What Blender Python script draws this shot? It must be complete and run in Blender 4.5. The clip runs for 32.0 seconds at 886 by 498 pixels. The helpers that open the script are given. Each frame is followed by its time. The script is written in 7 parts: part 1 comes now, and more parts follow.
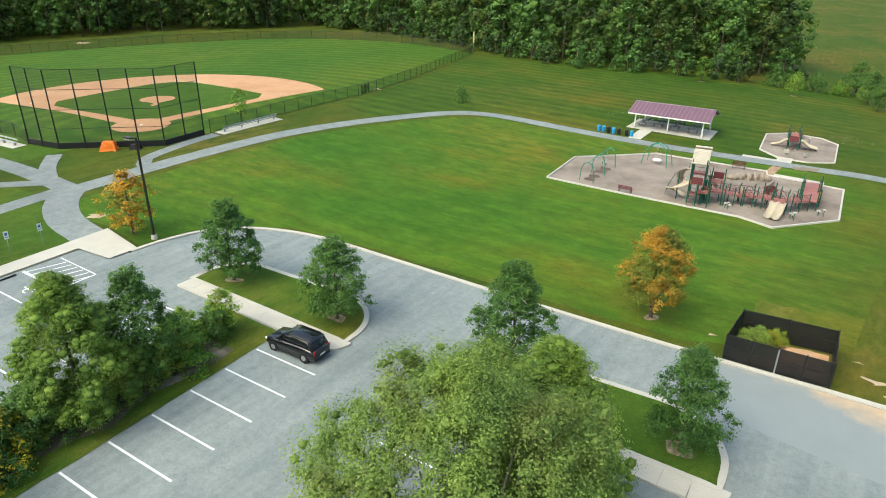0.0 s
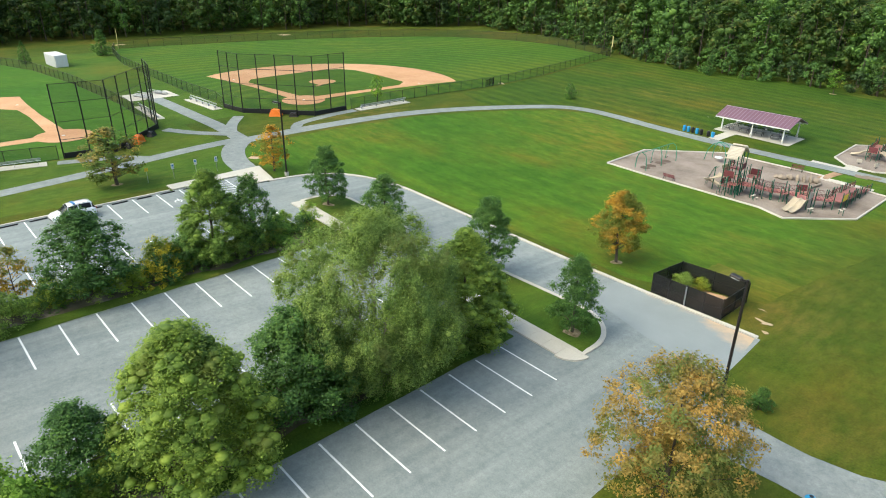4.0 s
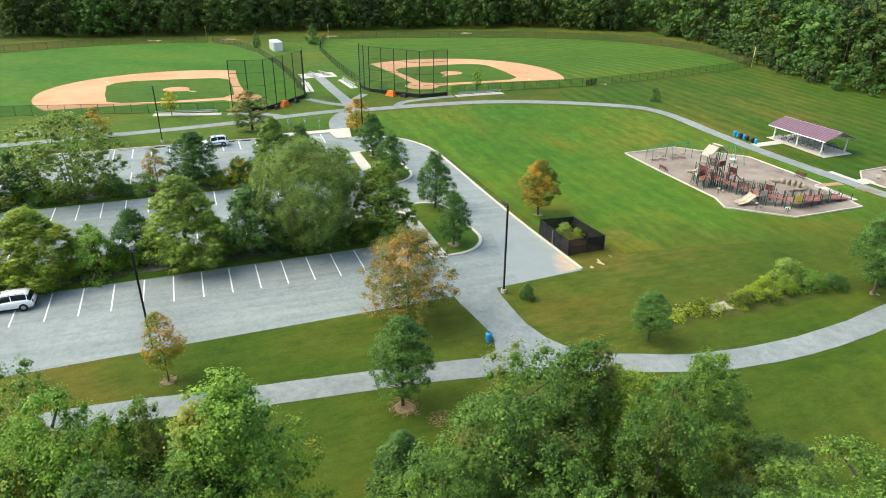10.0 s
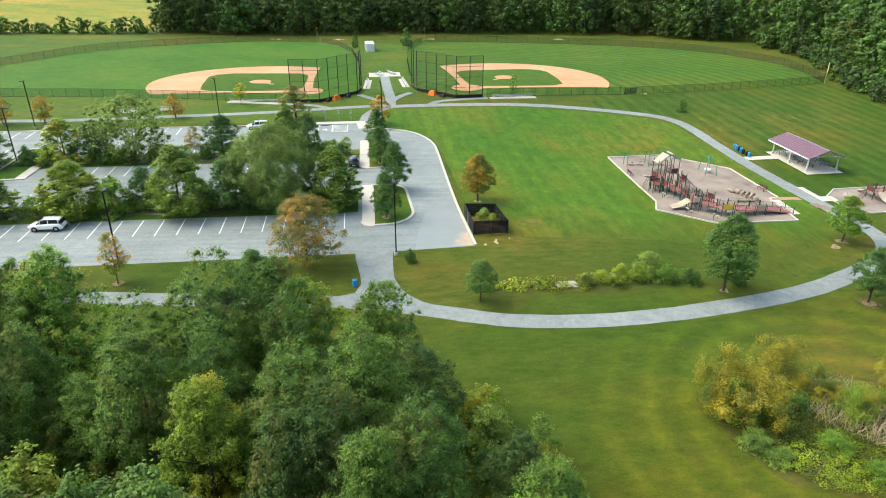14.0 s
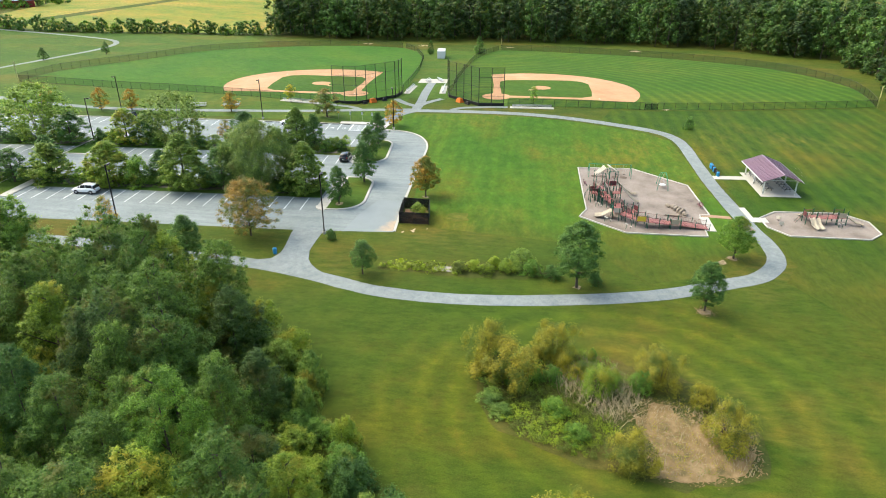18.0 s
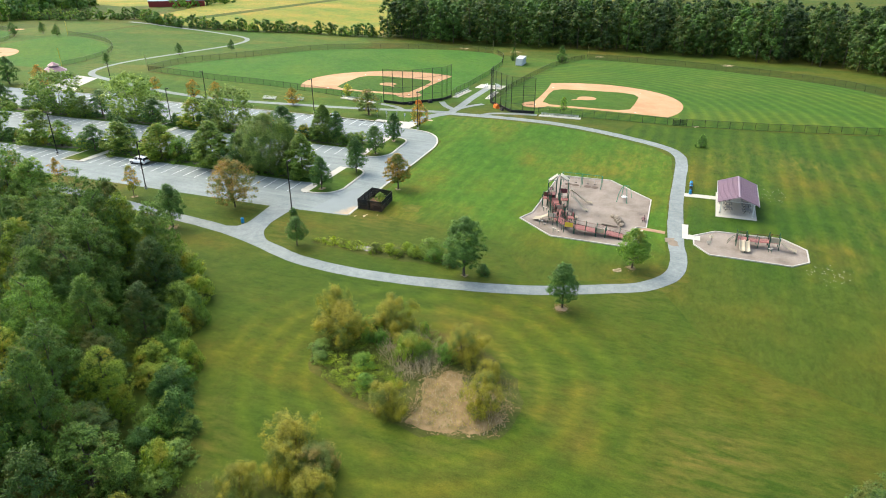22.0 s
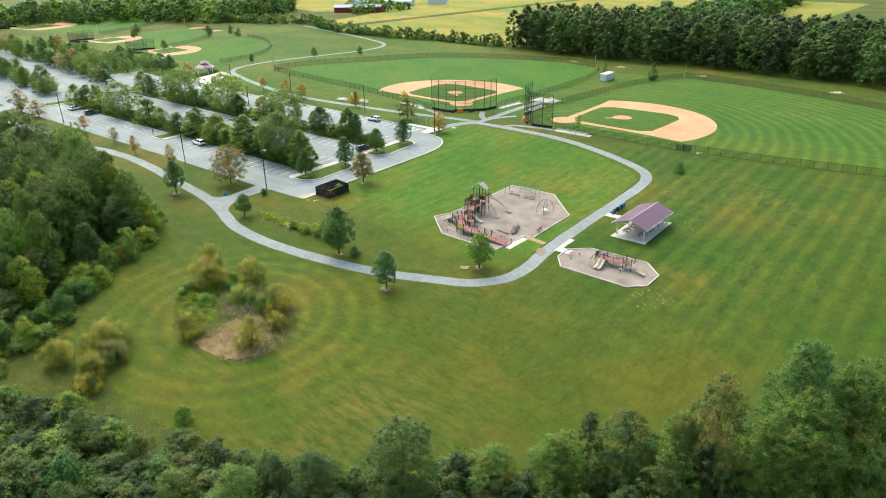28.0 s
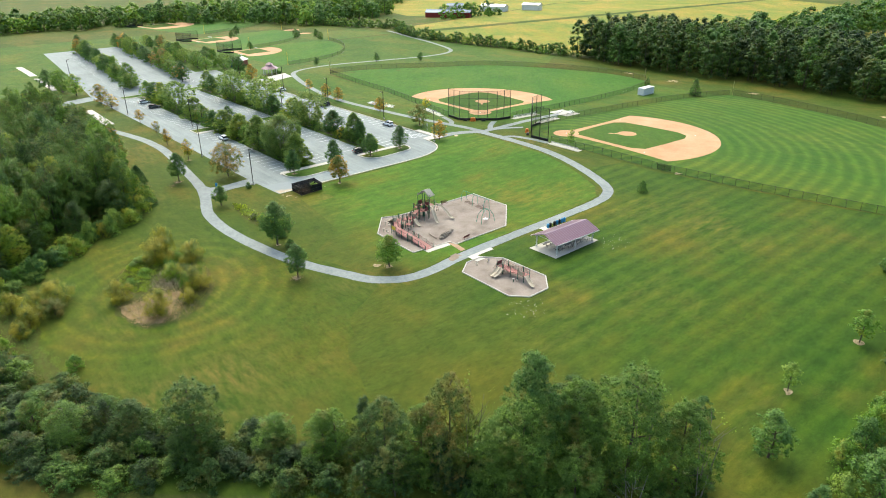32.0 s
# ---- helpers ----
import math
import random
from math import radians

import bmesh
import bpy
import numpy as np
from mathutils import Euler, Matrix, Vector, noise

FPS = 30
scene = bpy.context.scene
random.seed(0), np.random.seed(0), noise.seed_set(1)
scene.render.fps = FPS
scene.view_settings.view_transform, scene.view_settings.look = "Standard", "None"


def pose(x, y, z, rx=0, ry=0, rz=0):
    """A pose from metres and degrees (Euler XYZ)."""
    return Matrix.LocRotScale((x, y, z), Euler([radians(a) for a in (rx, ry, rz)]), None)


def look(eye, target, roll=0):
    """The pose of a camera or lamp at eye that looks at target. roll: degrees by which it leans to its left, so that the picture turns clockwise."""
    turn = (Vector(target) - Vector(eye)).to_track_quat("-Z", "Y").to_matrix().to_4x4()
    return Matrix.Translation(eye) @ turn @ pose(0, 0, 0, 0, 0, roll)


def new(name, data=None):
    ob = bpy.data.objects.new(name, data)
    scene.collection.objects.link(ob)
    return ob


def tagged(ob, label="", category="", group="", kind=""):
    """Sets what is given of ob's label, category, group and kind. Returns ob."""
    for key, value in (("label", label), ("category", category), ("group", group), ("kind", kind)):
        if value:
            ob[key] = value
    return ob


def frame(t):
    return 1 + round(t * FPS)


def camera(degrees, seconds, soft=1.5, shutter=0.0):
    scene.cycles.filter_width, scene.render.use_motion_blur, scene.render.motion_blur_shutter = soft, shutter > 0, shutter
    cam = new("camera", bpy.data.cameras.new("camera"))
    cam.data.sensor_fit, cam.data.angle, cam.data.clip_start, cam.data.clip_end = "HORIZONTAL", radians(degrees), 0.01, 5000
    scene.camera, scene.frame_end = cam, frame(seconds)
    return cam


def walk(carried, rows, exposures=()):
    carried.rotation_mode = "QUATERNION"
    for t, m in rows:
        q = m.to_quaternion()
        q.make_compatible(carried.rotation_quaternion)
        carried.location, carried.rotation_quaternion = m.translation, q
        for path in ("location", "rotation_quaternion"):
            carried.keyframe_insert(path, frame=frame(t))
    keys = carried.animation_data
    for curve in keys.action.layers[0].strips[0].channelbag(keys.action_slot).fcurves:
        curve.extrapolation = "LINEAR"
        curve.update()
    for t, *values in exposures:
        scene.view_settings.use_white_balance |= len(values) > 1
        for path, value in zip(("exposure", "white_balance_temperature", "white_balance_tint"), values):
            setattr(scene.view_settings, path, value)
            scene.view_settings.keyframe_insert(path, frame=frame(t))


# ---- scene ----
cam = camera(68.57, 32.0, 1.0)
ROWS = [
    (0.0, -0.565, 1.308, 28.052, 32.973, -24.541, -0.522),
    (0.5, 1.973, -0.127, 28.410, 34.989, -24.568, -0.504),
    (1.0, 4.640, -1.385, 28.730, 37.021, -24.562, -0.498),
    (1.5, 7.462, -2.513, 29.072, 39.069, -24.593, -0.513),
    (2.0, 10.420, -3.488, 29.441, 41.111, -24.613, -0.529),
    (2.5, 13.489, -4.222, 29.811, 43.179, -24.644, -0.544),
    (3.0, 16.647, -4.795, 30.159, 45.191, -24.658, -0.568),
    (3.5, 19.860, -5.157, 30.517, 47.187, -24.685, -0.550),
    (5.5, 32.971, -4.903, 31.787, 54.645, -24.774, -0.590),
    (6.0, 36.166, -4.458, 32.133, 56.319, -24.805, -0.559),
    (6.5, 39.436, -3.808, 32.464, 58.028, -24.818, -0.509),
    (7.0, 42.743, -2.997, 32.816, 59.744, -24.836, -0.488),
    (7.5, 46.089, -1.957, 33.108, 61.470, -24.816, -0.417),
    (8.0, 49.517, -0.631, 33.456, 63.215, -24.836, -0.416),
    (8.5, 52.866, 1.043, 33.864, 64.932, -24.894, -0.435),
    (9.0, 56.302, 3.037, 34.252, 66.671, -24.907, -0.415),
    (9.5, 59.643, 5.228, 34.503, 68.375, -24.908, -0.350),
    (10.0, 62.925, 7.674, 34.949, 70.099, -24.930, -0.307),
    (10.5, 66.142, 10.239, 35.253, 71.797, -24.943, -0.269),
    (11.0, 69.179, 13.019, 35.529, 73.492, -24.936, -0.188),
    (11.5, 72.139, 15.916, 35.832, 75.207, -24.929, -0.167),
    (12.0, 75.013, 18.960, 36.221, 76.915, -24.932, -0.089),
    (12.5, 77.798, 22.120, 36.694, 78.629, -24.924, -0.086),
    (13.0, 80.462, 25.410, 37.254, 80.363, -24.905, -0.101),
    (13.5, 83.110, 28.840, 37.783, 82.079, -24.893, -0.068),
    (14.0, 85.579, 32.321, 38.391, 83.739, -24.887, -0.090),
    (14.5, 87.967, 35.968, 38.969, 85.346, -24.870, -0.049),
    (15.0, 90.301, 39.646, 39.574, 86.922, -24.843, -0.008),
    (15.5, 92.486, 43.411, 40.182, 88.502, -24.827, 0.021),
    (17.5, 99.818, 60.265, 42.703, 94.945, -24.804, 0.056),
    (18.0, 101.271, 64.727, 43.202, 96.548, -24.784, 0.045),
    (18.5, 102.551, 69.272, 43.721, 98.172, -24.769, 0.056),
    (19.0, 103.654, 73.913, 44.234, 100.013, -24.781, 0.004),
    (19.5, 104.578, 78.745, 44.785, 101.938, -24.787, -0.015),
    (20.0, 105.284, 83.603, 45.280, 103.823, -24.763, -0.044),
    (20.5, 105.878, 88.617, 45.793, 105.644, -24.755, 0.003),
    (21.0, 106.269, 93.554, 46.228, 107.388, -24.750, -0.016),
    (21.5, 106.511, 98.568, 46.656, 109.128, -24.707, 0.035),
    (22.0, 106.624, 103.635, 47.178, 110.888, -24.690, 0.071),
    (22.5, 106.566, 108.711, 47.650, 112.648, -24.671, 0.135),
    (23.0, 106.366, 113.593, 48.094, 114.337, -24.612, 0.209),
    (23.5, 105.958, 118.690, 48.561, 116.067, -24.576, 0.265),
    (24.0, 105.322, 123.771, 49.129, 117.727, -24.573, 0.296),
    (24.5, 104.488, 128.846, 49.711, 119.307, -24.572, 0.319),
    (25.0, 103.531, 134.046, 50.310, 120.877, -24.539, 0.385),
    (25.5, 102.472, 139.116, 50.845, 122.407, -24.515, 0.445),
    (27.5, 96.524, 158.585, 52.790, 128.369, -24.400, 0.554),
    (28.0, 94.666, 163.231, 53.287, 129.819, -24.389, 0.546),
    (28.5, 92.589, 167.848, 53.770, 131.260, -24.379, 0.545),
    (29.0, 90.280, 172.405, 54.261, 132.664, -24.358, 0.531),
    (29.5, 87.805, 176.871, 54.758, 134.050, -24.327, 0.535),
    (30.0, 85.169, 181.307, 55.286, 135.427, -24.317, 0.529),
    (30.5, 82.383, 185.614, 55.842, 136.814, -24.276, 0.533),
    (31.0, 79.477, 189.867, 56.395, 138.209, -24.245, 0.537),
    (31.5, 76.446, 193.991, 56.914, 139.574, -24.215, 0.523),
    (32.0, 73.374, 198.030, 57.481, 140.945, -24.194, 0.511),
]
walk(cam, [(t, pose(x, y, z, 90 + pitch, roll, yaw)) for t, x, y, z, yaw, pitch, roll in ROWS],
     exposures=[(0.0, 1.25, 6700, -2), (6.0, 1.33, 6700, -1), (11.0, 1.46, 6720, 0), (16.0, 1.52, 6720, 1), (22.0, 1.5, 6700, 1), (32.0, 1.48, 6700, -1)])

# ---- light: a bright overcast day ----
SUN_UP, SUN_ROUND = 50.0, 200.0
world = bpy.data.worlds.new("sky")
scene.world = world
world.use_nodes = True
_nt = world.node_tree
_sky = _nt.nodes.new("ShaderNodeTexSky")
_sky.sky_type, _sky.sun_disc = "NISHITA", False
_sky.sun_elevation, _sky.sun_rotation = radians(SUN_UP), radians(SUN_ROUND)
_sky.air_density, _sky.dust_density, _sky.ozone_density = 1.0, 4.0, 1.0
_bg = _nt.nodes["Background"]
_bg.inputs["Strength"].default_value = 0.15
_nt.links.new(_sky.outputs[0], _bg.inputs["Color"])
_sun = bpy.data.lights.new("sun", "SUN")
_sun.energy, _sun.angle, _sun.color = 1.0, radians(70), (1.0, 0.96, 0.9)
_sunob = new("sun", _sun)
_sunob.matrix_world = look((0, 0, 0), (-math.sin(radians(SUN_ROUND)) * math.cos(radians(SUN_UP)),
                                       -math.cos(radians(SUN_ROUND)) * math.cos(radians(SUN_UP)), -math.sin(radians(SUN_UP))))

# ---- materials ----
def node(nt, kind, **sets):
    n = nt.nodes.new(kind)
    for k, v in sets.items():
        n.inputs[k.replace("_", " ")].default_value = v
    return n


def ramp(nt, fac, stops):
    n = nt.nodes.new("ShaderNodeValToRGB")
    el = n.color_ramp.elements
    while len(el) < len(stops):
        el.new(0.5)
    for e, (p, c) in zip(el, stops):
        e.position, e.color = p, (*c, 1)
    nt.links.new(fac, n.inputs[0])
    return n.outputs[0]


def mix(nt, kind, fac, a, b):
    n = nt.nodes.new("ShaderNodeMix")
    n.data_type, n.blend_type = "RGBA", kind
    for sock, v in ((n.inputs[0], fac), (n.inputs[6], a), (n.inputs[7], b)):
        if isinstance(v, (int, float)):
            sock.default_value = v
        elif isinstance(v, tuple):
            sock.default_value = (*v, 1)
        else:
            nt.links.new(v, sock)
    return n.outputs[2]


def calc(nt, op, a, b=0.0, c=0.0):
    n = nt.nodes.new("ShaderNodeMath")
    n.operation = op
    for i, v in enumerate((a, b, c)):
        if isinstance(v, (int, float)):
            n.inputs[i].default_value = v
        else:
            nt.links.new(v, n.inputs[i])
    return n.outputs[0]


def place(nt):
    return nt.nodes.new("ShaderNodeNewGeometry").outputs["Position"]


def noise_of(nt, vec, scale, detail=4.0, rough=0.55):
    n = node(nt, "ShaderNodeTexNoise", Scale=scale, Detail=detail, Roughness=rough)
    nt.links.new(vec, n.inputs["Vector"])
    return n.outputs[0]


def stretch(nt, vec, scale, turn=0.0):
    """Turn a place about the vertical, then scale it."""
    for field, value in (("Rotation", (0, 0, radians(turn))), ("Scale", scale)):
        n = nt.nodes.new("ShaderNodeMapping")
        n.inputs[field].default_value = value
        nt.links.new(vec, n.inputs["Vector"])
        vec = n.outputs[0]
    return vec


def band(nt, v, lo, hi):
    n = nt.nodes.new("ShaderNodeMapRange")
    n.inputs[1].default_value, n.inputs[2].default_value = lo, hi
    nt.links.new(v, n.inputs[0])
    return n.outputs[0]


def start_material(name, rough=0.8, metal=0.0):
    m = bpy.data.materials.new(name)
    m.use_nodes = True
    nt = m.node_tree
    b = nt.nodes["Principled BSDF"]
    b.inputs["Roughness"].default_value, b.inputs["Metallic"].default_value = rough, metal
    b.inputs["Specular IOR Level"].default_value = 0.3
    return m, nt, b


def set_bump(nt, b, height, strength, dist):
    n = node(nt, "ShaderNodeBump", Strength=strength, Distance=dist)
    nt.links.new(height, n.inputs["Height"])
    nt.links.new(n.outputs[0], b.inputs["Normal"])


def plain(name, colour, rough=0.6, metal=0.0, vary=0.15, scale=3.0, grain=40.0):
    """A painted, cast or sawn surface with stains and fine grain."""
    m, nt, b = start_material(name, rough, metal)
    p = place(nt)
    big, fine = noise_of(nt, p, scale), noise_of(nt, p, grain, 2.0)
    dark = tuple(c * (1 - vary) for c in colour)
    light = tuple(min(1, c * (1 + vary)) for c in colour)
    c = mix(nt, "MIX", big, dark, light)
    c = mix(nt, "MULTIPLY", 0.35, c, ramp(nt, fine, [(0.3, (0.6, 0.6, 0.6)), (0.7, (1, 1, 1))]))
    nt.links.new(c, b.inputs["Base Color"])
    set_bump(nt, b, fine, 0.15, 0.005)
    return m


def grass_material(name, low, high, dry, dry_amount, mow=0.0, mow_width=1.6, mow_turn=0.0, rings=None, mow_hue=(1.25, 1.22, 1.0), gaps=0.6, ring_reach=(900, 800), fade=None):
    """Mown grass: blades, tufts, large soft patches, dry spots, and the mower's bands (straight, or rings round a spot)."""
    m, nt, b = start_material(name, 0.9)
    b.inputs["Specular IOR Level"].default_value = 0.1
    p = place(nt)
    wide, mid, fine = noise_of(nt, p, 0.028, 3.0), noise_of(nt, p, 0.3, 5.0, 0.65), noise_of(nt, p, 7.0, 4.0, 0.7)
    streak = noise_of(nt, stretch(nt, p, (0.9, 0.26, 1), mow_turn), 1.0, 4.0, 0.6)
    c = mix(nt, "MIX", band(nt, mid, 0.3, 0.7), low, high)
    if fade:
        spot = nt.nodes.new("ShaderNodeSeparateXYZ")
        nt.links.new(p, spot.inputs[0])
        gone = band(nt, calc(nt, "MULTIPLY_ADD", noise_of(nt, p, 0.06, 4.0, 0.6), 22.0, spot.outputs[0]), fade[0] + 11, fade[1] + 11)
        c = mix(nt, "MIX", gone, c, mix(nt, "MIX", band(nt, mid, 0.3, 0.7), DRY_LOW, DRY_HIGH))
    c = mix(nt, "MULTIPLY", 0.5, c, ramp(nt, streak, [(0.3, (0.7, 0.72, 0.66)), (0.7, (1.2, 1.18, 1.1))]))
    spots = calc(nt, "MULTIPLY", band(nt, wide, 0.5, 0.68), band(nt, streak, 0.38, 0.66))
    zone = noise_of(nt, stretch(nt, p, (1.0, 0.6, 1), mow_turn), 0.045, 4.0, 0.6)
    c = mix(nt, "MULTIPLY", 0.8, c, ramp(nt, zone, [(0.32, (0.66, 0.86, 0.8)), (0.5, (1, 1, 1)), (0.68, (1.42, 1.06, 0.9))]))
    c = mix(nt, "MIX", calc(nt, "MULTIPLY", spots, dry_amount), c, dry)
    burnt = calc(nt, "MULTIPLY", band(nt, noise_of(nt, stretch(nt, p, (1.0, 0.65, 1), mow_turn), 0.09, 5.0, 0.6), 0.5, 0.7), band(nt, wide, 0.4, 0.54))
    c = mix(nt, "MIX", calc(nt, "MULTIPLY", burnt, dry_amount * 0.75), c, tuple(v * k for v, k in zip(dry, (0.86, 0.8, 0.6))))
    mottle = calc(nt, "MULTIPLY", band(nt, noise_of(nt, p, 0.42, 6.0, 0.7), 0.48, 0.72), band(nt, zone, 0.38, 0.6))
    c = mix(nt, "MIX", calc(nt, "MULTIPLY", mottle, dry_amount * 0.5), c, tuple(v * k for v, k in zip(dry, (0.75, 0.68, 0.55))))
    if mow:
        sep = nt.nodes.new("ShaderNodeSeparateXYZ")
        if rings:
            off = nt.nodes.new("ShaderNodeVectorMath")
            off.operation = "DISTANCE"
            flat = nt.nodes.new("ShaderNodeVectorMath")
            flat.operation = "MULTIPLY"
            flat.inputs[1].default_value = (1, 1, 0)
            nt.links.new(p, flat.inputs[0])
            nt.links.new(flat.outputs[0], off.inputs[0])
            off.inputs[1].default_value = (*rings, 0)
            along = off.outputs["Value"]
            reach = band(nt, along, *ring_reach)
        else:
            nt.links.new(stretch(nt, p, (1, 1, 1), mow_turn), sep.inputs[0])
            along = sep.outputs[0]
        along = calc(nt, "ADD", along, calc(nt, "MULTIPLY", noise_of(nt, p, 0.05, 2.0), 3.0 if rings else 1.0))
        wave = calc(nt, "SINE", calc(nt, "MULTIPLY", along, math.pi / mow_width))
        wave = calc(nt, "MULTIPLY", calc(nt, "POWER", calc(nt, "MULTIPLY_ADD", wave, 0.5, 0.5), 1.6), band(nt, noise_of(nt, p, 0.02, 2.0), gaps - 0.3, gaps))
        if fade:
            wave = calc(nt, "MULTIPLY", wave, calc(nt, "SUBTRACT", 1.0, gone))
        if rings:
            wave = calc(nt, "MULTIPLY", wave, reach)
        c = mix(nt, "MULTIPLY", calc(nt, "MULTIPLY", wave, mow), c, mow_hue)
    tuft = noise_of(nt, stretch(nt, p, (1.0, 0.45, 1), mow_turn), 1.7, 5.0, 0.7)
    c = mix(nt, "MULTIPLY", 0.55, c, ramp(nt, tuft, [(0.3, (0.6, 0.66, 0.6)), (0.7, (1.3, 1.24, 1.15))]))
    c = mix(nt, "MULTIPLY", 0.6, c, ramp(nt, fine, [(0.25, (0.45, 0.5, 0.4)), (0.75, (1.35, 1.3, 1.2))]))
    nt.links.new(c, b.inputs["Base Color"])
    set_bump(nt, b, fine, 0.7, 0.08)
    return m


def asphalt_material(name, colour, vary, lanes=0.05):
    """Worn asphalt: broad tone changes, wheel-worn streaks along y, damp stains, fine grit and a few hairline cracks."""
    m, nt, b = start_material(name, 0.85)
    p = place(nt)
    wide, fine = noise_of(nt, p, 0.07, 4.0), noise_of(nt, p, 30.0, 3.0, 0.7)
    streak = noise_of(nt, stretch(nt, p, (0.9, lanes, 1)), 1.0, 5.0, 0.6)
    stain, blot = noise_of(nt, p, 0.55, 6.0, 0.7), noise_of(nt, p, 2.2, 5.0, 0.7)
    c = mix(nt, "MIX", band(nt, wide, 0.3, 0.7), tuple(v * (1 - vary) for v in colour), tuple(v * (1 + vary) for v in colour))
    c = mix(nt, "MULTIPLY", 0.75, c, ramp(nt, streak, [(0.32, (0.76, 0.79, 0.81)), (0.66, (1.12, 1.1, 1.08))]))
    c = mix(nt, "MULTIPLY", 0.8, c, ramp(nt, stain, [(0.28, (0.84, 0.86, 0.87)), (0.5, (1, 1, 1)), (0.75, (1.08, 1.06, 1.03))]))
    c = mix(nt, "MULTIPLY", 0.8, c, ramp(nt, blot, [(0.3, (0.84, 0.85, 0.86)), (0.65, (1.07, 1.07, 1.06))]))
    c = mix(nt, "MULTIPLY", 0.7, c, ramp(nt, noise_of(nt, p, 9.0, 3.0, 0.75), [(0.32, (0.82, 0.82, 0.83)), (0.66, (1.1, 1.1, 1.1))]))
    c = mix(nt, "MULTIPLY", 0.5, c, ramp(nt, fine, [(0.3, (0.7, 0.7, 0.7)), (0.7, (1.15, 1.15, 1.15))]))
    vor = node(nt, "ShaderNodeTexVoronoi", Scale=0.11)
    vor.feature = "DISTANCE_TO_EDGE"
    warped = nt.nodes.new("ShaderNodeVectorMath")
    warped.operation = "MULTIPLY_ADD"
    nz = node(nt, "ShaderNodeTexNoise", Scale=0.5, Detail=5.0)
    nt.links.new(p, nz.inputs["Vector"])
    nt.links.new(nz.outputs[1], warped.inputs[0])
    warped.inputs[1].default_value = (3.5, 3.5, 0)
    nt.links.new(p, warped.inputs[2])
    nt.links.new(warped.outputs[0], vor.inputs["Vector"])
    crack = calc(nt, "MULTIPLY", calc(nt, "MULTIPLY", calc(nt, "LESS_THAN", vor.outputs["Distance"], 0.003), 0.3), band(nt, wide, 0.45, 0.6))
    c = mix(nt, "MIX", crack, c, tuple(v * 0.6 for v in colour))
    nt.links.new(c, b.inputs["Base Color"])
    set_bump(nt, b, fine, 0.3, 0.01)
    return m


def earth_material(name, colours, scale=0.5, grain=9.0):
    m, nt, b = start_material(name, 0.95)
    p = place(nt)
    a, f = noise_of(nt, p, scale, 5.0, 0.65), noise_of(nt, p, grain, 4.0, 0.7)
    c = ramp(nt, a, [(0.3, colours[0]), (0.5, colours[1]), (0.7, colours[2])])
    c = mix(nt, "MULTIPLY", 0.5, c, ramp(nt, f, [(0.3, (0.6, 0.6, 0.6)), (0.7, (1.2, 1.2, 1.2))]))
    nt.links.new(c, b.inputs["Base Color"])
    set_bump(nt, b, f, 0.5, 0.04)
    return m


def leaf_material(name, dark, mid, light, spot=None, spot_amount=0.0):
    """Leaves: each one its own tone, boughs and trees lighter or darker, a little light shining through."""
    m, nt, b = start_material(name, 0.6)
    b.inputs["Specular IOR Level"].default_value = 0.25
    geo = nt.nodes.new("ShaderNodeNewGeometry")
    info = nt.nodes.new("ShaderNodeObjectInfo")
    c = ramp(nt, geo.outputs["Random Per Island"], [(0.0, dark), (0.5, mid), (1.0, light)])
    clump = noise_of(nt, geo.outputs["Position"], 0.55, 3.0)
    c = mix(nt, "MULTIPLY", 0.85, c, ramp(nt, clump, [(0.32, (0.72, 0.8, 0.76)), (0.68, (1.5, 1.36, 1.1))]))
    if spot:
        gate = band(nt, noise_of(nt, geo.outputs["Position"], 0.35, 3.0), 0.62 - 0.3 * spot_amount, 0.72 - 0.25 * spot_amount)
        c = mix(nt, "MIX", gate, c, spot)
    c = mix(nt, "MULTIPLY", 0.7, c, ramp(nt, info.outputs["Random"], [(0.0, (0.72, 0.8, 0.78)), (1.0, (1.25, 1.15, 1.05))]))
    nt.links.new(c, b.inputs["Base Color"])
    tr = nt.nodes.new("ShaderNodeBsdfTranslucent")
    nt.links.new(mix(nt, "MULTIPLY", 1.0, c, (1.3, 1.4, 0.6)), tr.inputs["Color"])
    sh = nt.nodes.new("ShaderNodeMixShader")
    sh.inputs[0].default_value = 0.36
    nt.links.new(b.outputs[0], sh.inputs[1])
    nt.links.new(tr.outputs[0], sh.inputs[2])
    nt.links.new(sh.outputs[0], nt.nodes["Material Output"].inputs["Surface"])
    return m


def mesh_material(name, colour, cover, mesh=18.0):
    """Woven wire or netting: fine holes between dark strands."""
    m, nt, b = start_material(name, 0.6)
    p = place(nt)
    n = noise_of(nt, p, mesh, 1.0)
    c = mix(nt, "MIX", n, tuple(v * 0.7 for v in colour), tuple(v * 1.3 for v in colour))
    nt.links.new(c, b.inputs["Base Color"])
    tr = nt.nodes.new("ShaderNodeBsdfTransparent")
    sh = nt.nodes.new("ShaderNodeMixShader")
    sh.inputs[0].default_value = cover
    nt.links.new(tr.outputs[0], sh.inputs[1])
    nt.links.new(b.outputs[0], sh.inputs[2])
    nt.links.new(sh.outputs[0], nt.nodes["Material Output"].inputs["Surface"])
    return m


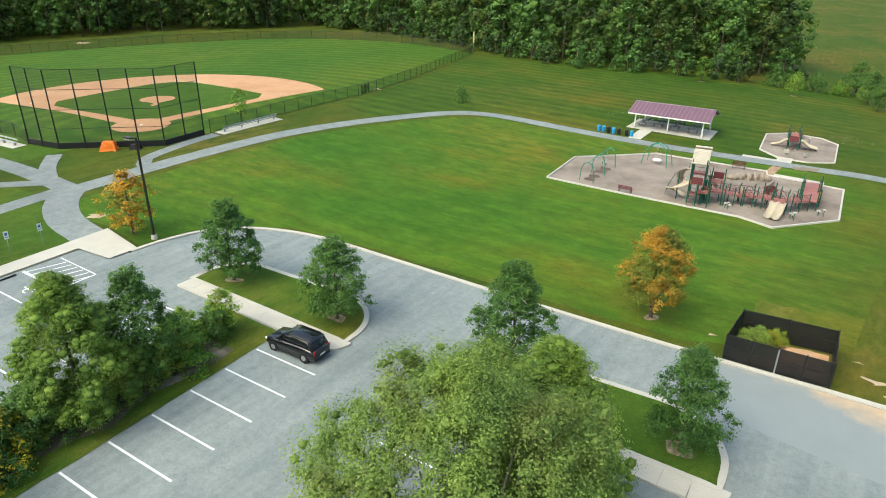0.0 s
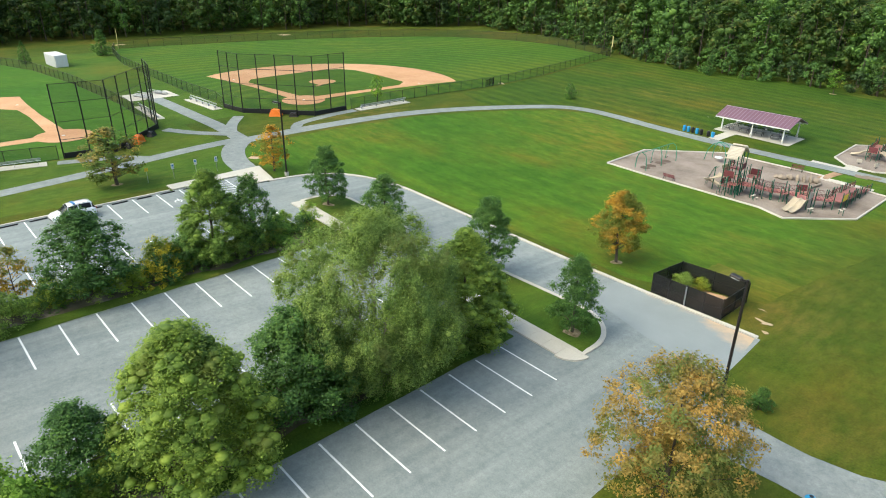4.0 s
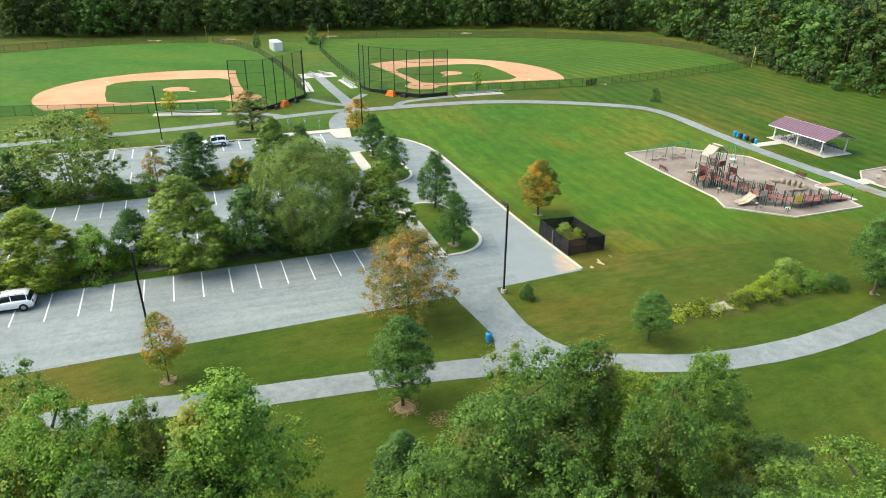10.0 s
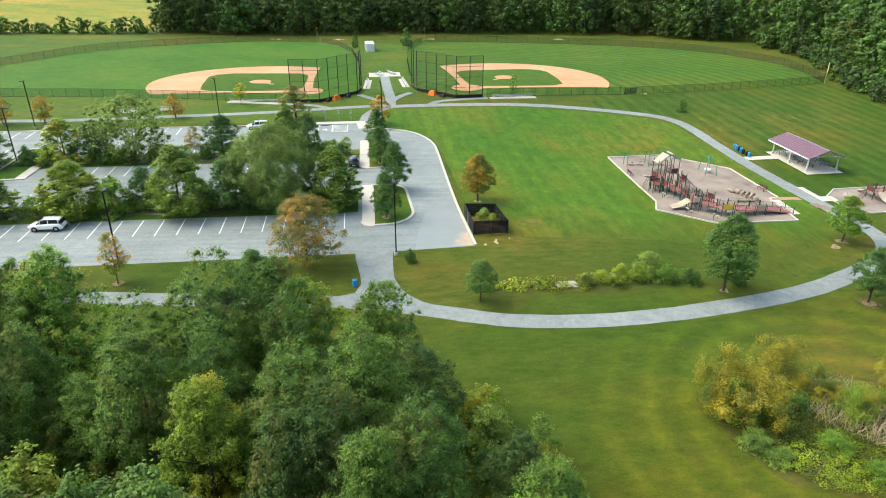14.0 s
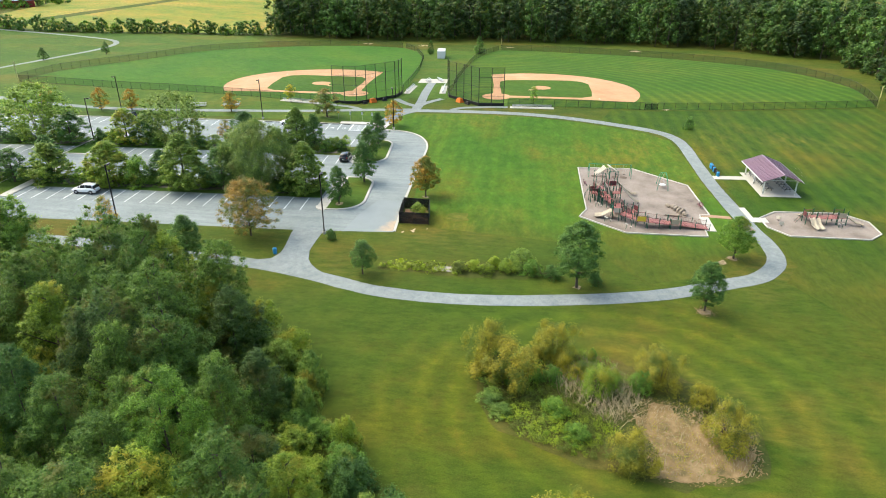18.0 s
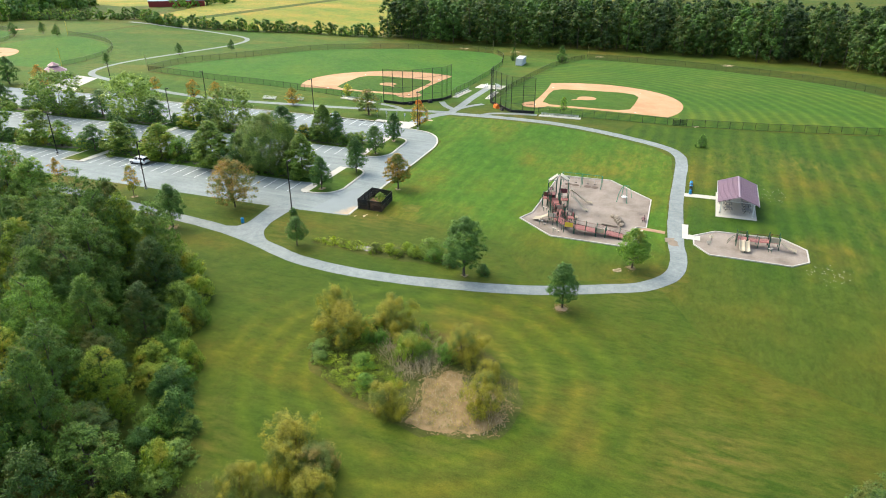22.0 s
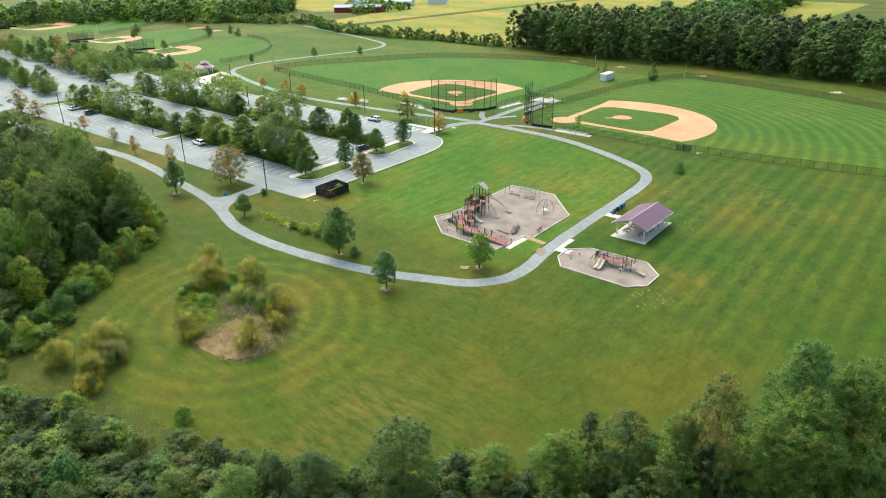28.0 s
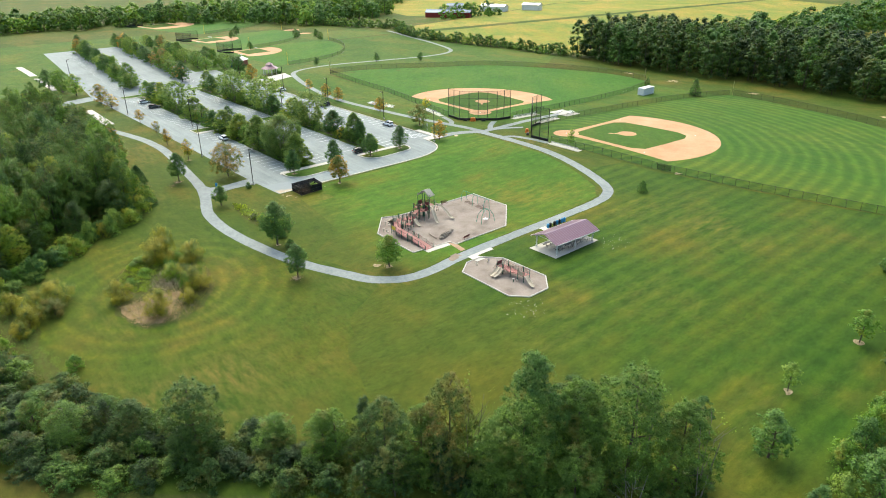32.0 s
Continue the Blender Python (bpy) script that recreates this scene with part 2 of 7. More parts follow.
DRY_LOW, DRY_HIGH = (0.044, 0.069, 0.0085), (0.071, 0.093, 0.0128)
GRASS = grass_material("lawn_grass", (0.0400, 0.0700, 0.0081), (0.0660, 0.0935, 0.0118), (0.165, 0.116, 0.032), 0.62, 0.75, 1.9, 0.0, (45, 78), (1.42, 1.32, 1.05), 0.36, (31, 20))
EAST = grass_material("striped_lawn", (0.0282, 0.0610, 0.0076), (0.0440, 0.0850, 0.0101), (0.14, 0.11, 0.028), 0.42, 1.15, 1.9, 90.0, None, (1.45, 1.28, 1.05), 0.5, fade=(-12, 18))
LAWN = grass_material("green_lawn", (0.0412, 0.1000, 0.0102), (0.0647, 0.1340, 0.0145), (0.16, 0.122, 0.024), 0.65, 0.6, 1.6, 90.0, None, (1.35, 1.22, 1.05), 0.55, fade=(-6, 10))
SLOPE = grass_material("grassy_slope", (0.044, 0.092, 0.0115), (0.068, 0.12, 0.016), (0.16, 0.125, 0.03), 0.5)
OUTFIELD = grass_material("outfield_grass", (0.0336, 0.0839, 0.0110), (0.0470, 0.1066, 0.0138), (0.128, 0.136, 0.032), 0.25, 0.95, 2.1, 0.0, (-92.6, 58.7), (1.6, 1.32, 1.1), 0.35)
OUTFIELD_L = grass_material("left_outfield_grass", (0.04, 0.108, 0.0128), (0.0576, 0.136, 0.016), (0.12, 0.136, 0.032), 0.2, 0.15, 2.0, 45.0)
INFIELD = grass_material("infield_grass", (0.04, 0.092, 0.0112), (0.06, 0.116, 0.016), (0.096, 0.112, 0.024), 0.2, 0.15, 1.4, 45.0)
HAY = grass_material("hay_field", (0.15, 0.175, 0.028), (0.21, 0.22, 0.04), (0.38, 0.25, 0.07), 1.0, 0.2, 6.0, 30.0)
ROUGH = grass_material("rough_grass", (0.044, 0.064, 0.0128), (0.08, 0.088, 0.0224), (0.128, 0.096, 0.036), 0.9)
ASPHALT = asphalt_material("worn_asphalt", (0.207, 0.234, 0.23), 0.12)
PATH = asphalt_material("path_asphalt", (0.202, 0.224, 0.22), 0.12, 0.7)
PATH_STAIN = asphalt_material("soil_stained_asphalt", (0.2, 0.152, 0.112), 0.12, 0.7)
CONCRETE = plain("concrete", (0.448, 0.424, 0.368), 0.85, 0, 0.14, 0.7, 14.0)
PAINT = plain("white_line_paint", (0.70, 0.715, 0.71), 0.7, 0, 0.1, 1.2, 10.0)
CLAY = earth_material("infield_clay", ((0.376, 0.2, 0.1), (0.44, 0.248, 0.132), (0.48, 0.296, 0.168)), 0.12, 3.0)
MULCH = earth_material("wood_chips", ((0.14, 0.11, 0.088), (0.22, 0.18, 0.149), (0.275, 0.232, 0.194)), 0.22, 6.0)
SAND = earth_material("washed_sand", ((0.336, 0.232, 0.136), (0.4, 0.304, 0.2), (0.44, 0.36, 0.264)), 0.4, 6.0)
STRAW = earth_material("dry_straw", ((0.115, 0.098, 0.036), (0.235, 0.158, 0.072), (0.33, 0.232, 0.12)), 0.7, 10.0)
REED = plain("dry_reed_stalks", (0.42, 0.34, 0.2), 0.8, 0, 0.2, 1.5, 12.0)
TREE_MULCH = earth_material("weathered_mulch", ((0.09, 0.078, 0.034), (0.22, 0.17, 0.1), (0.38, 0.3, 0.2)), 2.2, 9.0)
RED_SOIL = earth_material("reddish_soil", ((0.2, 0.12, 0.07), (0.3, 0.19, 0.115), (0.36, 0.25, 0.16)), 0.5, 6.0)
GRAVEL = earth_material("pale_gravel", ((0.24, 0.216, 0.184), (0.336, 0.304, 0.264), (0.4, 0.368, 0.32)), 1.5, 12.0)


def sandy_asphalt():
    """Asphalt with pale sand washed over it from the kerb."""
    m, nt, b = start_material("sand_washed_asphalt", 0.9)
    p = place(nt)
    sep = nt.nodes.new("ShaderNodeSeparateXYZ")
    nt.links.new(p, sep.inputs[0])
    reach = calc(nt, "ADD", calc(nt, "MULTIPLY", calc(nt, "SUBTRACT", sep.outputs[1], 45.3), 0.34), calc(nt, "MULTIPLY", calc(nt, "SUBTRACT", sep.outputs[0], 1.5), 0.09))
    fac = band(nt, calc(nt, "ADD", reach, calc(nt, "MULTIPLY", noise_of(nt, p, 0.5, 6.0, 0.65), 1.7)), 0.25, 0.95)
    fine = noise_of(nt, p, 25.0, 3.0, 0.7)
    c = mix(nt, "MIX", fac, mix(nt, "MIX", noise_of(nt, p, 0.3, 5.0), (0.175, 0.2, 0.202), (0.235, 0.262, 0.264)), mix(nt, "MIX", noise_of(nt, p, 1.0, 5.0), (0.36, 0.25, 0.15), (0.45, 0.35, 0.25)))
    c = mix(nt, "MULTIPLY", 0.4, c, ramp(nt, fine, [(0.3, (0.75, 0.75, 0.75)), (0.7, (1.1, 1.1, 1.1))]))
    nt.links.new(c, b.inputs["Base Color"])
    set_bump(nt, b, fine, 0.3, 0.01)
    return m


SANDY = sandy_asphalt()
BARK = plain("bark", (0.08, 0.064, 0.048), 0.95, 0, 0.35, 4.0, 25.0)
PALE_BARK = plain("pale_bark", (0.224, 0.2, 0.168), 0.9, 0, 0.3, 4.0, 25.0)
LEAF = {
    "dark": leaf_material("dark_leaves", (0.040, 0.092, 0.027), (0.066, 0.141, 0.037), (0.102, 0.197, 0.048)),
    "mid": leaf_material("green_leaves", (0.070, 0.142, 0.023), (0.117, 0.224, 0.034), (0.186, 0.310, 0.051), (0.236, 0.245, 0.039), 0.2),
    "fresh": leaf_material("yellow_green_leaves", (0.110, 0.167, 0.021), (0.179, 0.262, 0.031), (0.276, 0.365, 0.047), (0.330, 0.310, 0.035), 0.3),
    "grey": leaf_material("grey_green_leaves", (0.100, 0.161, 0.033), (0.163, 0.253, 0.054), (0.269, 0.367, 0.094)),
    "wood": leaf_material("woodland_leaves", (0.047, 0.094, 0.020), (0.082, 0.160, 0.029), (0.135, 0.229, 0.041), (0.140, 0.150, 0.031), 0.25),
    "autumn": leaf_material("orange_leaves", (0.235, 0.140, 0.022), (0.350, 0.200, 0.030), (0.470, 0.265, 0.042), (0.150, 0.175, 0.028), 0.5),
    "rust": leaf_material("rusty_leaves", (0.205, 0.135, 0.042), (0.310, 0.200, 0.060), (0.420, 0.275, 0.088), (0.150, 0.175, 0.044), 0.6),
    "russet": leaf_material("russet_leaves", (0.115, 0.105, 0.032), (0.185, 0.155, 0.050), (0.265, 0.205, 0.070), (0.095, 0.140, 0.033), 0.7),
    "yellow": leaf_material("yellow_leaves", (0.204, 0.190, 0.019), (0.353, 0.312, 0.026), (0.515, 0.435, 0.035), (0.122, 0.176, 0.024), 0.4),
    "olive": leaf_material("olive_yellow_leaves", (0.145, 0.140, 0.017), (0.250, 0.228, 0.026), (0.370, 0.325, 0.040), (0.110, 0.150, 0.024), 0.45),
    "forest": leaf_material("forest_leaves", (0.021, 0.045, 0.017), (0.036, 0.071, 0.024), (0.058, 0.105, 0.034), (0.078, 0.093, 0.028), 0.2),
    "bramble": leaf_material("bramble_leaves", (0.030, 0.062, 0.017), (0.052, 0.104, 0.025), (0.088, 0.156, 0.036), (0.125, 0.135, 0.029), 0.3),
    "birch": leaf_material("birch_leaves", (0.086, 0.138, 0.032), (0.148, 0.222, 0.054), (0.234, 0.318, 0.094), (0.190, 0.222, 0.060), 0.25),
    "cypress": leaf_material("cypress_sprays", (0.084, 0.142, 0.026), (0.138, 0.218, 0.039), (0.205, 0.292, 0.056), (0.150, 0.195, 0.040), 0.15),
    "bright": leaf_material("bright_weeds", (0.125, 0.190, 0.018), (0.222, 0.310, 0.027), (0.350, 0.435, 0.043), (0.120, 0.150, 0.030), 0.55),
}
BLACK_METAL = plain("black_coated_metal", (0.016, 0.0168, 0.0176), 0.45, 0.2, 0.2, 3.0, 30.0)
BROWN_METAL = plain("dark_bronze_metal", (0.028, 0.024, 0.0224), 0.4, 0.5, 0.2, 3.0, 30.0)
GALV = plain("galvanised_metal", (0.4, 0.408, 0.416), 0.45, 0.8, 0.12, 3.0, 30.0)
WHITE = plain("white_enamel", (0.608, 0.608, 0.592), 0.5, 0, 0.08, 1.0, 12.0)
NET = mesh_material("black_chain_link", (0.012, 0.0144, 0.0128), 0.3)
BACKNET = mesh_material("backstop_netting", (0.0112, 0.0144, 0.012), 0.22)
SCREEN = mesh_material("privacy_screen", (0.0096, 0.0104, 0.0112), 0.8)
YELLOW = plain("yellow_enamel", (0.6, 0.44, 0.048), 0.5, 0, 0.1)

# ---- tools for shapes ----
def part(name, bm, material, parent=None, label=""):
    """Links a bmesh, or a ready mesh, as one mesh object under a thing or a part."""
    if isinstance(bm, bmesh.types.BMesh):
        me = bpy.data.meshes.new(name)
        bm.to_mesh(me)
        bm.free()
    else:
        me = bm
    if material and not me.materials:
        me.materials.append(material)
    ob = new(name, me)
    ob.parent = parent
    if label:
        ob["label"] = label
    return ob


def thing(name, m, label, category, group="", kind=""):
    ob = new(name)
    ob.matrix_basis = m
    return tagged(ob, label, category, group, kind)


def mesh_of(name, verts, faces, smooth=False):
    me = bpy.data.meshes.new(name)
    me.from_pydata(verts, [], faces)
    if smooth:
        me.polygons.foreach_set("use_smooth", [True] * len(me.polygons))
    return me


def box(bm, size, at=(0, 0, 0), turn=(0, 0, 0), bevel=0.0):
    """A box with its centre at a place; edges eased."""
    m = pose(*at, *turn) @ Matrix.Diagonal((*size, 1))
    geo = bmesh.ops.create_cube(bm, size=1, matrix=m)
    if bevel:
        edges = list({e for v in geo["verts"] for e in v.link_edges})
        bmesh.ops.bevel(bm, geom=edges, offset=bevel, segments=1, affect="EDGES")
    return bm


def rod(bm, a, b, r, r2=None, n=8):
    """A round bar from a to b."""
    a, b = Vector(a), Vector(b)
    d = b - a
    m = Matrix.Translation((a + b) / 2) @ d.to_track_quat("Z", "Y").to_matrix().to_4x4()
    bmesh.ops.create_cone(bm, cap_ends=True, segments=n, radius1=r, radius2=r if r2 is None else r2, depth=d.length, matrix=m)
    return bm


def tube(bm, pts, r, n=8):
    """A bent pipe through points."""
    pts = [Vector(p) for p in pts]
    rings = []
    for i, p in enumerate(pts):
        d = (pts[min(i + 1, len(pts) - 1)] - pts[max(i - 1, 0)]).normalized()
        q = d.to_track_quat("Z", "Y")
        rings.append([bm.verts.new(p + q @ Vector((r * math.cos(2 * math.pi * k / n), r * math.sin(2 * math.pi * k / n), 0))) for k in range(n)])
    for a, b in zip(rings, rings[1:]):
        for k in range(n):
            bm.faces.new((a[k], a[(k + 1) % n], b[(k + 1) % n], b[k]))
    bm.faces.new(rings[0][::-1])
    bm.faces.new(rings[-1])
    return bm


def fresh():
    return bmesh.new()


# ---- the lie of the land ----
LAND = (1.788, -2.212, -1.639, -0.896, -1.518, -0.408, 0.16, -0.103, -0.47, -0.49)

SWELLS = ((-34, 84, -0.83), (-26, 104, 0.25), (-8, 98, 0.21), (-2, 80, -0.12), (-22, 118, 0.27), (-6, 125, -0.12), (-55, 35, -0.27), (-90, 45, 0.39), (8, 36, -0.03), (2, 50, 0.14), (10, 2, 0.20), (-60, 0, 0.12), (-32, 20, 0.05), (-6, 25, -0.42), (20, 44, 0.10), (-82, 76, 0.35), (-91, -28, 0.7), (-90, -92, 1.5))


def land(x, y):
    """Height of the ground: the ball fields lie high, the lawns fall away to the south-east."""
    u, v = (max(-230.0, min(90.0, x)) + 20) / 100, (max(-200.0, min(190.0, y)) - 60) / 100
    hollow = -0.5 * math.exp(-((x + 30) ** 2 + (y - 97) ** 2) / 800)
    crown = 0.45 * math.exp(-((x + 100) ** 2 + (y - 85) ** 2) / 1800)
    swell = sum(k * math.exp(-((x - a) ** 2 + (y - b) ** 2) / 1152) for a, b, k in SWELLS)
    return swell + hollow + crown + sum(c * b for c, b in zip(LAND, (1, u, v, u * u, u * v, v * v, u ** 3, v ** 3, u * u * v, u * v * v)))


def smooth_line(pts, step=1.5):
    """A rounded line through points, cut into even steps."""
    p = [Vector((*q[:2], 0)) for q in pts]
    p = [2 * p[0] - p[1]] + p + [2 * p[-1] - p[-2]]
    out = []
    for a, b, c, d in zip(p, p[1:], p[2:], p[3:]):
        n = max(1, int((c - b).length / step))
        for k in range(n):
            t = k / n
            out.append(0.5 * (2 * b + (c - a) * t + (2 * a - 5 * b + 4 * c - d) * t * t + (3 * b - a - 3 * c + d) * t ** 3))
    return [(q.x, q.y) for q in out] + [tuple(p[-2][:2])]


def ribbon(name, pts, width, up, material, parent=None, step=1.5, rounded=True, thick=0.0, wobble=0.0):
    """A strip of ground cover, or a kerb where it is thick, laid along a line."""
    line = smooth_line(pts, step) if rounded else cut_line(pts, step)
    verts, faces = [], []
    k = 4 if thick else 3
    for i, (x, y) in enumerate(line):
        a, b = line[max(i - 1, 0)], line[min(i + 1, len(line) - 1)]
        d = Vector((b[0] - a[0], b[1] - a[1])).normalized()
        w0 = width / 2 + (wobble * noise.noise((x * 0.4, y * 0.4, 1.0)) if wobble else 0)
        w1 = width / 2 + (wobble * noise.noise((x * 0.4, y * 0.4, 7.0)) if wobble else 0)
        l, r = (x - d.y * w0, y + d.x * w0), (x + d.y * w1, y - d.x * w1)
        if thick:
            verts += [(*l, land(*l) - 0.1), (*l, land(*l) + up), (*r, land(*r) + up), (*r, land(*r) - 0.1)]
        else:
            verts += [(*l, land(*l) + up), (x, y, land(x, y) + up), (*r, land(*r) + up)]
    for i in range(len(line) - 1):
        for j in range(k - 1):
            faces.append((i * k + j, (i + 1) * k + j, (i + 1) * k + j + 1, i * k + j + 1))
    if thick:
        faces += [(0, 1, 2, 3), tuple(len(verts) - 1 - j for j in range(4))]
    return part(name, mesh_of(name, verts, faces), material, parent)


def cut_line(pts, step=1.5):
    out = []
    for a, b in zip(pts, pts[1:]):
        n = max(1, int(math.dist(a, b) / step))
        out += [(a[0] + (b[0] - a[0]) * k / n, a[1] + (b[1] - a[1]) * k / n) for k in range(n)]
    return out + [tuple(pts[-1])]


def patch(name, outline, up, material, parent=None, step=5.0):
    """Ground cover that fills an outline and follows the land."""
    bm = fresh()
    bm.faces.new([bm.verts.new((x, y, 0)) for x, y in outline])
    xs, ys = [p[0] for p in outline], [p[1] for p in outline]
    for axis, lo, hi in ((0, min(xs), max(xs)), (1, min(ys), max(ys))):
        k = math.floor(lo / step) + 1
        while k * step < hi:
            co, no = [0, 0, 0], [0, 0, 0]
            co[axis], no[axis] = k * step, 1
            bmesh.ops.bisect_plane(bm, geom=bm.verts[:] + bm.edges[:] + bm.faces[:], plane_co=co, plane_no=no)
            k += 1
    for v in bm.verts:
        v.co.z = land(v.co.x, v.co.y) + up
    bmesh.ops.recalc_face_normals(bm, faces=bm.faces)
    for f in bm.faces:
        if f.normal.z < 0:
            f.normal_flip()
    return part(name, bm, material, parent)


def arc(cx, cy, r, a0, a1, n=24):
    return [(cx + r * math.cos(radians(a0 + (a1 - a0) * k / n)), cy + r * math.sin(radians(a0 + (a1 - a0) * k / n))) for k in range(n + 1)]


def uneven(pts, amount, size=0.3, step=1.5):
    """An outline with a ragged edge."""
    out = []
    for x, y in cut_line(list(pts) + [pts[0]], step)[:-1]:
        out.append((x + amount * noise.noise((x * size, y * size, 3.0)), y + amount * noise.noise((x * size, y * size, 9.0))))
    return out


def on_land(x, y, turn=0.0, up=0.0, size=1.0):
    return pose(x, y, land(x, y) + up, 0, 0, turn) @ Matrix.Diagonal((size, size, size, 1))


# ---- ground ----
def axis_of(fine_lo, fine_hi, step, far_lo, far_hi):
    mid = list(np.arange(fine_lo, fine_hi + 0.1, step))
    low = [far_lo + (fine_lo - far_lo) * (1 - (1 - k / 12) ** 2) for k in range(12)]
    high = [fine_hi + (far_hi - fine_hi) * ((k + 1) / 12) ** 2 for k in range(12)]
    return low + mid + high


gx, gy = axis_of(-320, 140, 4, -2500, 2500), axis_of(-420, 240, 4, -2500, 2500)
gverts = [(x, y, land(x, y)) for x in gx for y in gy]
gfaces = [(i * len(gy) + j, (i + 1) * len(gy) + j, (i + 1) * len(gy) + j + 1, i * len(gy) + j + 1) for i in range(len(gx) - 1) for j in range(len(gy) - 1)]
tagged(part("ground", mesh_of("ground", gverts, gfaces, True), GRASS), "mown green lawn with dry brownish patches", "ground", kind="structure")

# ---- the car park ----
def bend(x, y):
    """From the car park's own square grid to its place: its rows run a little askew of the path."""
    out = x - 0.5 + 0.045 * (27.5 - max(y, -120)) - 0.062 * max(0.0, -120 - y)
    return out, 27.55 + 0.98 * (y - 27.5)


def bent(pts):
    return [bend(*p) for p in pts]


lot = [(7.6, -119), (7.6, 31), (7.0, 45.9), (-36, 45.0), (-42, 44.6), (-46, 43.4), (-49.4, 41.4), (-51.8, 38.4), (-53, 34.5), (-53.3, 31.3), (-57.6, 30.5), (-57.6, -119)]
car_park = tagged(patch("parking_lot", bent(lot), 0.02, ASPHALT), "worn light grey asphalt car park", "parking lot", kind="structure")
far_lot = tagged(patch("far_parking_lot", bent([(7.6, -119), (-57.6, -119), (-57.6, -150), (-47, -152), (-47, -290), (7.6, -290)]), 0.02, ASPHALT), "worn grey asphalt car park beyond the crossing", "parking lot", kind="structure")
ribbon("entry_road", [(13, -114), (30, -109), (70, -104), (120, -110)], 8.5, 0.03, ASPHALT, car_park)

STALL = 2.935


def stall_lines(x0, x1, y_from, y_to, parent, skip=()):
    me = None
    y = y_from
    while y > y_to:
        if not any(a < y < b for a, b in skip):
            if me is None:
                me = mesh_of("stall_line", [(0, -0.07, 0), (x1 - x0, -0.07, 0), (x1 - x0, 0.07, 0), (0, 0.07, 0)], [(0, 1, 2, 3)])
            ob = part("stall_line", me, PAINT, parent)
            (xa, ya), (xb, yb) = bend(x0, y), bend(x1, y)
            slope = math.degrees(math.atan2(land(xb, yb) - land(xa, ya), x1 - x0))
            ob.matrix_basis = pose(xa, ya, land(xa, ya) + 0.032, 0, -slope, 1.1)
        y -= STALL


ISLES = ((-34.5, -25.5),)
for x0, x1, y0 in ((-6.7, -0.9, 27.5), (-19.3, -13.9, 27.2), (-32.3, -26.8, 26.95), (-44.6, -39.0, 26.9)):
    stall_lines(x0, x1, y0, -104, car_park, ISLES)
stall_lines(-57.3, -52.0, 23.45, -104, car_park)
for x0, x1 in ((-8, -3), (-22, -17), (-40, -35)):
    stall_lines(x0, x1, -125, -290, far_lot)

# planted strips between the rows, and the kerbed islands at their ends
for x0, x1 in ((-13.8, -6.9), (-38.9, -32.4)):
    strip = tagged(patch("planted_strip", uneven(bent([(x0, -110), (x1, -110), (x1, 29.6), (x0, 29.6)]), 0.12, 0.6, 2.0), 0.06, SLOPE, None, 4.0),
                   "rough grass strip between two rows of stalls", "planting strip", kind="structure")
    bed = uneven(bent([(x0 + 2.2, -108), (x1 - 1.6, -108), (x1 - 1.6, 26), (x0 + 2.2, 26)]), 1.2, 0.25, 2.0)
    patch("gravel_bed", bed, 0.085, earth_material("dark_planting_bed", ((0.05, 0.05, 0.025), (0.09, 0.08, 0.05), (0.3, 0.26, 0.21)), 0.35, 6.0), strip)


def island(outline, label):
    outline = bent(outline)
    top = tagged(patch("traffic_island", outline, 0.15, SLOPE, None, 3.0), label, "traffic island", kind="structure")
    ribbon("kerb", outline + outline[:2], 0.42, 0.17, CONCRETE, top, 0.8, False, 0.17)
    return top


def slabs(a, b, y, wide):
    """A walk of cast slabs with open joints."""
    walk_ob = tagged(new("island_walk"), "pale concrete walk of jointed slabs", "walk", kind="structure")
    n = round((b - a) / 1.5)
    for k in range(n):
        x0, x1 = a + (b - a) * k / n + 0.015, a + (b - a) * (k + 1) / n - 0.015
        ribbon("slab", bent([(x0, y), (x1, y)]), wide, 0.16 + 0.004 * math.sin(k * 2.7), CONCRETE, walk_ob, 3.0, False, 0.16)
    ribbon("joint_bed", bent([(a, y), (b, y)]), wide - 0.04, 0.135, GRAVEL, walk_ob, 2.0, False)


def nose(x0, x1, y0, y1, r):
    big = r * 1.3
    return [(x0, y0)] + arc(x0 + r, y1 - r, r, 180, 90, 8) + arc(x1 - big, y1 + 0.5 - big, big, 90, 0, 12) + [(x1, y0)]


isle_north = island(nose(-44.6, -27.6, 31.3, 36.6, 3.5), "kerbed grass island with two trees")
isle_south = island(nose(-18.6, -1.6, 31.9, 37.6, 3.5), "kerbed grass island at the end of the stalls")
for a, b, y in ((-44.6, -29.1, 30.6), (-18.6, -3.0, 31.1)):
    slabs(a, b, y, 1.75)
    tagged(patch("walk_corner", bent([(b + 0.015, y + 0.87)] + arc(b + 0.015, y + 0.87, 1.75, 0, -90, 8)), 0.158, CONCRETE, None, 3.0), "rounded concrete corner at the walk's end", "walk", kind="structure")
    ribbon("corner_kerb", bent(arc(b + 0.015, y + 0.87, 1.8, 0, -90, 8)), 0.42, 0.165, CONCRETE, car_park, 0.6, False, 0.165)
for a, b in ((-19.3, -1.2), (-44.6, -26.8)):
    isle = island([(a, -33.5), (b, -33.5), (b, -28.5), (a, -28.5)], "kerbed grass island across the stall rows")
    slabs(a, b, -27.7, 1.4)
    island([(a, -111), (b, -111), (b, -106), (a, -106)], "kerbed grass island beside the crossing")

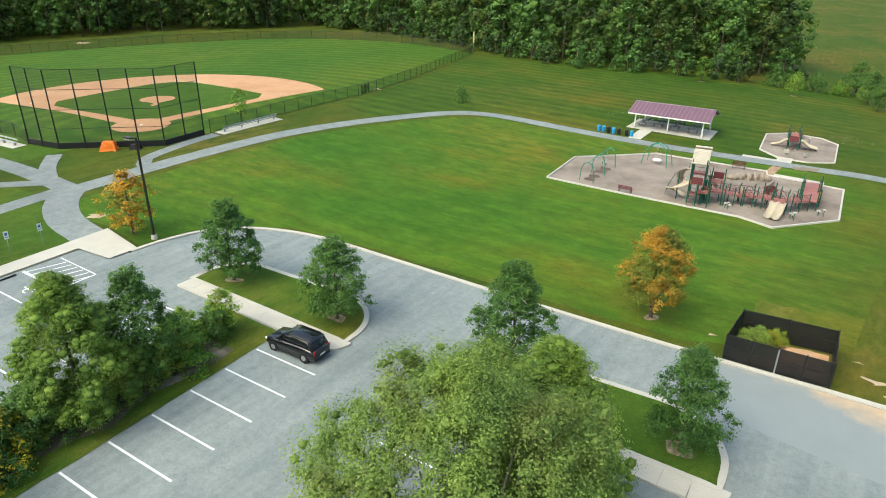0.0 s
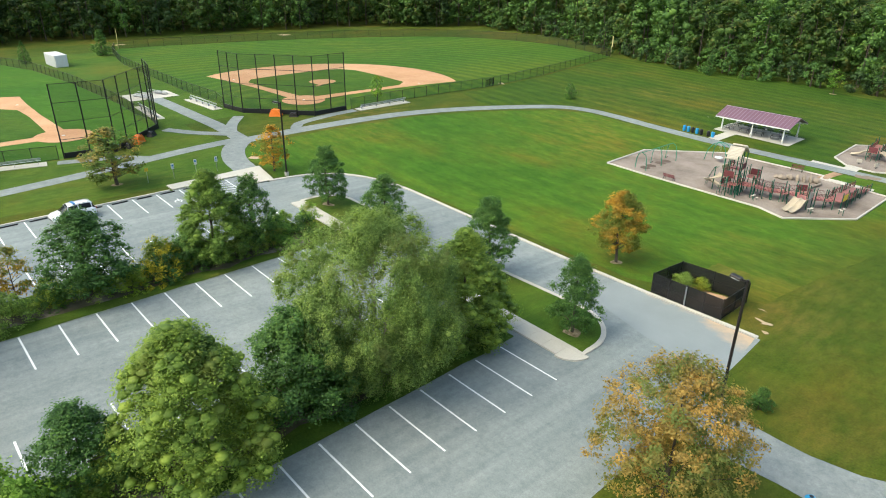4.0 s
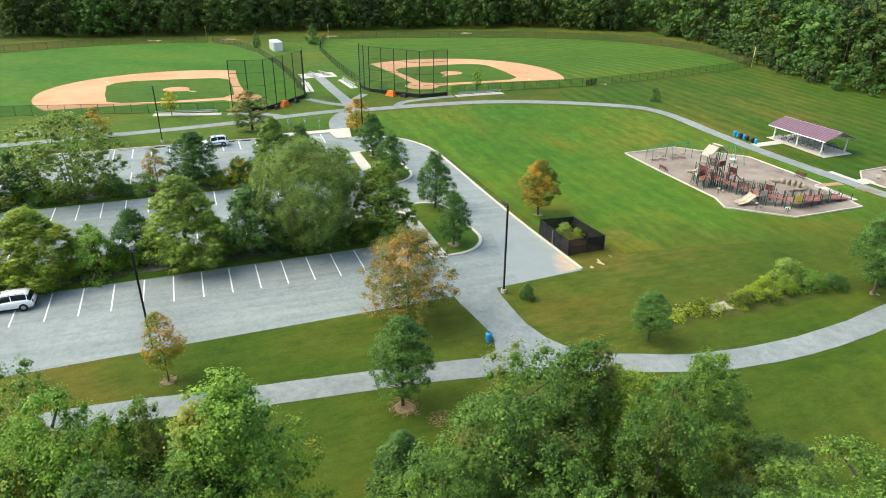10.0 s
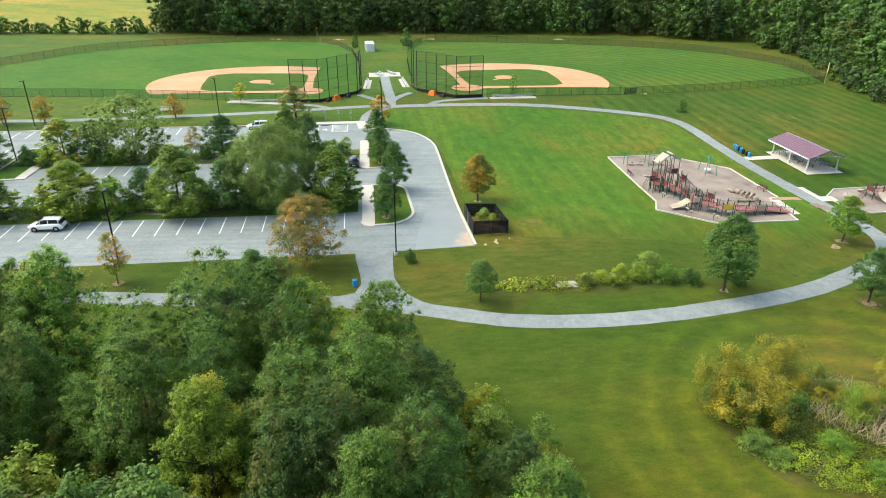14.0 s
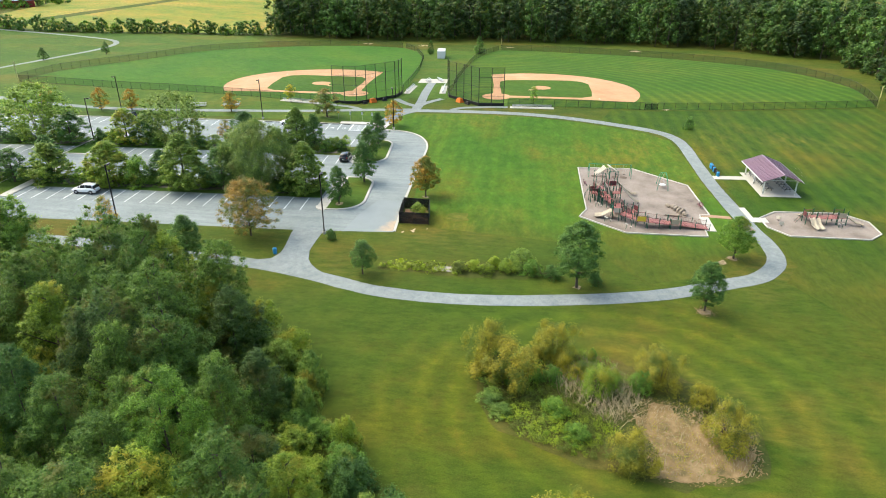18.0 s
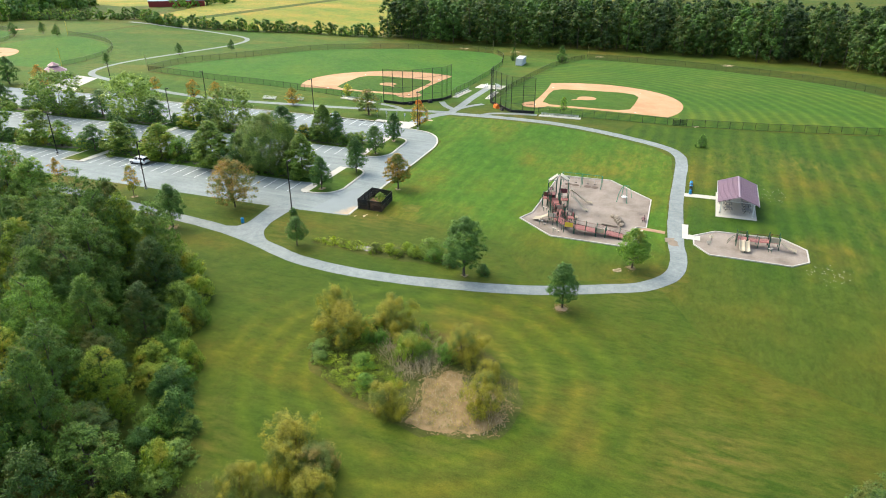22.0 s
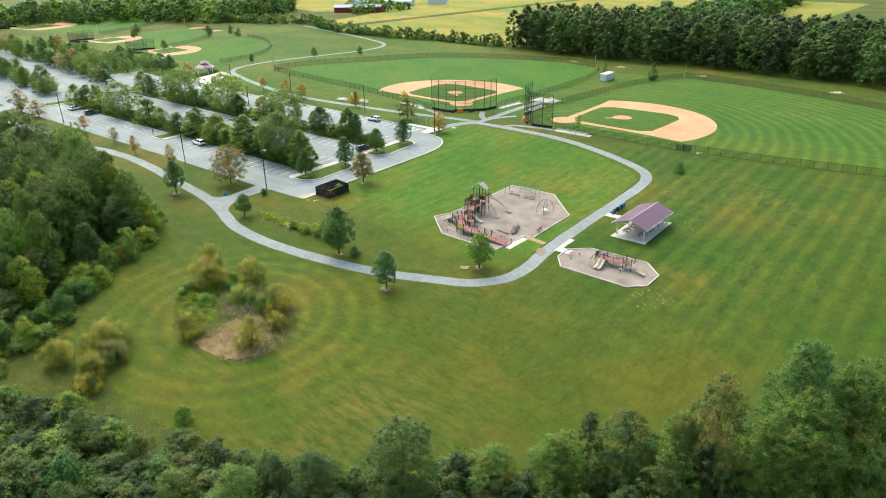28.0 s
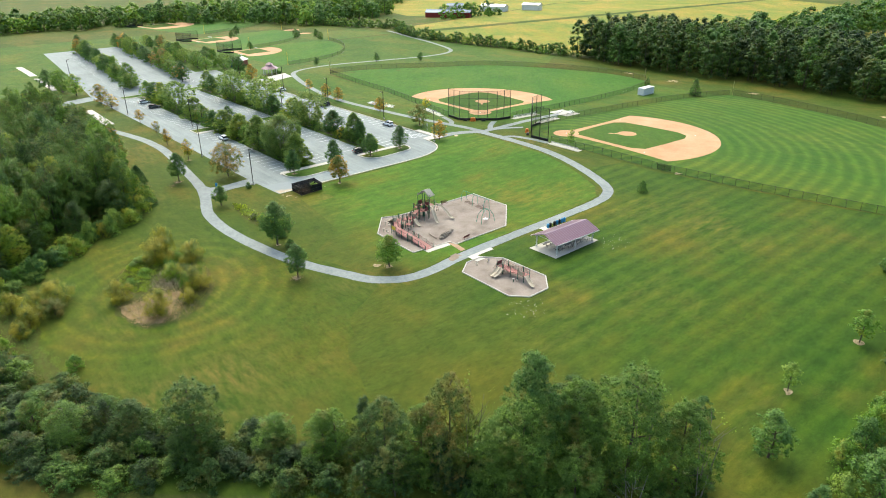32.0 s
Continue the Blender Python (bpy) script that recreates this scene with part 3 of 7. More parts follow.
# kerb round the outer edge, and the walk at the disabled bays
outer = [(6.7, 46.0), (-10, 45.3), (-36, 45.1), (-42, 44.7), (-46.1, 43.5), (-49.5, 41.5), (-52, 38.4), (-53.2, 34.5), (-53.5, 31.5)]
ribbon("outer_kerb", bent(outer), 0.4, 0.13, CONCRETE, car_park, 1.0, True, 0.13)
ribbon("north_kerb", bent([(-57.8, 19.5), (-57.8, -110)]), 0.25, 0.12, CONCRETE, car_park, 2.0, False, 0.12)
ribbon("ramp_walk", bent([(-58.7, 19.8), (-58.7, 31.5)]), 1.9, 0.14, CONCRETE, car_park, 1.5, False, 0.14)
patch("ramp_walk", bent([(-59.7, 28.6), (-59.7, 33.2), (-53.4, 32.2), (-53.6, 29.3)]), 0.145, CONCRETE, car_park, 2.0)
patch("washed_sand", bent([(7.4, 37.5), (6.6, 45.7), (-7, 45.15), (-7, 40.5), (0, 38.5)]), 0.027, SANDY, car_park, 2.0)

# ---- paths ----
paths = tagged(new("asphalt_path"), "grey asphalt footpath through the lawns", "path", kind="structure")
LOOP = [(-73.3, 36.5), (-73.6, 50.8), (-72.4, 69), (-68.3, 84.5), (-62.3, 98), (-56.5, 102.6), (-49, 103.6), (-42, 103.6), (-22, 103.8), (-6, 104.6), (2, 105.5), (7.8, 104.7), (12.8, 100.9), (16.3, 94.3), (20.0, 86.0),
        (22.6, 77), (24.7, 66), (25.6, 56), (24.9, 46.5), (22.3, 38.2), (20.3, 31), (18.9, 22), (17.8, 9), (16.8, 0), (16.2, -8), (16, -18), (17.5, -32), (22.5, -52), (26, -60)]
ribbon("main_path", LOOP, 2.75, 0.035, PATH, paths, 1.2, True, 0, 0.12)
patch("path_apron", [(6.6, 29.3), (6.6, 34.4)] + smooth_line([(8.4, 34.2), (14.2, 34.2), (17.1, 34.9), (20.2, 37.2), (22.6, 41.4)]) + smooth_line([(22.3, 34.6), (20.2, 28.5), (19.0, 24.5)])[:-1] + smooth_line([(18.4, 27.2), (17.6, 29.4), (15.6, 30.1), (12.5, 29.9), (8.6, 29.4)]), 0.038, PATH, paths, 2.0)
ribbon("link_path", [(-59.6, 31.0), (-65.4, 31.8), (-70.4, 34.0), (-74.4, 37.6)], 3.4, 0.04, PATH, paths)
ribbon("lot_path", [(-74.4, 38), (-73.2, 27), (-69.5, 10), (-66.6, -6), (-63.6, -30), (-64, -52), (-67.5, -75), (-71.5, -92), (-77, -106), (-88, -113.5), (-110, -117), (-140, -115), (-166, -112.5), (-184, -116), (-194, -125), (-199, -140), (-203, -160), (-206, -190), (-212, -220)], 2.4, 0.045, PATH, paths, 2.0)
ribbon("field_path", [(-74.5, 37), (-83, 37.2), (-95, 36.8), (-112, 36.6)], 2.6, 0.05, PATH, paths)
ribbon("dugout_path", [(-78, 37), (-83, 39.4), (-87.6, 42.8)], 1.9, 0.055, PATH, paths)
ribbon("dugout_path", [(-78, 36.5), (-82, 32.4), (-86.6, 29.4)], 1.9, 0.055, PATH, paths)
ribbon("dugout_path", [(-73.6, 46.5), (-77, 48.8), (-78.8, 56), (-79.3, 62)], 1.8, 0.055, PATH, paths)
ribbon("dugout_path", [(-72.6, 22), (-75.4, 18.6), (-77.4, 11.4)], 1.8, 0.055, PATH, paths)
patch("soil_stain", uneven([(-6.9, 102.9), (-5.2, 103.0), (-3.8, 104.0), (-3.8, 105.3), (-5.6, 104.9), (-6.9, 104.4)], 0.5, 1.2, 0.4), 0.05, PATH_STAIN, paths, 2.0)
patch("mulch_crossing", [(-10.2, 97.7), (-8.9, 97.6), (-8.3, 102.6), (-9.6, 102.6)], 0.075, RED_SOIL, paths, 2.0)
patch("play_walk", [(-8.85, 97.1), (-8.75, 98.75), (-2.6, 98.6), (-2.6, 97.1)], 0.07, CONCRETE, paths, 3.0)
patch("small_play_walk", [(-14.2, 105.3), (-14.2, 106.4), (-9.6, 106.5), (-9.7, 108.6), (-7.6, 108.6), (-7.5, 105.6)], 0.07, CONCRETE, paths, 3.0)
patch("shelter_walk", [(-31.6, 105.0), (-31.6, 111.2), (-29.6, 111.2), (-29.6, 105.0)], 0.07, CONCRETE, paths, 3.0)

tagged(patch("east_lawn", uneven([(14.5, 104), (9, 107.2), (2, 107.8), (-22, 105.8), (-42, 105.6), (-57, 105), (-63, 100), (-70, 86), (-80, 90), (-81, 102), (-86, 124), (-97, 166), (-75, 168), (-44, 176), (-24, 180), (2, 183), (12, 168), (22, 152), (34, 138), (30, 120), (22, 108)], 1.6, 0.3, 3.0), 0.01, EAST, None, 5.0),
       "green lawn mown in straight stripes", "lawn", kind="structure")
# greener lawn inside the loop of the path
patch("inner_lawn", uneven([(-70, 33), (-71, 50), (-70, 69), (-65.8, 84), (-60, 96.5), (-55, 100.8), (-42, 102), (-22, 102), (-6, 102.8), (1, 103.4), (6, 102.6), (10.6, 99.4), (14, 93), (17.5, 84), (6, 76), (4, 62), (3, 52), (-8, 46.5), (-36, 45.8), (-47, 44.5), (-54, 38), (-55, 33), (-61, 33.5)], 0.3, 0.3, 2.0), 0.012, LAWN, tagged(new("lawn"), "bright green mown lawn inside the path", "lawn", kind="structure"), 4.0)

# ---- ball fields ----
def ball_field(home, side, turn, rim_line, grass, label):
    """A full-size baseball field whose foul lines run away from the camera park (-x) and sideways (side * y)."""
    hx, hy = home

    def at(a, b):
        ca, sa = math.cos(radians(turn)), math.sin(radians(turn))
        return (hx - a * ca - side * b * sa, hy - a * sa + side * b * ca)
    f = tagged(new("ball_field"), label, "ball field", kind="structure")
    patch("outfield", list(rim_line), 0.02, grass, f, 6.0)
    mx = 12.9
    rim = [at(mx + 30.5 * math.cos(radians(w)), mx + 30.5 * math.sin(radians(w))) for w in range(-30, 121, 5)]
    dirt = [at(-1.2, -1.2)] + [at(18, -1.1), at(30, -1.6)] + [p for p in rim] + [at(-1.6, 30), at(-1.1, 18)]
    patch("infield_dirt", dirt if side > 0 else dirt[::-1], 0.05, CLAY, f, 4.0)
    inner = [at(1.6, 1.6), at(18, 0.8), at(25, 1.0), at(28.2, 3.4), at(29.0, 11.6), at(29.4, 23.5), at(27.6, 27.6), at(23.5, 29.4), at(11.6, 29.0), at(3.4, 28.2), at(1.0, 25), at(0.8, 18)]
    patch("infield_grass", inner, 0.075, INFIELD, f, 4.0)
    patch("home_circle", [at(4.2 * math.cos(radians(w)), 4.2 * math.sin(radians(w))) for w in range(0, 360, 15)], 0.09, CLAY, f, 3.0)
    mnd = [at(14.6 + 3.0 * math.cos(radians(w)), 13.8 + 3.0 * math.sin(radians(w))) for w in range(-110, 200, 15)] + [at(11.2, 9.9), at(9.9, 9.2), at(10.4, 10.8)]
    patch("pitcher_mound", mnd, 0.1, CLAY, f, 2.0)
    bm = fresh()
    for a, b in ((30.0, 0), (29.6, 29.6), (0, 30.0), (0, 0)):
        q = at(a, b)
        box(bm, (0.4, 0.4, 0.06), (*q, land(*q) + 0.12), (0, 0, 45), 0.015)
    part("base_plates", bm, WHITE, f)
    return f


HOME_R, HOME_L = (-92.0, 58.4), (-92.2, 15.6)
RIM_R = smooth_line([(-97.5, 166.6), (-114, 170.5), (-131, 170.5), (-158, 159), (-178, 134), (-192, 103), (-200, 75), (-202, 56.2)], 4.0)
RIM_L = smooth_line([(-89, -90.5), (-115, -90.5), (-146, -80), (-174, -67), (-195, -40), (-206, -10), (-203, 11.2)], 4.0)
SIDE_R = [(-190, 51), (-167, 46.5), (-140, 45), (-112, 44.2), (-101, 44.6)]
SIDE_L = [(-190, 20), (-167, 26), (-140, 28.6), (-112, 29.6), (-101, 29.2)]
ball_field(HOME_R, 1, 1.6, RIM_R + SIDE_R + [(-97, 46), (-90, 45.2), (-80.5, 54.4), (-80.8, 62), (-81.6, 80), (-82.8, 101.5), (-87.2, 124)], OUTFIELD, "baseball field with orange clay infield and ring-mown outfield")
ball_field(HOME_L, -1, 2.0, RIM_L + SIDE_L + [(-97, 28), (-89, 28.4), (-79.2, 19), (-79.2, 10), (-83, -10), (-87.0, -40), (-87.6, -65)], OUTFIELD_L, "baseball field with orange clay infield and green outfield")

tagged(patch("far_slope", uneven([(-86, -90), (-140, -70), (-200, -50), (-231, -72), (-222, -112), (-205, -160), (-203, -250), (-80, -250), (-76, -112)], 1.0, 0.3, 4.0), 0.016, SLOPE, None, 6.0), "green grassy slope beyond the ball fields", "lawn", kind="structure")
for name, outline in (("west_verge", [(-59.5, 29.5), (-60, -95), (-76, -112), (-86, -90), (-89, -20), (-91, 10), (-88, 33), (-75, 34), (-66, 30.5)]),
                      ("field_gap_lawn", [(-88, 28), (-88, 48), (-140, 50), (-196, 54), (-196, 18), (-140, 24)]),
                      ("far_lot_lawn", [(24, -128), (120, -165), (110, -340), (-76, -340), (-78, -112), (-60, -118), (6, -124)])):
    tagged(patch(name, uneven(outline, 0.5, 0.3, 3.0), 0.012, SLOPE, None, 5.0), "green mown grass verge", "lawn", kind="structure")

# ---- trees ----
def leaf_cloud(rng, centres, radii, per, size, droop=0.0, flat=0.8):
    """Many single leaves round the ends of boughs: small folded blades, most of them facing up and out."""
    n = len(centres) * per
    c = np.repeat(centres, per, axis=0)
    r = np.repeat(radii, per)[:, None]
    d = rng.normal(size=(n, 3)) + np.array([0, 0, 0.2])
    d /= np.maximum(np.linalg.norm(d, axis=1)[:, None], 1e-6)
    p = c + d * r * rng.uniform(0.3, 1.1, (n, 1)) * np.array([1, 1, flat])
    p[:, 2] -= droop * rng.uniform(0, 1, n) * r[:, 0]
    out = p - centres.mean(axis=0)
    out /= np.linalg.norm(out, axis=1)[:, None]
    nrm = out * 0.6 + d * 0.35 + rng.normal(size=(n, 3)) * 0.42 + np.array([0, 0, 0.6])
    nrm /= np.linalg.norm(nrm, axis=1)[:, None]
    t = np.cross(nrm, rng.normal(size=(n, 3)))
    t /= np.linalg.norm(t, axis=1)[:, None]
    b = np.cross(nrm, t)
    s = size * rng.uniform(0.6, 1.4, (n, 1))
    v = np.stack([p - t * s * 0.5, p + b * s * 0.3 + nrm * s * 0.08, p + t * s * 0.5, p - b * s * 0.3 + nrm * s * 0.08], axis=1)
    return v.reshape(-1, 3)


_bm = bmesh.new()
bmesh.ops.create_icosphere(_bm, subdivisions=1, radius=1)
BALL_V = np.array([v.co[:] for v in _bm.verts])
BALL_F = np.array([[v.index for v in f.verts] for f in _bm.faces])
_bm.free()


def bough_cores(rng, centres, radii, share, flat=0.8):
    """The leafy heart of each bough: a lumpy knot behind the outer leaves."""
    k = len(BALL_V)
    lump = rng.uniform(0.75, 1.15, (len(centres), k, 1))
    v = np.asarray(centres)[:, None, :] + BALL_V[None] * lump * np.asarray(radii)[:, None, None] * share * np.array([1, 1, flat])
    f = BALL_F[None] + (np.arange(len(centres)) * k)[:, None, None]
    return v.reshape(-1, 3), f.reshape(-1, 3)


def quads_mesh(name, verts, core=None):
    """Leaves as four-cornered blades, with the knots of the boughs as triangles."""
    me = bpy.data.meshes.new(name)
    nq = len(verts) // 4
    cv, cf = core if core is not None else (np.zeros((0, 3)), np.zeros((0, 3), int))
    allv = np.concatenate([verts, cv])
    loops = np.concatenate([np.arange(nq * 4), cf.ravel() + len(verts)])
    starts = np.concatenate([np.arange(nq) * 4, nq * 4 + np.arange(len(cf)) * 3])
    me.vertices.add(len(allv))
    me.vertices.foreach_set("co", allv.astype(np.float32).ravel())
    me.loops.add(len(loops))
    me.loops.foreach_set("vertex_index", loops.astype(np.int32))
    me.polygons.add(len(starts))
    me.polygons.foreach_set("loop_start", starts.astype(np.int32))
    me.update()
    return me


def outline_of(kind, u):
    """Half width of a crown, at a height u from 0 at its foot to 1 at its tip."""
    if kind == "round":
        return math.sqrt(max(0.0, 1 - (1.9 * u - 0.85) ** 2 / 1.15)) if u < 0.98 else 0.1
    if kind == "cone":
        return (1 - u) ** 0.75 * min(1, 0.55 + 3 * u) + 0.05
    if kind == "egg":
        return (1 - u ** 1.9) ** 0.75 * min(1, 0.72 + 1.6 * u) + 0.04
    if kind == "leafy":
        return max(0.05, math.sin(math.pi * min(1, 0.2 + 0.8 * u ** 0.82)) ** 0.8)
    if kind == "oval":
        return math.sin(math.pi * min(1, 0.16 + 0.84 * u)) ** 0.65
    if kind == "vase":
        return 0.45 + 0.6 * math.sin(math.pi * min(1, 0.05 + 0.8 * u)) if u < 0.85 else 0.75 * (1 - u) / 0.15 + 0.1
    return math.sqrt(max(0.02, 1 - u * u))


def tree_meshes(seed, kind, h, w, clear, clumps, per, leaf, stems=1, clump=0.2, inner=0.35, droop=0.0, trunk_r=0.16, core=0.32, flat=0.8, boughs=0, swell=1.0):
    """Trunk with limbs, and crown, of a tree h high and w wide; clear: height of the bare stem; boughs: how many rounded masses the crown swells into, swell: their size."""
    rng = np.random.default_rng(seed)
    cen, rad, limbs = [], [], []
    hc = h - clear
    lobes = rng.uniform(0, 2 * math.pi, 5)
    masses = []
    for k in range(boughs):
        u = (k + rng.uniform(0.2, 0.8)) / boughs
        half = outline_of(kind, u) * w / 2
        a = k * 2.4 + rng.uniform(-0.5, 0.5)
        r = (0.2 + 0.16 * rng.uniform()) * w * (0.5 + 0.5 * outline_of(kind, u)) * swell
        q = max(0.0, half - r * 0.75) * rng.uniform(0.75, 1.08)
        masses.append((q * math.cos(a), q * math.sin(a), clear + hc * (0.06 + 0.88 * u) - r * 0.3, r, rng.uniform(0.7, 1.15)))
    for k in range(clumps):
        if boughs and k % 6:
            mx, my, mz, r, tall = masses[int(rng.integers(boughs))]
            d = rng.normal(size=3) + np.array([mx, my, 0]) / (w * 0.5) * 0.7 + np.array([0, 0, 0.45])
            d = d / np.linalg.norm(d) * r * rng.uniform(0.72, 1.0)
            z = max(clear + 0.1, mz + d[2] * tall)
            cen.append((mx + d[0], my + d[1], z))
            rad.append(clump * w / 2 * rng.uniform(0.5, 1.1) + 0.1)
            if k % 9 == 1:
                limbs.append((math.hypot(mx + d[0], my + d[1]), math.atan2(my + d[1], mx + d[0]), z))
            continue
        u = (k + rng.uniform()) / clumps
        u = u ** (1.25 if kind == "cone" else 0.95)
        a = rng.uniform(0, 2 * math.pi)
        lump = 1 + 0.16 * math.sin(3 * a + lobes[0] + 5 * u) + 0.1 * math.sin(5 * a + lobes[1] - 7 * u)
        reach = outline_of(kind, u) * w / 2 * lump
        q = rng.uniform(inner, 1.0) ** 0.5 * reach * (1 - clump * 0.55) * (0.84 if boughs else 1.0)
        z = clear + hc * (0.04 + 0.93 * u)
        cen.append((q * math.cos(a), q * math.sin(a), z + rng.normal() * 0.02 * hc))
        rad.append(clump * w / 2 * rng.uniform(0.65, 1.35) * (0.55 + 0.45 * outline_of(kind, u)) + 0.12)
        if k % 3 == 0:
            limbs.append((q, a, z))
    knotted = [(c, r) for k, (c, r) in enumerate(zip(cen, rad)) if not boughs or k % 6]
    knots = [c for c, _ in knotted]
    crown = quads_mesh("crown", leaf_cloud(rng, np.array(cen), np.array(rad), per, leaf, droop, flat), bough_cores(rng, knots, [r for _, r in knotted], core) if core else None)
    bm = fresh()
    for s in range(stems):
        lean = 0 if stems == 1 else 0.16
        a0 = 2 * math.pi * s / stems
        top = (lean * h * math.cos(a0), lean * h * math.sin(a0), h * 0.82)
        foot = (0.25 * math.cos(a0) * (stems > 1), 0.25 * math.sin(a0) * (stems > 1), -0.25)
        mid = tuple(f * 0.55 + t * 0.45 + rng.normal() * 0.1 for f, t in zip(foot, top))
        rod(bm, foot, mid, trunk_r, trunk_r * 0.6, 7)
        rod(bm, mid, top, trunk_r * 0.6, trunk_r * 0.15, 6)
    for q, a, z in limbs[:16]:
        b = 0 if stems == 1 else 0.1 * h
        z0 = max(clear * 0.8, z - q * 0.7)
        rod(bm, (b * 0.5 * math.cos(a), b * 0.5 * math.sin(a), z0), (q * 0.92 * math.cos(a), q * 0.92 * math.sin(a), z), trunk_r * 0.32, trunk_r * 0.1, 5)
    me = bpy.data.meshes.new("trunk")
    bm.to_mesh(me)
    bm.free()
    return me, crown, h, w


KINDS = {
    "maple": [tree_meshes(11 + i, "leafy", 7.5, 5.2, 1.3, 360, 50, 0.14, clump=0.17, flat=0.65, boughs=15) for i in range(3)],
    "oval": [tree_meshes(21 + i, "oval", 8.0, 5.0, 1.9, 400, 52, 0.13, clump=0.16, flat=0.65, boughs=16) for i in range(3)],
    "cypress": [tree_meshes(31 + i, "egg", 10.0, 6.5, 0.3, 820, 84, 0.1, clump=0.17, droop=0.35, flat=0.45, core=0.44, inner=0.3, boughs=64, swell=0.5) for i in range(2)],
    "birch": [tree_meshes(41, "vase", 13.0, 13.0, 0.8, 1800, 140, 0.105, stems=6, clump=0.085, inner=0.25, trunk_r=0.12, core=0.33, flat=1.4, boughs=60, swell=0.5)],
    "airy": [tree_meshes(51 + i, "oval", 5.5, 3.0, 1.2, 90, 34, 0.16, clump=0.2, inner=0.1, trunk_r=0.07, core=0.0) for i in range(2)],
    "shrub": [tree_meshes(61 + i, "dome", 3.0, 4.5, 0.0, 150, 46, 0.13, stems=4, clump=0.17, trunk_r=0.05, boughs=9) for i in range(4)],
    "wood": [tree_meshes(71 + i, "round" if i % 2 else "oval", 13.0, 9.0, 1.0, 400, 42, 0.19, clump=0.125, trunk_r=0.24, flat=0.65, boughs=14) for i in range(4)],
    "rim": [tree_meshes(221 + i, ("round", "leafy", "oval", "round")[i], 13.0, 9.0, 0.6, 640, 62, 0.14, clump=0.11, trunk_r=0.24, flat=0.7, boughs=15) for i in range(4)],
    "sparse": [tree_meshes(211 + i, "round", 9.6, 9.4, 1.6, 460, 60, 0.16, clump=0.12, inner=0.2, core=0.2, flat=0.7, boughs=20) for i in range(2)],
    "willow": [tree_meshes(201 + i, ("vase", "round", "vase")[i], 4.0, 4.2, 0.1, 120, 100, 0.11, stems=6, clump=0.17, inner=0.05, trunk_r=0.04, core=0.15, flat=1.7, boughs=9) for i in range(3)],
    "spruce": [tree_meshes(81, "cone", 7.0, 5.0, 0.2, 110, 24, 0.26, clump=0.2, droop=0.6)],
    "bare": [tree_meshes(91, "vase", 9.0, 6.0, 2.0, 48, 3, 0.2, stems=3, clump=0.2, trunk_r=0.1, core=0.0)],
}
# the same kinds for trees that stay far off: fewer and broader leaves
DISTANT = {
    "maple": [tree_meshes(111 + i, "leafy", 7.5, 5.2, 1.2, 150, 28, 0.24, clump=0.2, boughs=13) for i in range(2)],
    "oval": [tree_meshes(121 + i, "oval", 8.0, 5.0, 1.2, 130, 28, 0.24, clump=0.19, boughs=16) for i in range(2)],
    "cypress": [tree_meshes(131 + i, "egg", 10.0, 6.5, 0.4, 220, 30, 0.26, clump=0.17, droop=0.25, core=0.45, boughs=20) for i in range(2)],
    "birch": [tree_meshes(141 + i, "vase", 13.0, 13.0, 0.8, 330, 34, 0.28, stems=4, clump=0.135, inner=0.15, trunk_r=0.17, core=0.36, flat=1.2) for i in range(2)],
    "airy": [tree_meshes(151, "oval", 5.5, 3.0, 1.2, 50, 20, 0.26, clump=0.22, inner=0.1, trunk_r=0.07, core=0.0)],
    "shrub": [tree_meshes(161 + i, "dome", 3.0, 4.5, 0.0, 90, 34, 0.2, stems=3, clump=0.2, trunk_r=0.05, boughs=8) for i in range(3)],
    "wood": [tree_meshes(171 + i, "round" if i % 2 else "leafy", 13.0, 9.0, 1.4, 240, 36, 0.27, clump=0.14, trunk_r=0.24, boughs=20) for i in range(4)],
}
tree_count = [0]


def tree(kind, tone, x, y, h, w, label, name="tree", group="", bark=None, sink=0.0):
    """A tree or shrub of a kind, in a leaf colour, at its place and size. Alike ones share their meshes."""
    far_off = x < -48 or y < -22 or y > 100 or (kind == "birch" and x < -20) or (kind == "wood" and (y < -6 or x > 52)) or (name == "shrub" and y > 62 and x > 56)
    protos = DISTANT[kind] if far_off and kind in DISTANT else KINDS[kind]
    i = tree_count[0] = tree_count[0] + 1
    trunk, crown, h0, w0 = protos[i % len(protos)]
    ob = thing(name, pose(x, y, land(x, y) - sink, 0, 0, i * 67 % 360) @ Matrix.Diagonal((w / w0, w / w0, h / h0, 1)), label, "tree" if name != "shrub" else "shrub", group)
    for piece, me, mat in (("trunk", trunk, bark or (PALE_BARK if kind == "birch" else BARK)), ("crown", crown, LEAF[tone])):
        if not me.materials:
            me.materials.append(mat)
        o = part(piece, me, None, ob)
        o.material_slots[0].link = "OBJECT"
        o.material_slots[0].material = mat
    return ob


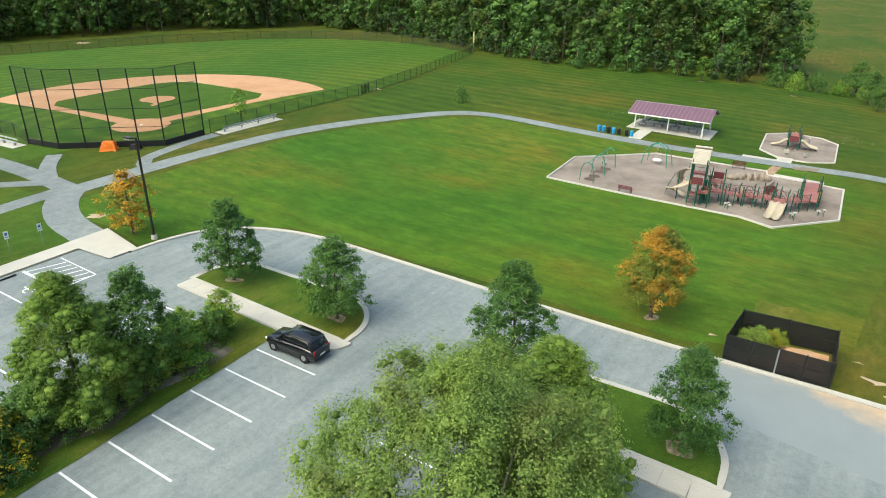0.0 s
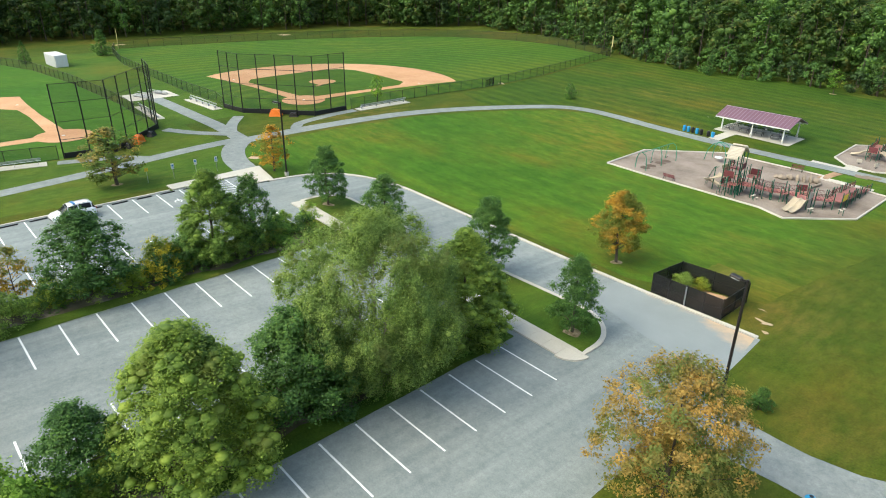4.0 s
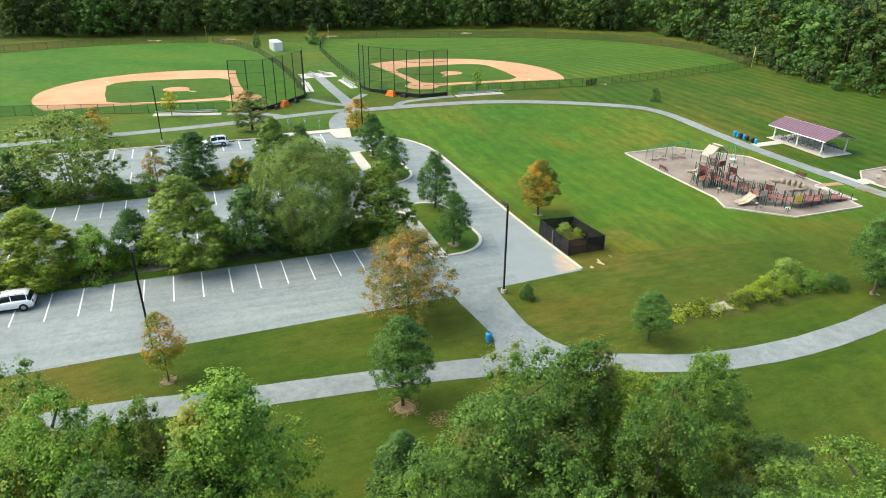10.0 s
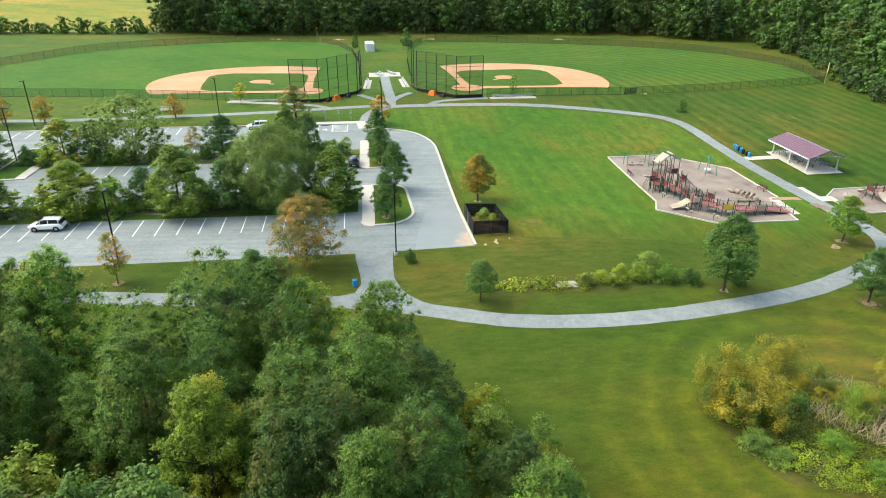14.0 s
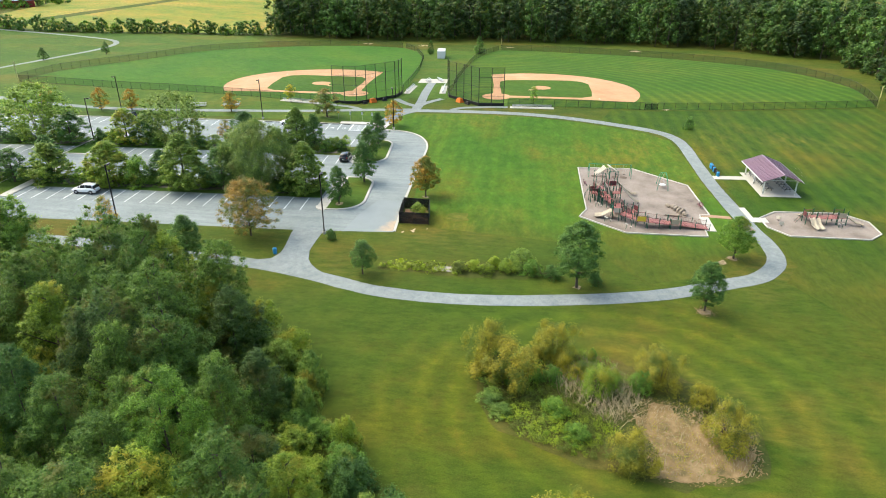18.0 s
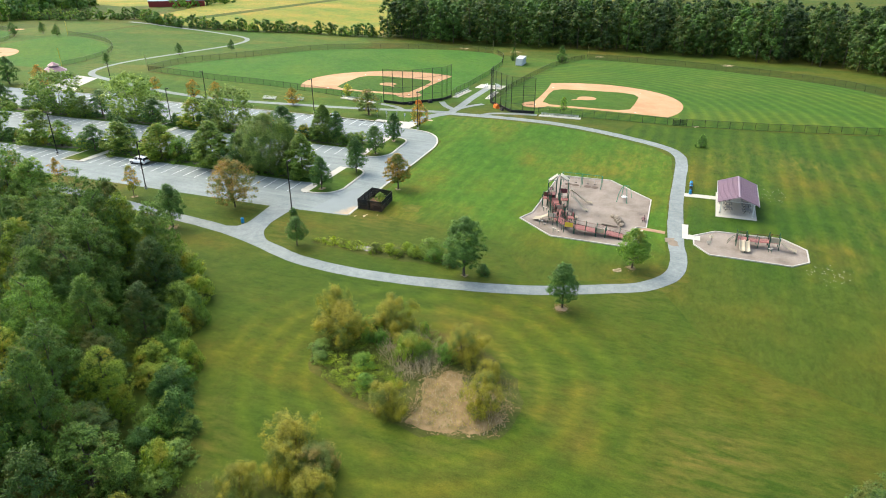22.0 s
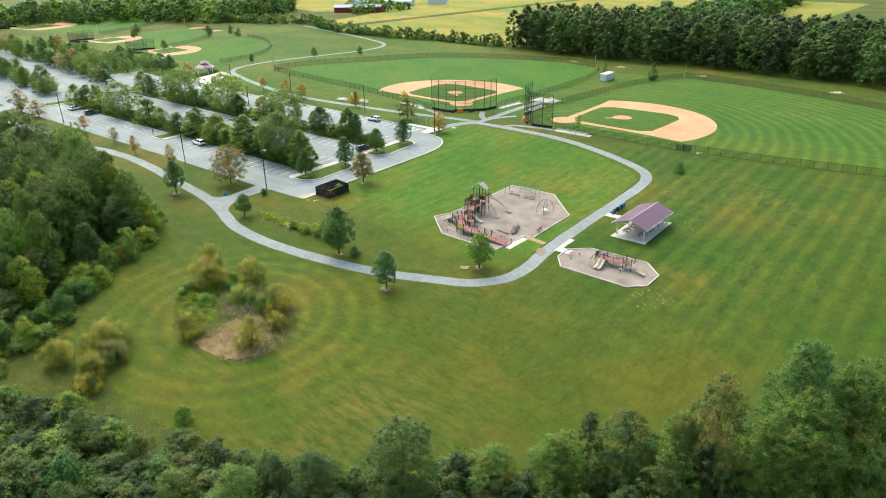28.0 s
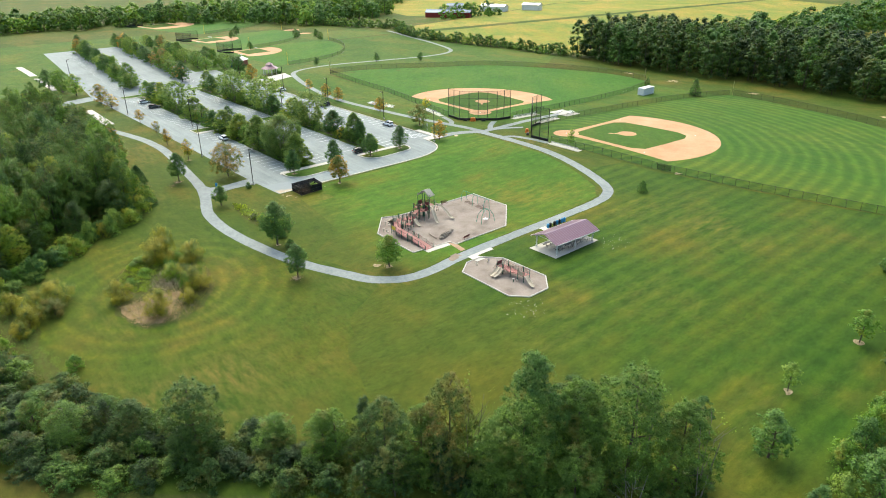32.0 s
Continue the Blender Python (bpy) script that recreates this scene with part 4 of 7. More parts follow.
# in and round the car park
MEDIAN = "trees between the rows of stalls"
for kind, tone, x, y, h, w, label in (
        ("cypress", "cypress", -9.0, 2.8, 10.8, 10.0, "broad feathery green cypress on the planted strip"),
        ("maple", "dark", -11.4, -2.6, 6.6, 5.6, "dark green maple beside a cypress"),
        ("maple", "dark", -9.6, 10.1, 8.6, 7.6, "round dark green maple on the planted strip"),
        ("birch", "birch", -9.8, 17.0, 13.2, 12.5, "tall grey-green river birch with several stems"),
        ("cypress", "cypress", -9.6, 26.0, 10.0, 8.4, "olive-green bald cypress near the island"),
        ("cypress", "fresh", -10.0, -12.4, 8.6, 9.6, "yellow-green bald cypress behind a white car"),
        ("shrub", "mid", -9.8, -7.0, 5.6, 7.0, "spreading green shrub beside a cypress"),
        ("birch", "birch", -35.5, -12.0, 12.0, 13.4, "large grey-green river birch on the planted strip"),
        ("airy", "autumn", -37.6, -1.3, 5.6, 3.6, "small thin tree turning orange"),
        ("maple", "dark", -35.6, 4.1, 8.3, 8.0, "broad dark green maple on the planted strip"),
        ("cypress", "cypress", -36.0, 16.0, 9.6, 7.4, "feathery green cypress among dark trees"),
        ("maple", "dark", -35.4, 20.2, 8.4, 5.0, "dark green maple beside a cypress"),
        ("airy", "mid", -35.8, 27.2, 3.6, 3.0, "young light green tree near the island"),
        ("cypress", "cypress", -9.6, -24.0, 7.6, 8.0, "green cypress on the planted strip"),
        ("maple", "dark", -8.6, -31.0, 6.6, 6.6, "dark green maple on a kerbed island"),
        ("maple", "dark", -12.6, -26.0, 8.4, 6.0, "dark green maple behind a cypress"),
        ("cypress", "cypress", -9.4, -50.0, 8.6, 8.6, "green cypress on the planted strip"),
        ("maple", "mid", -9.4, -42.5, 6.6, 6.2, "green maple on the planted strip"),
        ("birch", "grey", -10.2, -68.0, 11.5, 11.5, "large grey-green river birch on the planted strip"),
        ("cypress", "fresh", -10.0, -84.0, 9.0, 7.0, "yellow-green bald cypress on the planted strip"),
        ("maple", "dark", -10.0, -92.0, 8.0, 6.4, "dark green maple on the planted strip"),
        ("maple", "mid", -10.0, -101.0, 7.6, 6.4, "green maple near the crossing"),
        ("maple", "dark", -34.6, -93.0, 8.0, 6.4, "dark green maple on the planted strip"),
        ("birch", "grey", -34.6, -71.0, 12.6, 12.6, "large grey-green river birch on the planted strip"),
        ("maple", "dark", -36.6, -57.0, 7.7, 6.9, "dark green maple on the planted strip"),
        ("cypress", "cypress", -34.6, -61.5, 6.0, 5.4, "small green cypress on the planted strip"),
        ("birch", "grey", -35.0, -44.0, 13.4, 12.4, "large grey-green river birch on the planted strip"),
        ("maple", "dark", -34.0, -36.0, 7.4, 7.6, "dark green maple on the planted strip"),
        ("cypress", "fresh", -35.0, -23.5, 8.2, 7.6, "yellow-green bald cypress on the planted strip"),
        ("maple", "dark", -36.4, -19.0, 7.4, 5.6, "dark green maple on the planted strip"),
        ("maple", "dark", -36.0, -80.0, 8.8, 7.0, "dark green maple on the planted strip"),
        ("cypress", "cypress", -36.0, -101.0, 8.4, 7.0, "green cypress near the crossing")):
    tree(kind, tone, *bend(x, y), h, w * (1.18 if y < -20 else 1.0), label, group=MEDIAN)
for tone, x, y, h, w, label in (
        ("dark", -42.2, 33.2, 7.6, 5.4, "round dark green maple on the kerbed island"), ("dark", -30.9, 33.5, 7.2, 5.4, "dark green maple on the kerbed island"),
        ("dark", -4.9, 33.8, 7.4, 4.6, "dark green maple on the kerbed island"), ("dark", -17.0, 35.6, 8.4, 5.4, "dark green maple on the kerbed island")):
    tree("maple", tone, x, y, h, w, label, group=MEDIAN)
for tone, x, y, h, w, label in (
        ("yellow", -35.6, 10.4, 3.6, 5.6, "yellowing shrub on the planted strip"), ("dark", -36.2, 13.2, 3.4, 5.0, "dark green shrub under the trees"),
        ("mid", -34.6, 22.6, 2.8, 4.4, "green shrub under the trees"), ("grey", -37.4, 24.6, 2.4, 3.6, "pale green shrub under the trees"),
        ("dark", -9.6, 13.2, 3.4, 5.6, "dark green shrub under the birch"), ("dark", -10.6, 21.6, 3.2, 6.0, "dark green shrub under the birch"),
        ("mid", -9.8, 24.0, 3.0, 5.0, "green shrub beside the cypress"), ("dark", -10.6, 6.4, 2.0, 3.4, "low dark shrub on the planted strip"),
        ("mid", -11.0, -4.6, 2.4, 3.6, "low green shrub on the planted strip"), ("dark", -35.6, -16.4, 3.2, 5.0, "dark green shrub under the birch"),
        ("mid", -35.4, -7.0, 3.0, 5.2, "green shrub under the birch"), ("dark", -35.6, 0.6, 2.0, 3.0, "low dark shrub on the planted strip"),
        ("dark", -10.0, -60.0, 3.0, 6.0, "dark green shrub on the planted strip"), ("mid", -10.2, -76.0, 3.2, 6.0, "green shrub on the planted strip"),
        ("dark", -35.4, -50.0, 3.2, 6.0, "dark green shrub on the planted strip"), ("mid", -35.4, -66.0, 3.0, 6.0, "green shrub on the planted strip"),
        ("dark", -35.0, -29.6, 2.6, 4.4, "dark green shrub on the planted strip"), ("mid", -10.0, -18.0, 3.0, 4.4, "green shrub on the planted strip")):
    tree("shrub", tone, *bend(x, y), h, w, label, "shrub", "shrubs on the planted strips")

fill = random.Random(31)
for x0, y0, y1 in ((-9.9, -16, 28), (-35.6, -30, 27), (-10.0, -100, -22), (-35.4, -98, -34)):
    y = y0
    while y < y1:
        tone = fill.choice(["mid", "dark", "dark", "mid", "grey", "fresh"])
        tree("shrub", tone, *bend(x0 + fill.uniform(-1.3, 1.3), y), fill.uniform(1.6, 3.2), fill.uniform(3.0, 4.6), {"mid": "green", "dark": "dark green", "grey": "pale green", "fresh": "yellow-green"}[tone] + " undergrowth shrub on the planted strip", "shrub", "shrubs on the planted strips")
        y += fill.uniform(2.2, 4.0)

# on the lawns
for kind, tone, x, y, h, w, label in (
        ("sparse", "rust", 10.2, 23.4, 9.6, 9.4, "broad rust-brown maple on the verge"),
        ("airy", "autumn", 13.6, 1.5, 6.6, 3.6, "small thin orange tree on the verge"),
        ("airy", "autumn", 13.2, -19.0, 5.4, 3.4, "small thin orange tree on the verge"),
        ("airy", "rust", 11.8, -34.0, 5.0, 3.4, "small thin rust-brown tree on the verge"),
        ("airy", "autumn", 11.0, -56.0, 5.0, 4.4, "small rust-orange tree on the verge"),
        ("oval", "rust", 12.5, -88.0, 6.0, 6.4, "rust-brown tree on the verge"),
        ("oval", "dark", 22.4, 19.1, 8.2, 5.0, "dark green oak with a ring of mulch"),
        ("shrub", "dark", 9.9, 36.4, 1.7, 1.9, "small dark sapling on the lawn"),
        ("oval", "dark", 20.5, 43.9, 5.2, 4.0, "small dark green tree beside the ditch"),
        ("oval", "autumn", -11.0, 48.6, 7.8, 5.6, "orange maple on the lawn"),
        ("oval", "dark", 19.9, 74.0, 10.0, 7.0, "dark green oak beside the path"),
        ("oval", "dark", 23.6, 90.4, 7.1, 4.8, "dark green oak with a ring of mulch"),
        ("oval", "mid", 7.3, 98.5, 6.9, 5.2, "green maple near the playground"),
        ("shrub", "dark", -65.0, 107.5, 3.0, 2.8, "small dark lone bush on the lawn"),
        ("oval", "autumn", -57.6, 34.0, 6.6, 5.0, "orange maple beside the ramp"),
        ("oval", "russet", -63.8, 15.2, 7.6, 7.8, "russet maple beside the footpath"),
        ("airy", "yellow", -77.6, 0.8, 5.2, 3.6, "small yellowing tree near the fence"),
        ("airy", "mid", -82.0, 69.0, 5.4, 2.8, "thin young tree beside the bench"),
        ("oval", "autumn", -64.8, -11.4, 5.6, 5.0, "small orange maple beside the footpath"),
        ("oval", "autumn", -62.0, -38.0, 5.8, 5.0, "small orange maple beside the footpath"),
        ("oval", "autumn", -61.0, -46.0, 6.2, 4.6, "small orange maple beside the footpath"),
        ("airy", "autumn", -62.0, -62.0, 5.6, 4.2, "small thin orange tree beside the footpath"),
        ("oval", "autumn", -54.0, -104.0, 8.0, 6.2, "orange-red maple near the pavilion"),
        ("maple", "dark", -130.6, -112.4, 5.2, 4.0, "small dark tree on the slope"),
        ("maple", "dark", -152.4, -101.0, 5.2, 3.6, "small dark tree on the slope"),
        ("maple", "dark", -98.0, -120.5, 4.4, 3.6, "small dark tree on the slope"),
        ("spruce", "dark", -187.0, 47.4, 7.4, 6.4, "dark spruce behind the outfield"),
        ("spruce", "dark", -182.0, 27.0, 6.0, 3.6, "slim dark spruce behind the outfield"),
        ("spruce", "dark", -64.3, 164.4, 5.0, 4.2, "small dark spruce before the wood"),
        ("spruce", "dark", -56.6, 167.6, 3.4, 2.4, "small dark spruce before the wood"),
        ("airy", "mid", -35.0, 170.5, 6.0, 4.6, "young green tree with a ring of mulch"),
        ("airy", "grey", -14.5, 168.8, 5.0, 3.0, "thin young tree on the lawn"),
        ("oval", "dark", 0.1, 173.3, 7.5, 5.4, "dark green young tree on the lawn"),
        ("oval", "dark", 2.0, 164.6, 5.4, 3.6, "slim dark green tree on the lawn"),
        ("maple", "dark", -3.0, 185.0, 8.0, 7.0, "dark green tree at the wood's edge"),
        ("spruce", "dark", 5.0, 181.5, 5.0, 4.6, "small dark spruce at the lawn's end")):
    tree(kind, tone, x, y, h, w, label, group="trees on the lawns")


def inside(x, y, poly):
    hit = False
    for (x0, y0), (x1, y1) in zip(poly, poly[1:] + poly[:1]):
        if (y0 > y) != (y1 > y) and x < (x1 - x0) * (y - y0) / (y1 - y0) + x0:
            hit = not hit
    return hit


def scatter(poly, gap, seed, jitter=0.35):
    """Spots inside an outline, about gap apart, on a shaken hexagonal grid."""
    rng = random.Random(seed)
    xs, ys = [p[0] for p in poly], [p[1] for p in poly]
    out, row, y = [], 0, min(ys)
    while y < max(ys):
        x = min(xs) + (gap / 2 if row % 2 else 0)
        while x < max(xs):
            q = (x + rng.uniform(-jitter, jitter) * gap, y + rng.uniform(-jitter, jitter) * gap)
            if inside(*q, poly):
                out.append(q)
            x += gap
        y += gap * 0.866
        row += 1
    return out


# the wood beside the car park
NEAR_WOOD = [(36.5, 18), (36.5, 26), (38, 33), (43, 37.5), (52, 42), (62, 49), (72, 56), (84, 60), (84, 34), (78, 14), (70, 2), (64, -12), (60, -46), (56, -88), (36, -88), (32, -55), (30, -25), (31, -8), (35, 0), (38, 8), (44, 11), (42, 15)]
rng = random.Random(5)
WORDS = {"bramble": "dark green woodland tree", "forest": "deep green woodland tree", "russet": "russet woodland tree", "rust": "rust-tinged woodland tree", "fresh": "yellow-green woodland tree", "dark": "dark green woodland tree", "mid": "green woodland tree", "wood": "deep green woodland tree", "grey": "pale green woodland tree"}
for x, y in scatter(NEAR_WOOD, 5.7, 3, 0.34):
    tone = rng.choice(["wood", "bramble", "wood", "mid", "wood", "bramble", "fresh", "wood", "dark", "bramble", "wood", "wood"])
    near_rim = y > 28 + 0.62 * (x - 38)
    h = rng.uniform(10.8, 16.4) - (5.0 if near_rim else 0) - (2.0 if y < -8 else 0)
    tree("rim" if y > -4 and (x < 52 or (y > 22 and x < 74)) else "wood", tone, x, y, h, rng.uniform(6.4, 9.0) - (1.2 if near_rim else 0), WORDS[tone] + " in dense stand", "woodland_tree", "trees of the near wood")
for tone, x, y, h, w, label in (
        ("mid", 37.3, 6.3, 16.0, 11.0, "tall green maple at the wood's rim"), ("wood", 34.8, 2.6, 14.0, 5.5, "slim green tree at the wood's rim"), ("autumn", 32.8, -3.4, 13.0, 6.0, "slim tree with an orange top at the wood's rim"),
        ("wood", 40.7, 19.8, 16.4, 9.5, "tall green tree at the wood's rim"), ("wood", 39.1, 24.2, 16.0, 8.0, "tall green tree at the wood's rim"), ("wood", 39.5, 32.4, 13.6, 8.0, "green tree at the wood's rim"), ("wood", 49.5, 31.0, 16.0, 9.0, "tall green tree in the wood")):
    tree("rim", tone, x, y, h, w, label, "woodland_tree", "trees of the near wood")
tree("cypress", "dark", 32.2, 16.2, 6.4, 4.4, "small dark conical tree before the wood", "tree")
EDGE = smooth_line([(29, -40), (28.5, -20), (30, -8)], 3.4) + smooth_line([(33, 20), (33.5, 28), (36, 35), (42, 41), (50, 46.5), (59, 53), (67, 58.5), (75, 63)], 2.4) + smooth_line([(38, 34), (45, 40), (55, 46.5), (64, 53), (72, 58.5), (82, 63)], 2.8)
for x, y in EDGE:
    tone = rng.choice(["mid", "dark", "grey", "fresh", "mid", "olive", "grey"])
    tree("shrub", tone, x + rng.uniform(-1, 1.6), y + rng.uniform(-1.6, 1), rng.uniform(2.0, 4.8), rng.uniform(3.2, 5.6), "shrub at the edge of the wood, " + {"olive": "yellowing", "grey": "pale green", "fresh": "yellow-green"}.get(tone, "green"), "shrub", "shrubs at the wood's edge")

# the hedgerow of tall trees behind the lawn
HEDGEROW = [(70, 92), (63, 104), (53.5, 121), (46, 129), (39, 136), (34, 142.5), (27, 152), (23, 158), (28, 163), (40, 148), (54, 135), (68, 122), (80, 108), (92, 92), (97, 76), (85, 66), (77, 72)]
for x, y in scatter(HEDGEROW, 3.6, 8):
    tone = rng.choice(["bramble", "bramble", "forest", "bramble", "wood"])
    if rng.random() < (0.1 if x > 45 else 0.24):
        tree("wood", tone, x, y, rng.uniform(4.5, 8.5), rng.uniform(3.6, 5.6), WORDS[tone].replace("woodland", "hedgerow") + " above the brambles", "hedgerow_tree", "trees of the hedgerow")
    else:
        tree("shrub", tone, x, y, rng.uniform(1.8, 3.6), rng.uniform(4.2, 6.2), "dense green hedgerow shrub between taller trees", "shrub", "shrubs of the hedgerow")
for x, y, h, w, tone in ((26.0, 156, 17.5, 9.5, "dark"), (22.5, 160, 14.5, 8.5, "wood"), (33.9, 150, 15.0, 7.0, "russet"), (17.8, 164.4, 15.5, 10.5, "wood"), (13.5, 168.5, 12.0, 9.0, "wood"), (31, 155, 11.0, 7.5, "wood"), (38.3, 142.4, 9.6, 7.0, "bramble"),
                         (56.5, 125.2, 11.0, 8.0, "bramble"), (43.9, 136.2, 7.0, 6.0, "wood"), (62, 117, 6.5, 6.0, "bramble"), (69, 112, 6.5, 6.0, "wood"), (26, 163, 9.0, 7.0, "wood"), (36, 147, 10.5, 7.0, "wood"), (48, 131, 5.5, 6.0, "wood"), (20.4, 157.6, 12.5, 8.0, "bramble"), (29.2, 157.6, 13.5, 8.5, "wood")):
    tree("rim", tone, x, y, h * 1.1, w * 1.06, WORDS[tone].replace("woodland", "tall hedgerow") + " at the lawn's edge", "hedgerow_tree", "trees of the hedgerow")
for x, y, h, w, tone in ((31, 152, 4.0, 6.0, "bramble"), (28, 157, 3.6, 6.0, "wood"), (24, 160, 4.0, 6.5, "wood"), (20, 163, 3.6, 6.0, "bramble"), (16, 167, 3.4, 6.0, "wood"), (35, 148, 3.6, 5.5, "wood"), (12, 170, 3.0, 5.5, "bramble"), (29, 150, 3.4, 5.0, "wood"), (25, 155, 3.0, 5.0, "wood"), (19, 160, 3.2, 5.0, "wood"), (15, 164, 3.0, 5.0, "wood"), (39, 141, 3.2, 5.5, "wood"), (33, 154, 3.2, 5.0, "wood")):
    tree("shrub", tone, x, y, h, w, "dense undergrowth shrub below the tall hedgerow trees", "shrub", "shrubs of the hedgerow")
for x, y, h in ((31.0, 150.6, 15.5), (15.5, 164.5, 16.0), (22, 168, 9.0), (12.4, 171.0, 13.0)):
    tree("bare", "grey", x, y, h, 6.0, "dead bare tree with pale branches", "dead_tree", bark=PALE_BARK)

# far woods: crowns and stems joined, since nobody could count them
def far_woods(name, spots, low, high, wide, tones, label, per=24, clumps=42, leaf=0.95, seed=1):
    rng = np.random.default_rng(seed)
    stems = fresh()
    groups = {t: [] for t in tones}
    for x, y in spots:
        h, w = rng.uniform(low, high), rng.uniform(0.75, 1.2) * wide
        base = land(x, y)
        cen, rad = [], []
        for k in range(clumps):
            u = 1 - (1 - (k + rng.uniform()) / clumps) ** 1.15
            a = rng.uniform(0, 2 * math.pi)
            q = rng.uniform(0.3, 1) ** 0.5 * outline_of("oval", u) * w / 2
            cen.append((x + q * math.cos(a), y + q * math.sin(a), base + h * (0.07 + 0.9 * u)))
            rad.append(0.17 * w * rng.uniform(0.7, 1.2))
        groups[tones[int(rng.integers(len(tones)))]].append((leaf_cloud(rng, np.array(cen), np.array(rad), per, leaf), bough_cores(rng, cen, rad, 0.55)))
        rod(stems, (x, y, base - 0.3), (x, y, base + h * 0.75), 0.2, 0.08, 5)
    ob = tagged(new(name), label, "woods", kind="stuff")
    part("stems", stems, BARK, ob)
    for t, g in groups.items():
        if g:
            cv, cf, k = [], [], 0
            for _, (v, f) in g:
                cv.append(v)
                cf.append(f + k)
                k += len(v)
            part("leaves", quads_mesh("leaves", np.concatenate([q for q, _ in g]), (np.concatenate(cv), np.concatenate(cf))), LEAF[t], ob)


FAR = [(-20, 194), (-32, 186), (-46, 179), (-72, 170), (-92, 173), (-110, 181), (-134, 190), (-172, 192), (-192, 177), (-214, 160), (-227, 123), (-238, 85), (-238, 40), (-235, 0), (-233, -30), (-238, -64), (-300, -70), (-310, 30), (-310, 130), (-280, 190), (-230, 225), (-165, 236), (-100, 226), (-60, 220), (-18, 228)]
FRONT = smooth_line([(-20, 226)] + FAR[:16], 6.0)
deep = {q: min(math.hypot(q[0] - a, q[1] - b) for a, b in FRONT) for q in scatter(FAR, 8.4, 4)}
far_woods("deep_wood", [q for q, d in deep.items() if d >= 26], 17, 24, 12.0, ["forest", "forest", "bramble"], "inner tree tops of the wood behind the ball fields", per=24, clumps=26, leaf=1.0, seed=2)
far_woods("far_wood", [q for q, d in deep.items() if d < 26], 17, 25, 11.0, ["forest", "bramble", "dark", "bramble"], "tall dense deciduous wood behind the ball fields", per=30, clumps=44, leaf=0.8)
front = smooth_line([(-16, 184), (-26, 180.5), (-44, 176), (-72, 168), (-92, 171), (-110, 179), (-134, 188), (-172, 190)], 4.0)
far_woods("wood_edge", [(x + 2 * math.sin(i * 2.3), y + 1.6 * math.cos(i * 1.7)) for i, (x, y) in enumerate(front)], 4, 9, 6.5, ["forest", "bramble", "dark"], "low shrubby edge of the far wood", per=24, clumps=22, leaf=0.5, seed=3)
for x, y, h, w, tone in ((-6.0, 180.0, 3.4, 4.4, "mid"), (-1.0, 182.0, 3.0, 4.0, "grey"), (-11.0, 180.5, 4.4, 5.0, "dark"), (-15.5, 180.0, 4.0, 4.6, "mid"), (3.0, 184.0, 2.8, 4.0, "fresh"), (-20.0, 180.4, 4.6, 5.2, "dark")):
    tree("shrub", tone, x, y, h, w, "shrub at the edge of the lawn before the wood", "shrub", "shrubs at the lawn's end")
hedge = smooth_line([(-236, -66), (-229, -88), (-226, -114), (-216, -136), (-209, -165), (-206, -195), (-222, -225), (-206, -262), (-196, -300)], 2.4)
far_woods("field_hedge", [(x - 3 + 2 * math.sin(i * 2.9), y + 2 * math.cos(i * 2.1)) for i, (x, y) in enumerate(hedge)], 3.0, 7.5, 6.5, ["dark", "wood", "mid"], "dark hedge between park and hay field", per=20, clumps=20, leaf=0.6, seed=6)
BACK = [(-196, -290), (-240, -310), (-300, -320), (-330, -420), (-200, -470), (-60, -480), (40, -500), (40, -440), (-40, -420), (-120, -400), (-170, -345)]
far_woods("distant_wood", scatter(BACK, 15.0, 5), 10, 17, 15.0, ["wood", "dark", "mid"], "distant wooded belt beyond the playing fields", per=16, clumps=26, leaf=1.7, seed=7)

# ---- fences and backstops ----
def fence(name, pts, high, net, label, post_gap=3.0, rails=True):
    """Coated posts, top and bottom rails and one panel of woven wire a bay."""
    f = thing(name, Matrix(), label, "fence")
    line = cut_line(pts, post_gap)
    posts = [(x, y, land(x, y)) for x, y in line]
    pm = None
    for i, (x, y, z) in enumerate(posts):
        if pm is None:
            bm = fresh()
            rod(bm, (0, 0, -0.2), (0, 0, high + 0.06), 0.045, None, 6)
            pm = bpy.data.meshes.new("post")
            bm.to_mesh(pm)
            bm.free()
        part("post", pm, BLACK_METAL, f).location = (x, y, z)
    for a, b in zip(posts, posts[1:]):
        pa = part("wire_panel", mesh_of("wire_panel", [(a[0], a[1], a[2] + 0.03), (b[0], b[1], b[2] + 0.03), (b[0], b[1], b[2] + high), (a[0], a[1], a[2] + high)], [(0, 1, 2, 3)]), net, f)
    if rails:
        bm = fresh()
        tube(bm, [(x, y, z + high) for x, y, z in posts], 0.035, 5)
        part("top_rail", bm, BLACK_METAL, f)
        bm = fresh()
        tube(bm, [(x, y, z + 0.05) for x, y, z in posts], 0.025, 5)
        part("bottom_rail", bm, BLACK_METAL, f)
    return f


fence("sideline_fence", [(-80.6, 62), (-81.6, 78), (-82.6, 101.5), (-87, 124), (-97.5, 166.6)], 2.0, NET, "black chain-link fence along the outfield sideline")
fence("sideline_fence", [(-95.6, 43.6)] + SIDE_R[::-1] + [(-201.8, 55)], 2.0, NET, "black chain-link fence between the two ball fields")
fence("sideline_fence", [(-94.2, 29.9)] + SIDE_L[::-1] + [(-202.8, 13)], 2.0, NET, "black chain-link fence between the two ball fields")
fence("sideline_fence", [(-79.1, 12), (-82.6, -10), (-86.6, -40), (-87.4, -65), (-88.6, -90)], 2.0, NET, "black chain-link fence along the footpath")
fence("outfield_fence", RIM_R, 2.4, NET, "black chain-link fence round the ring-mown outfield", 4.0)
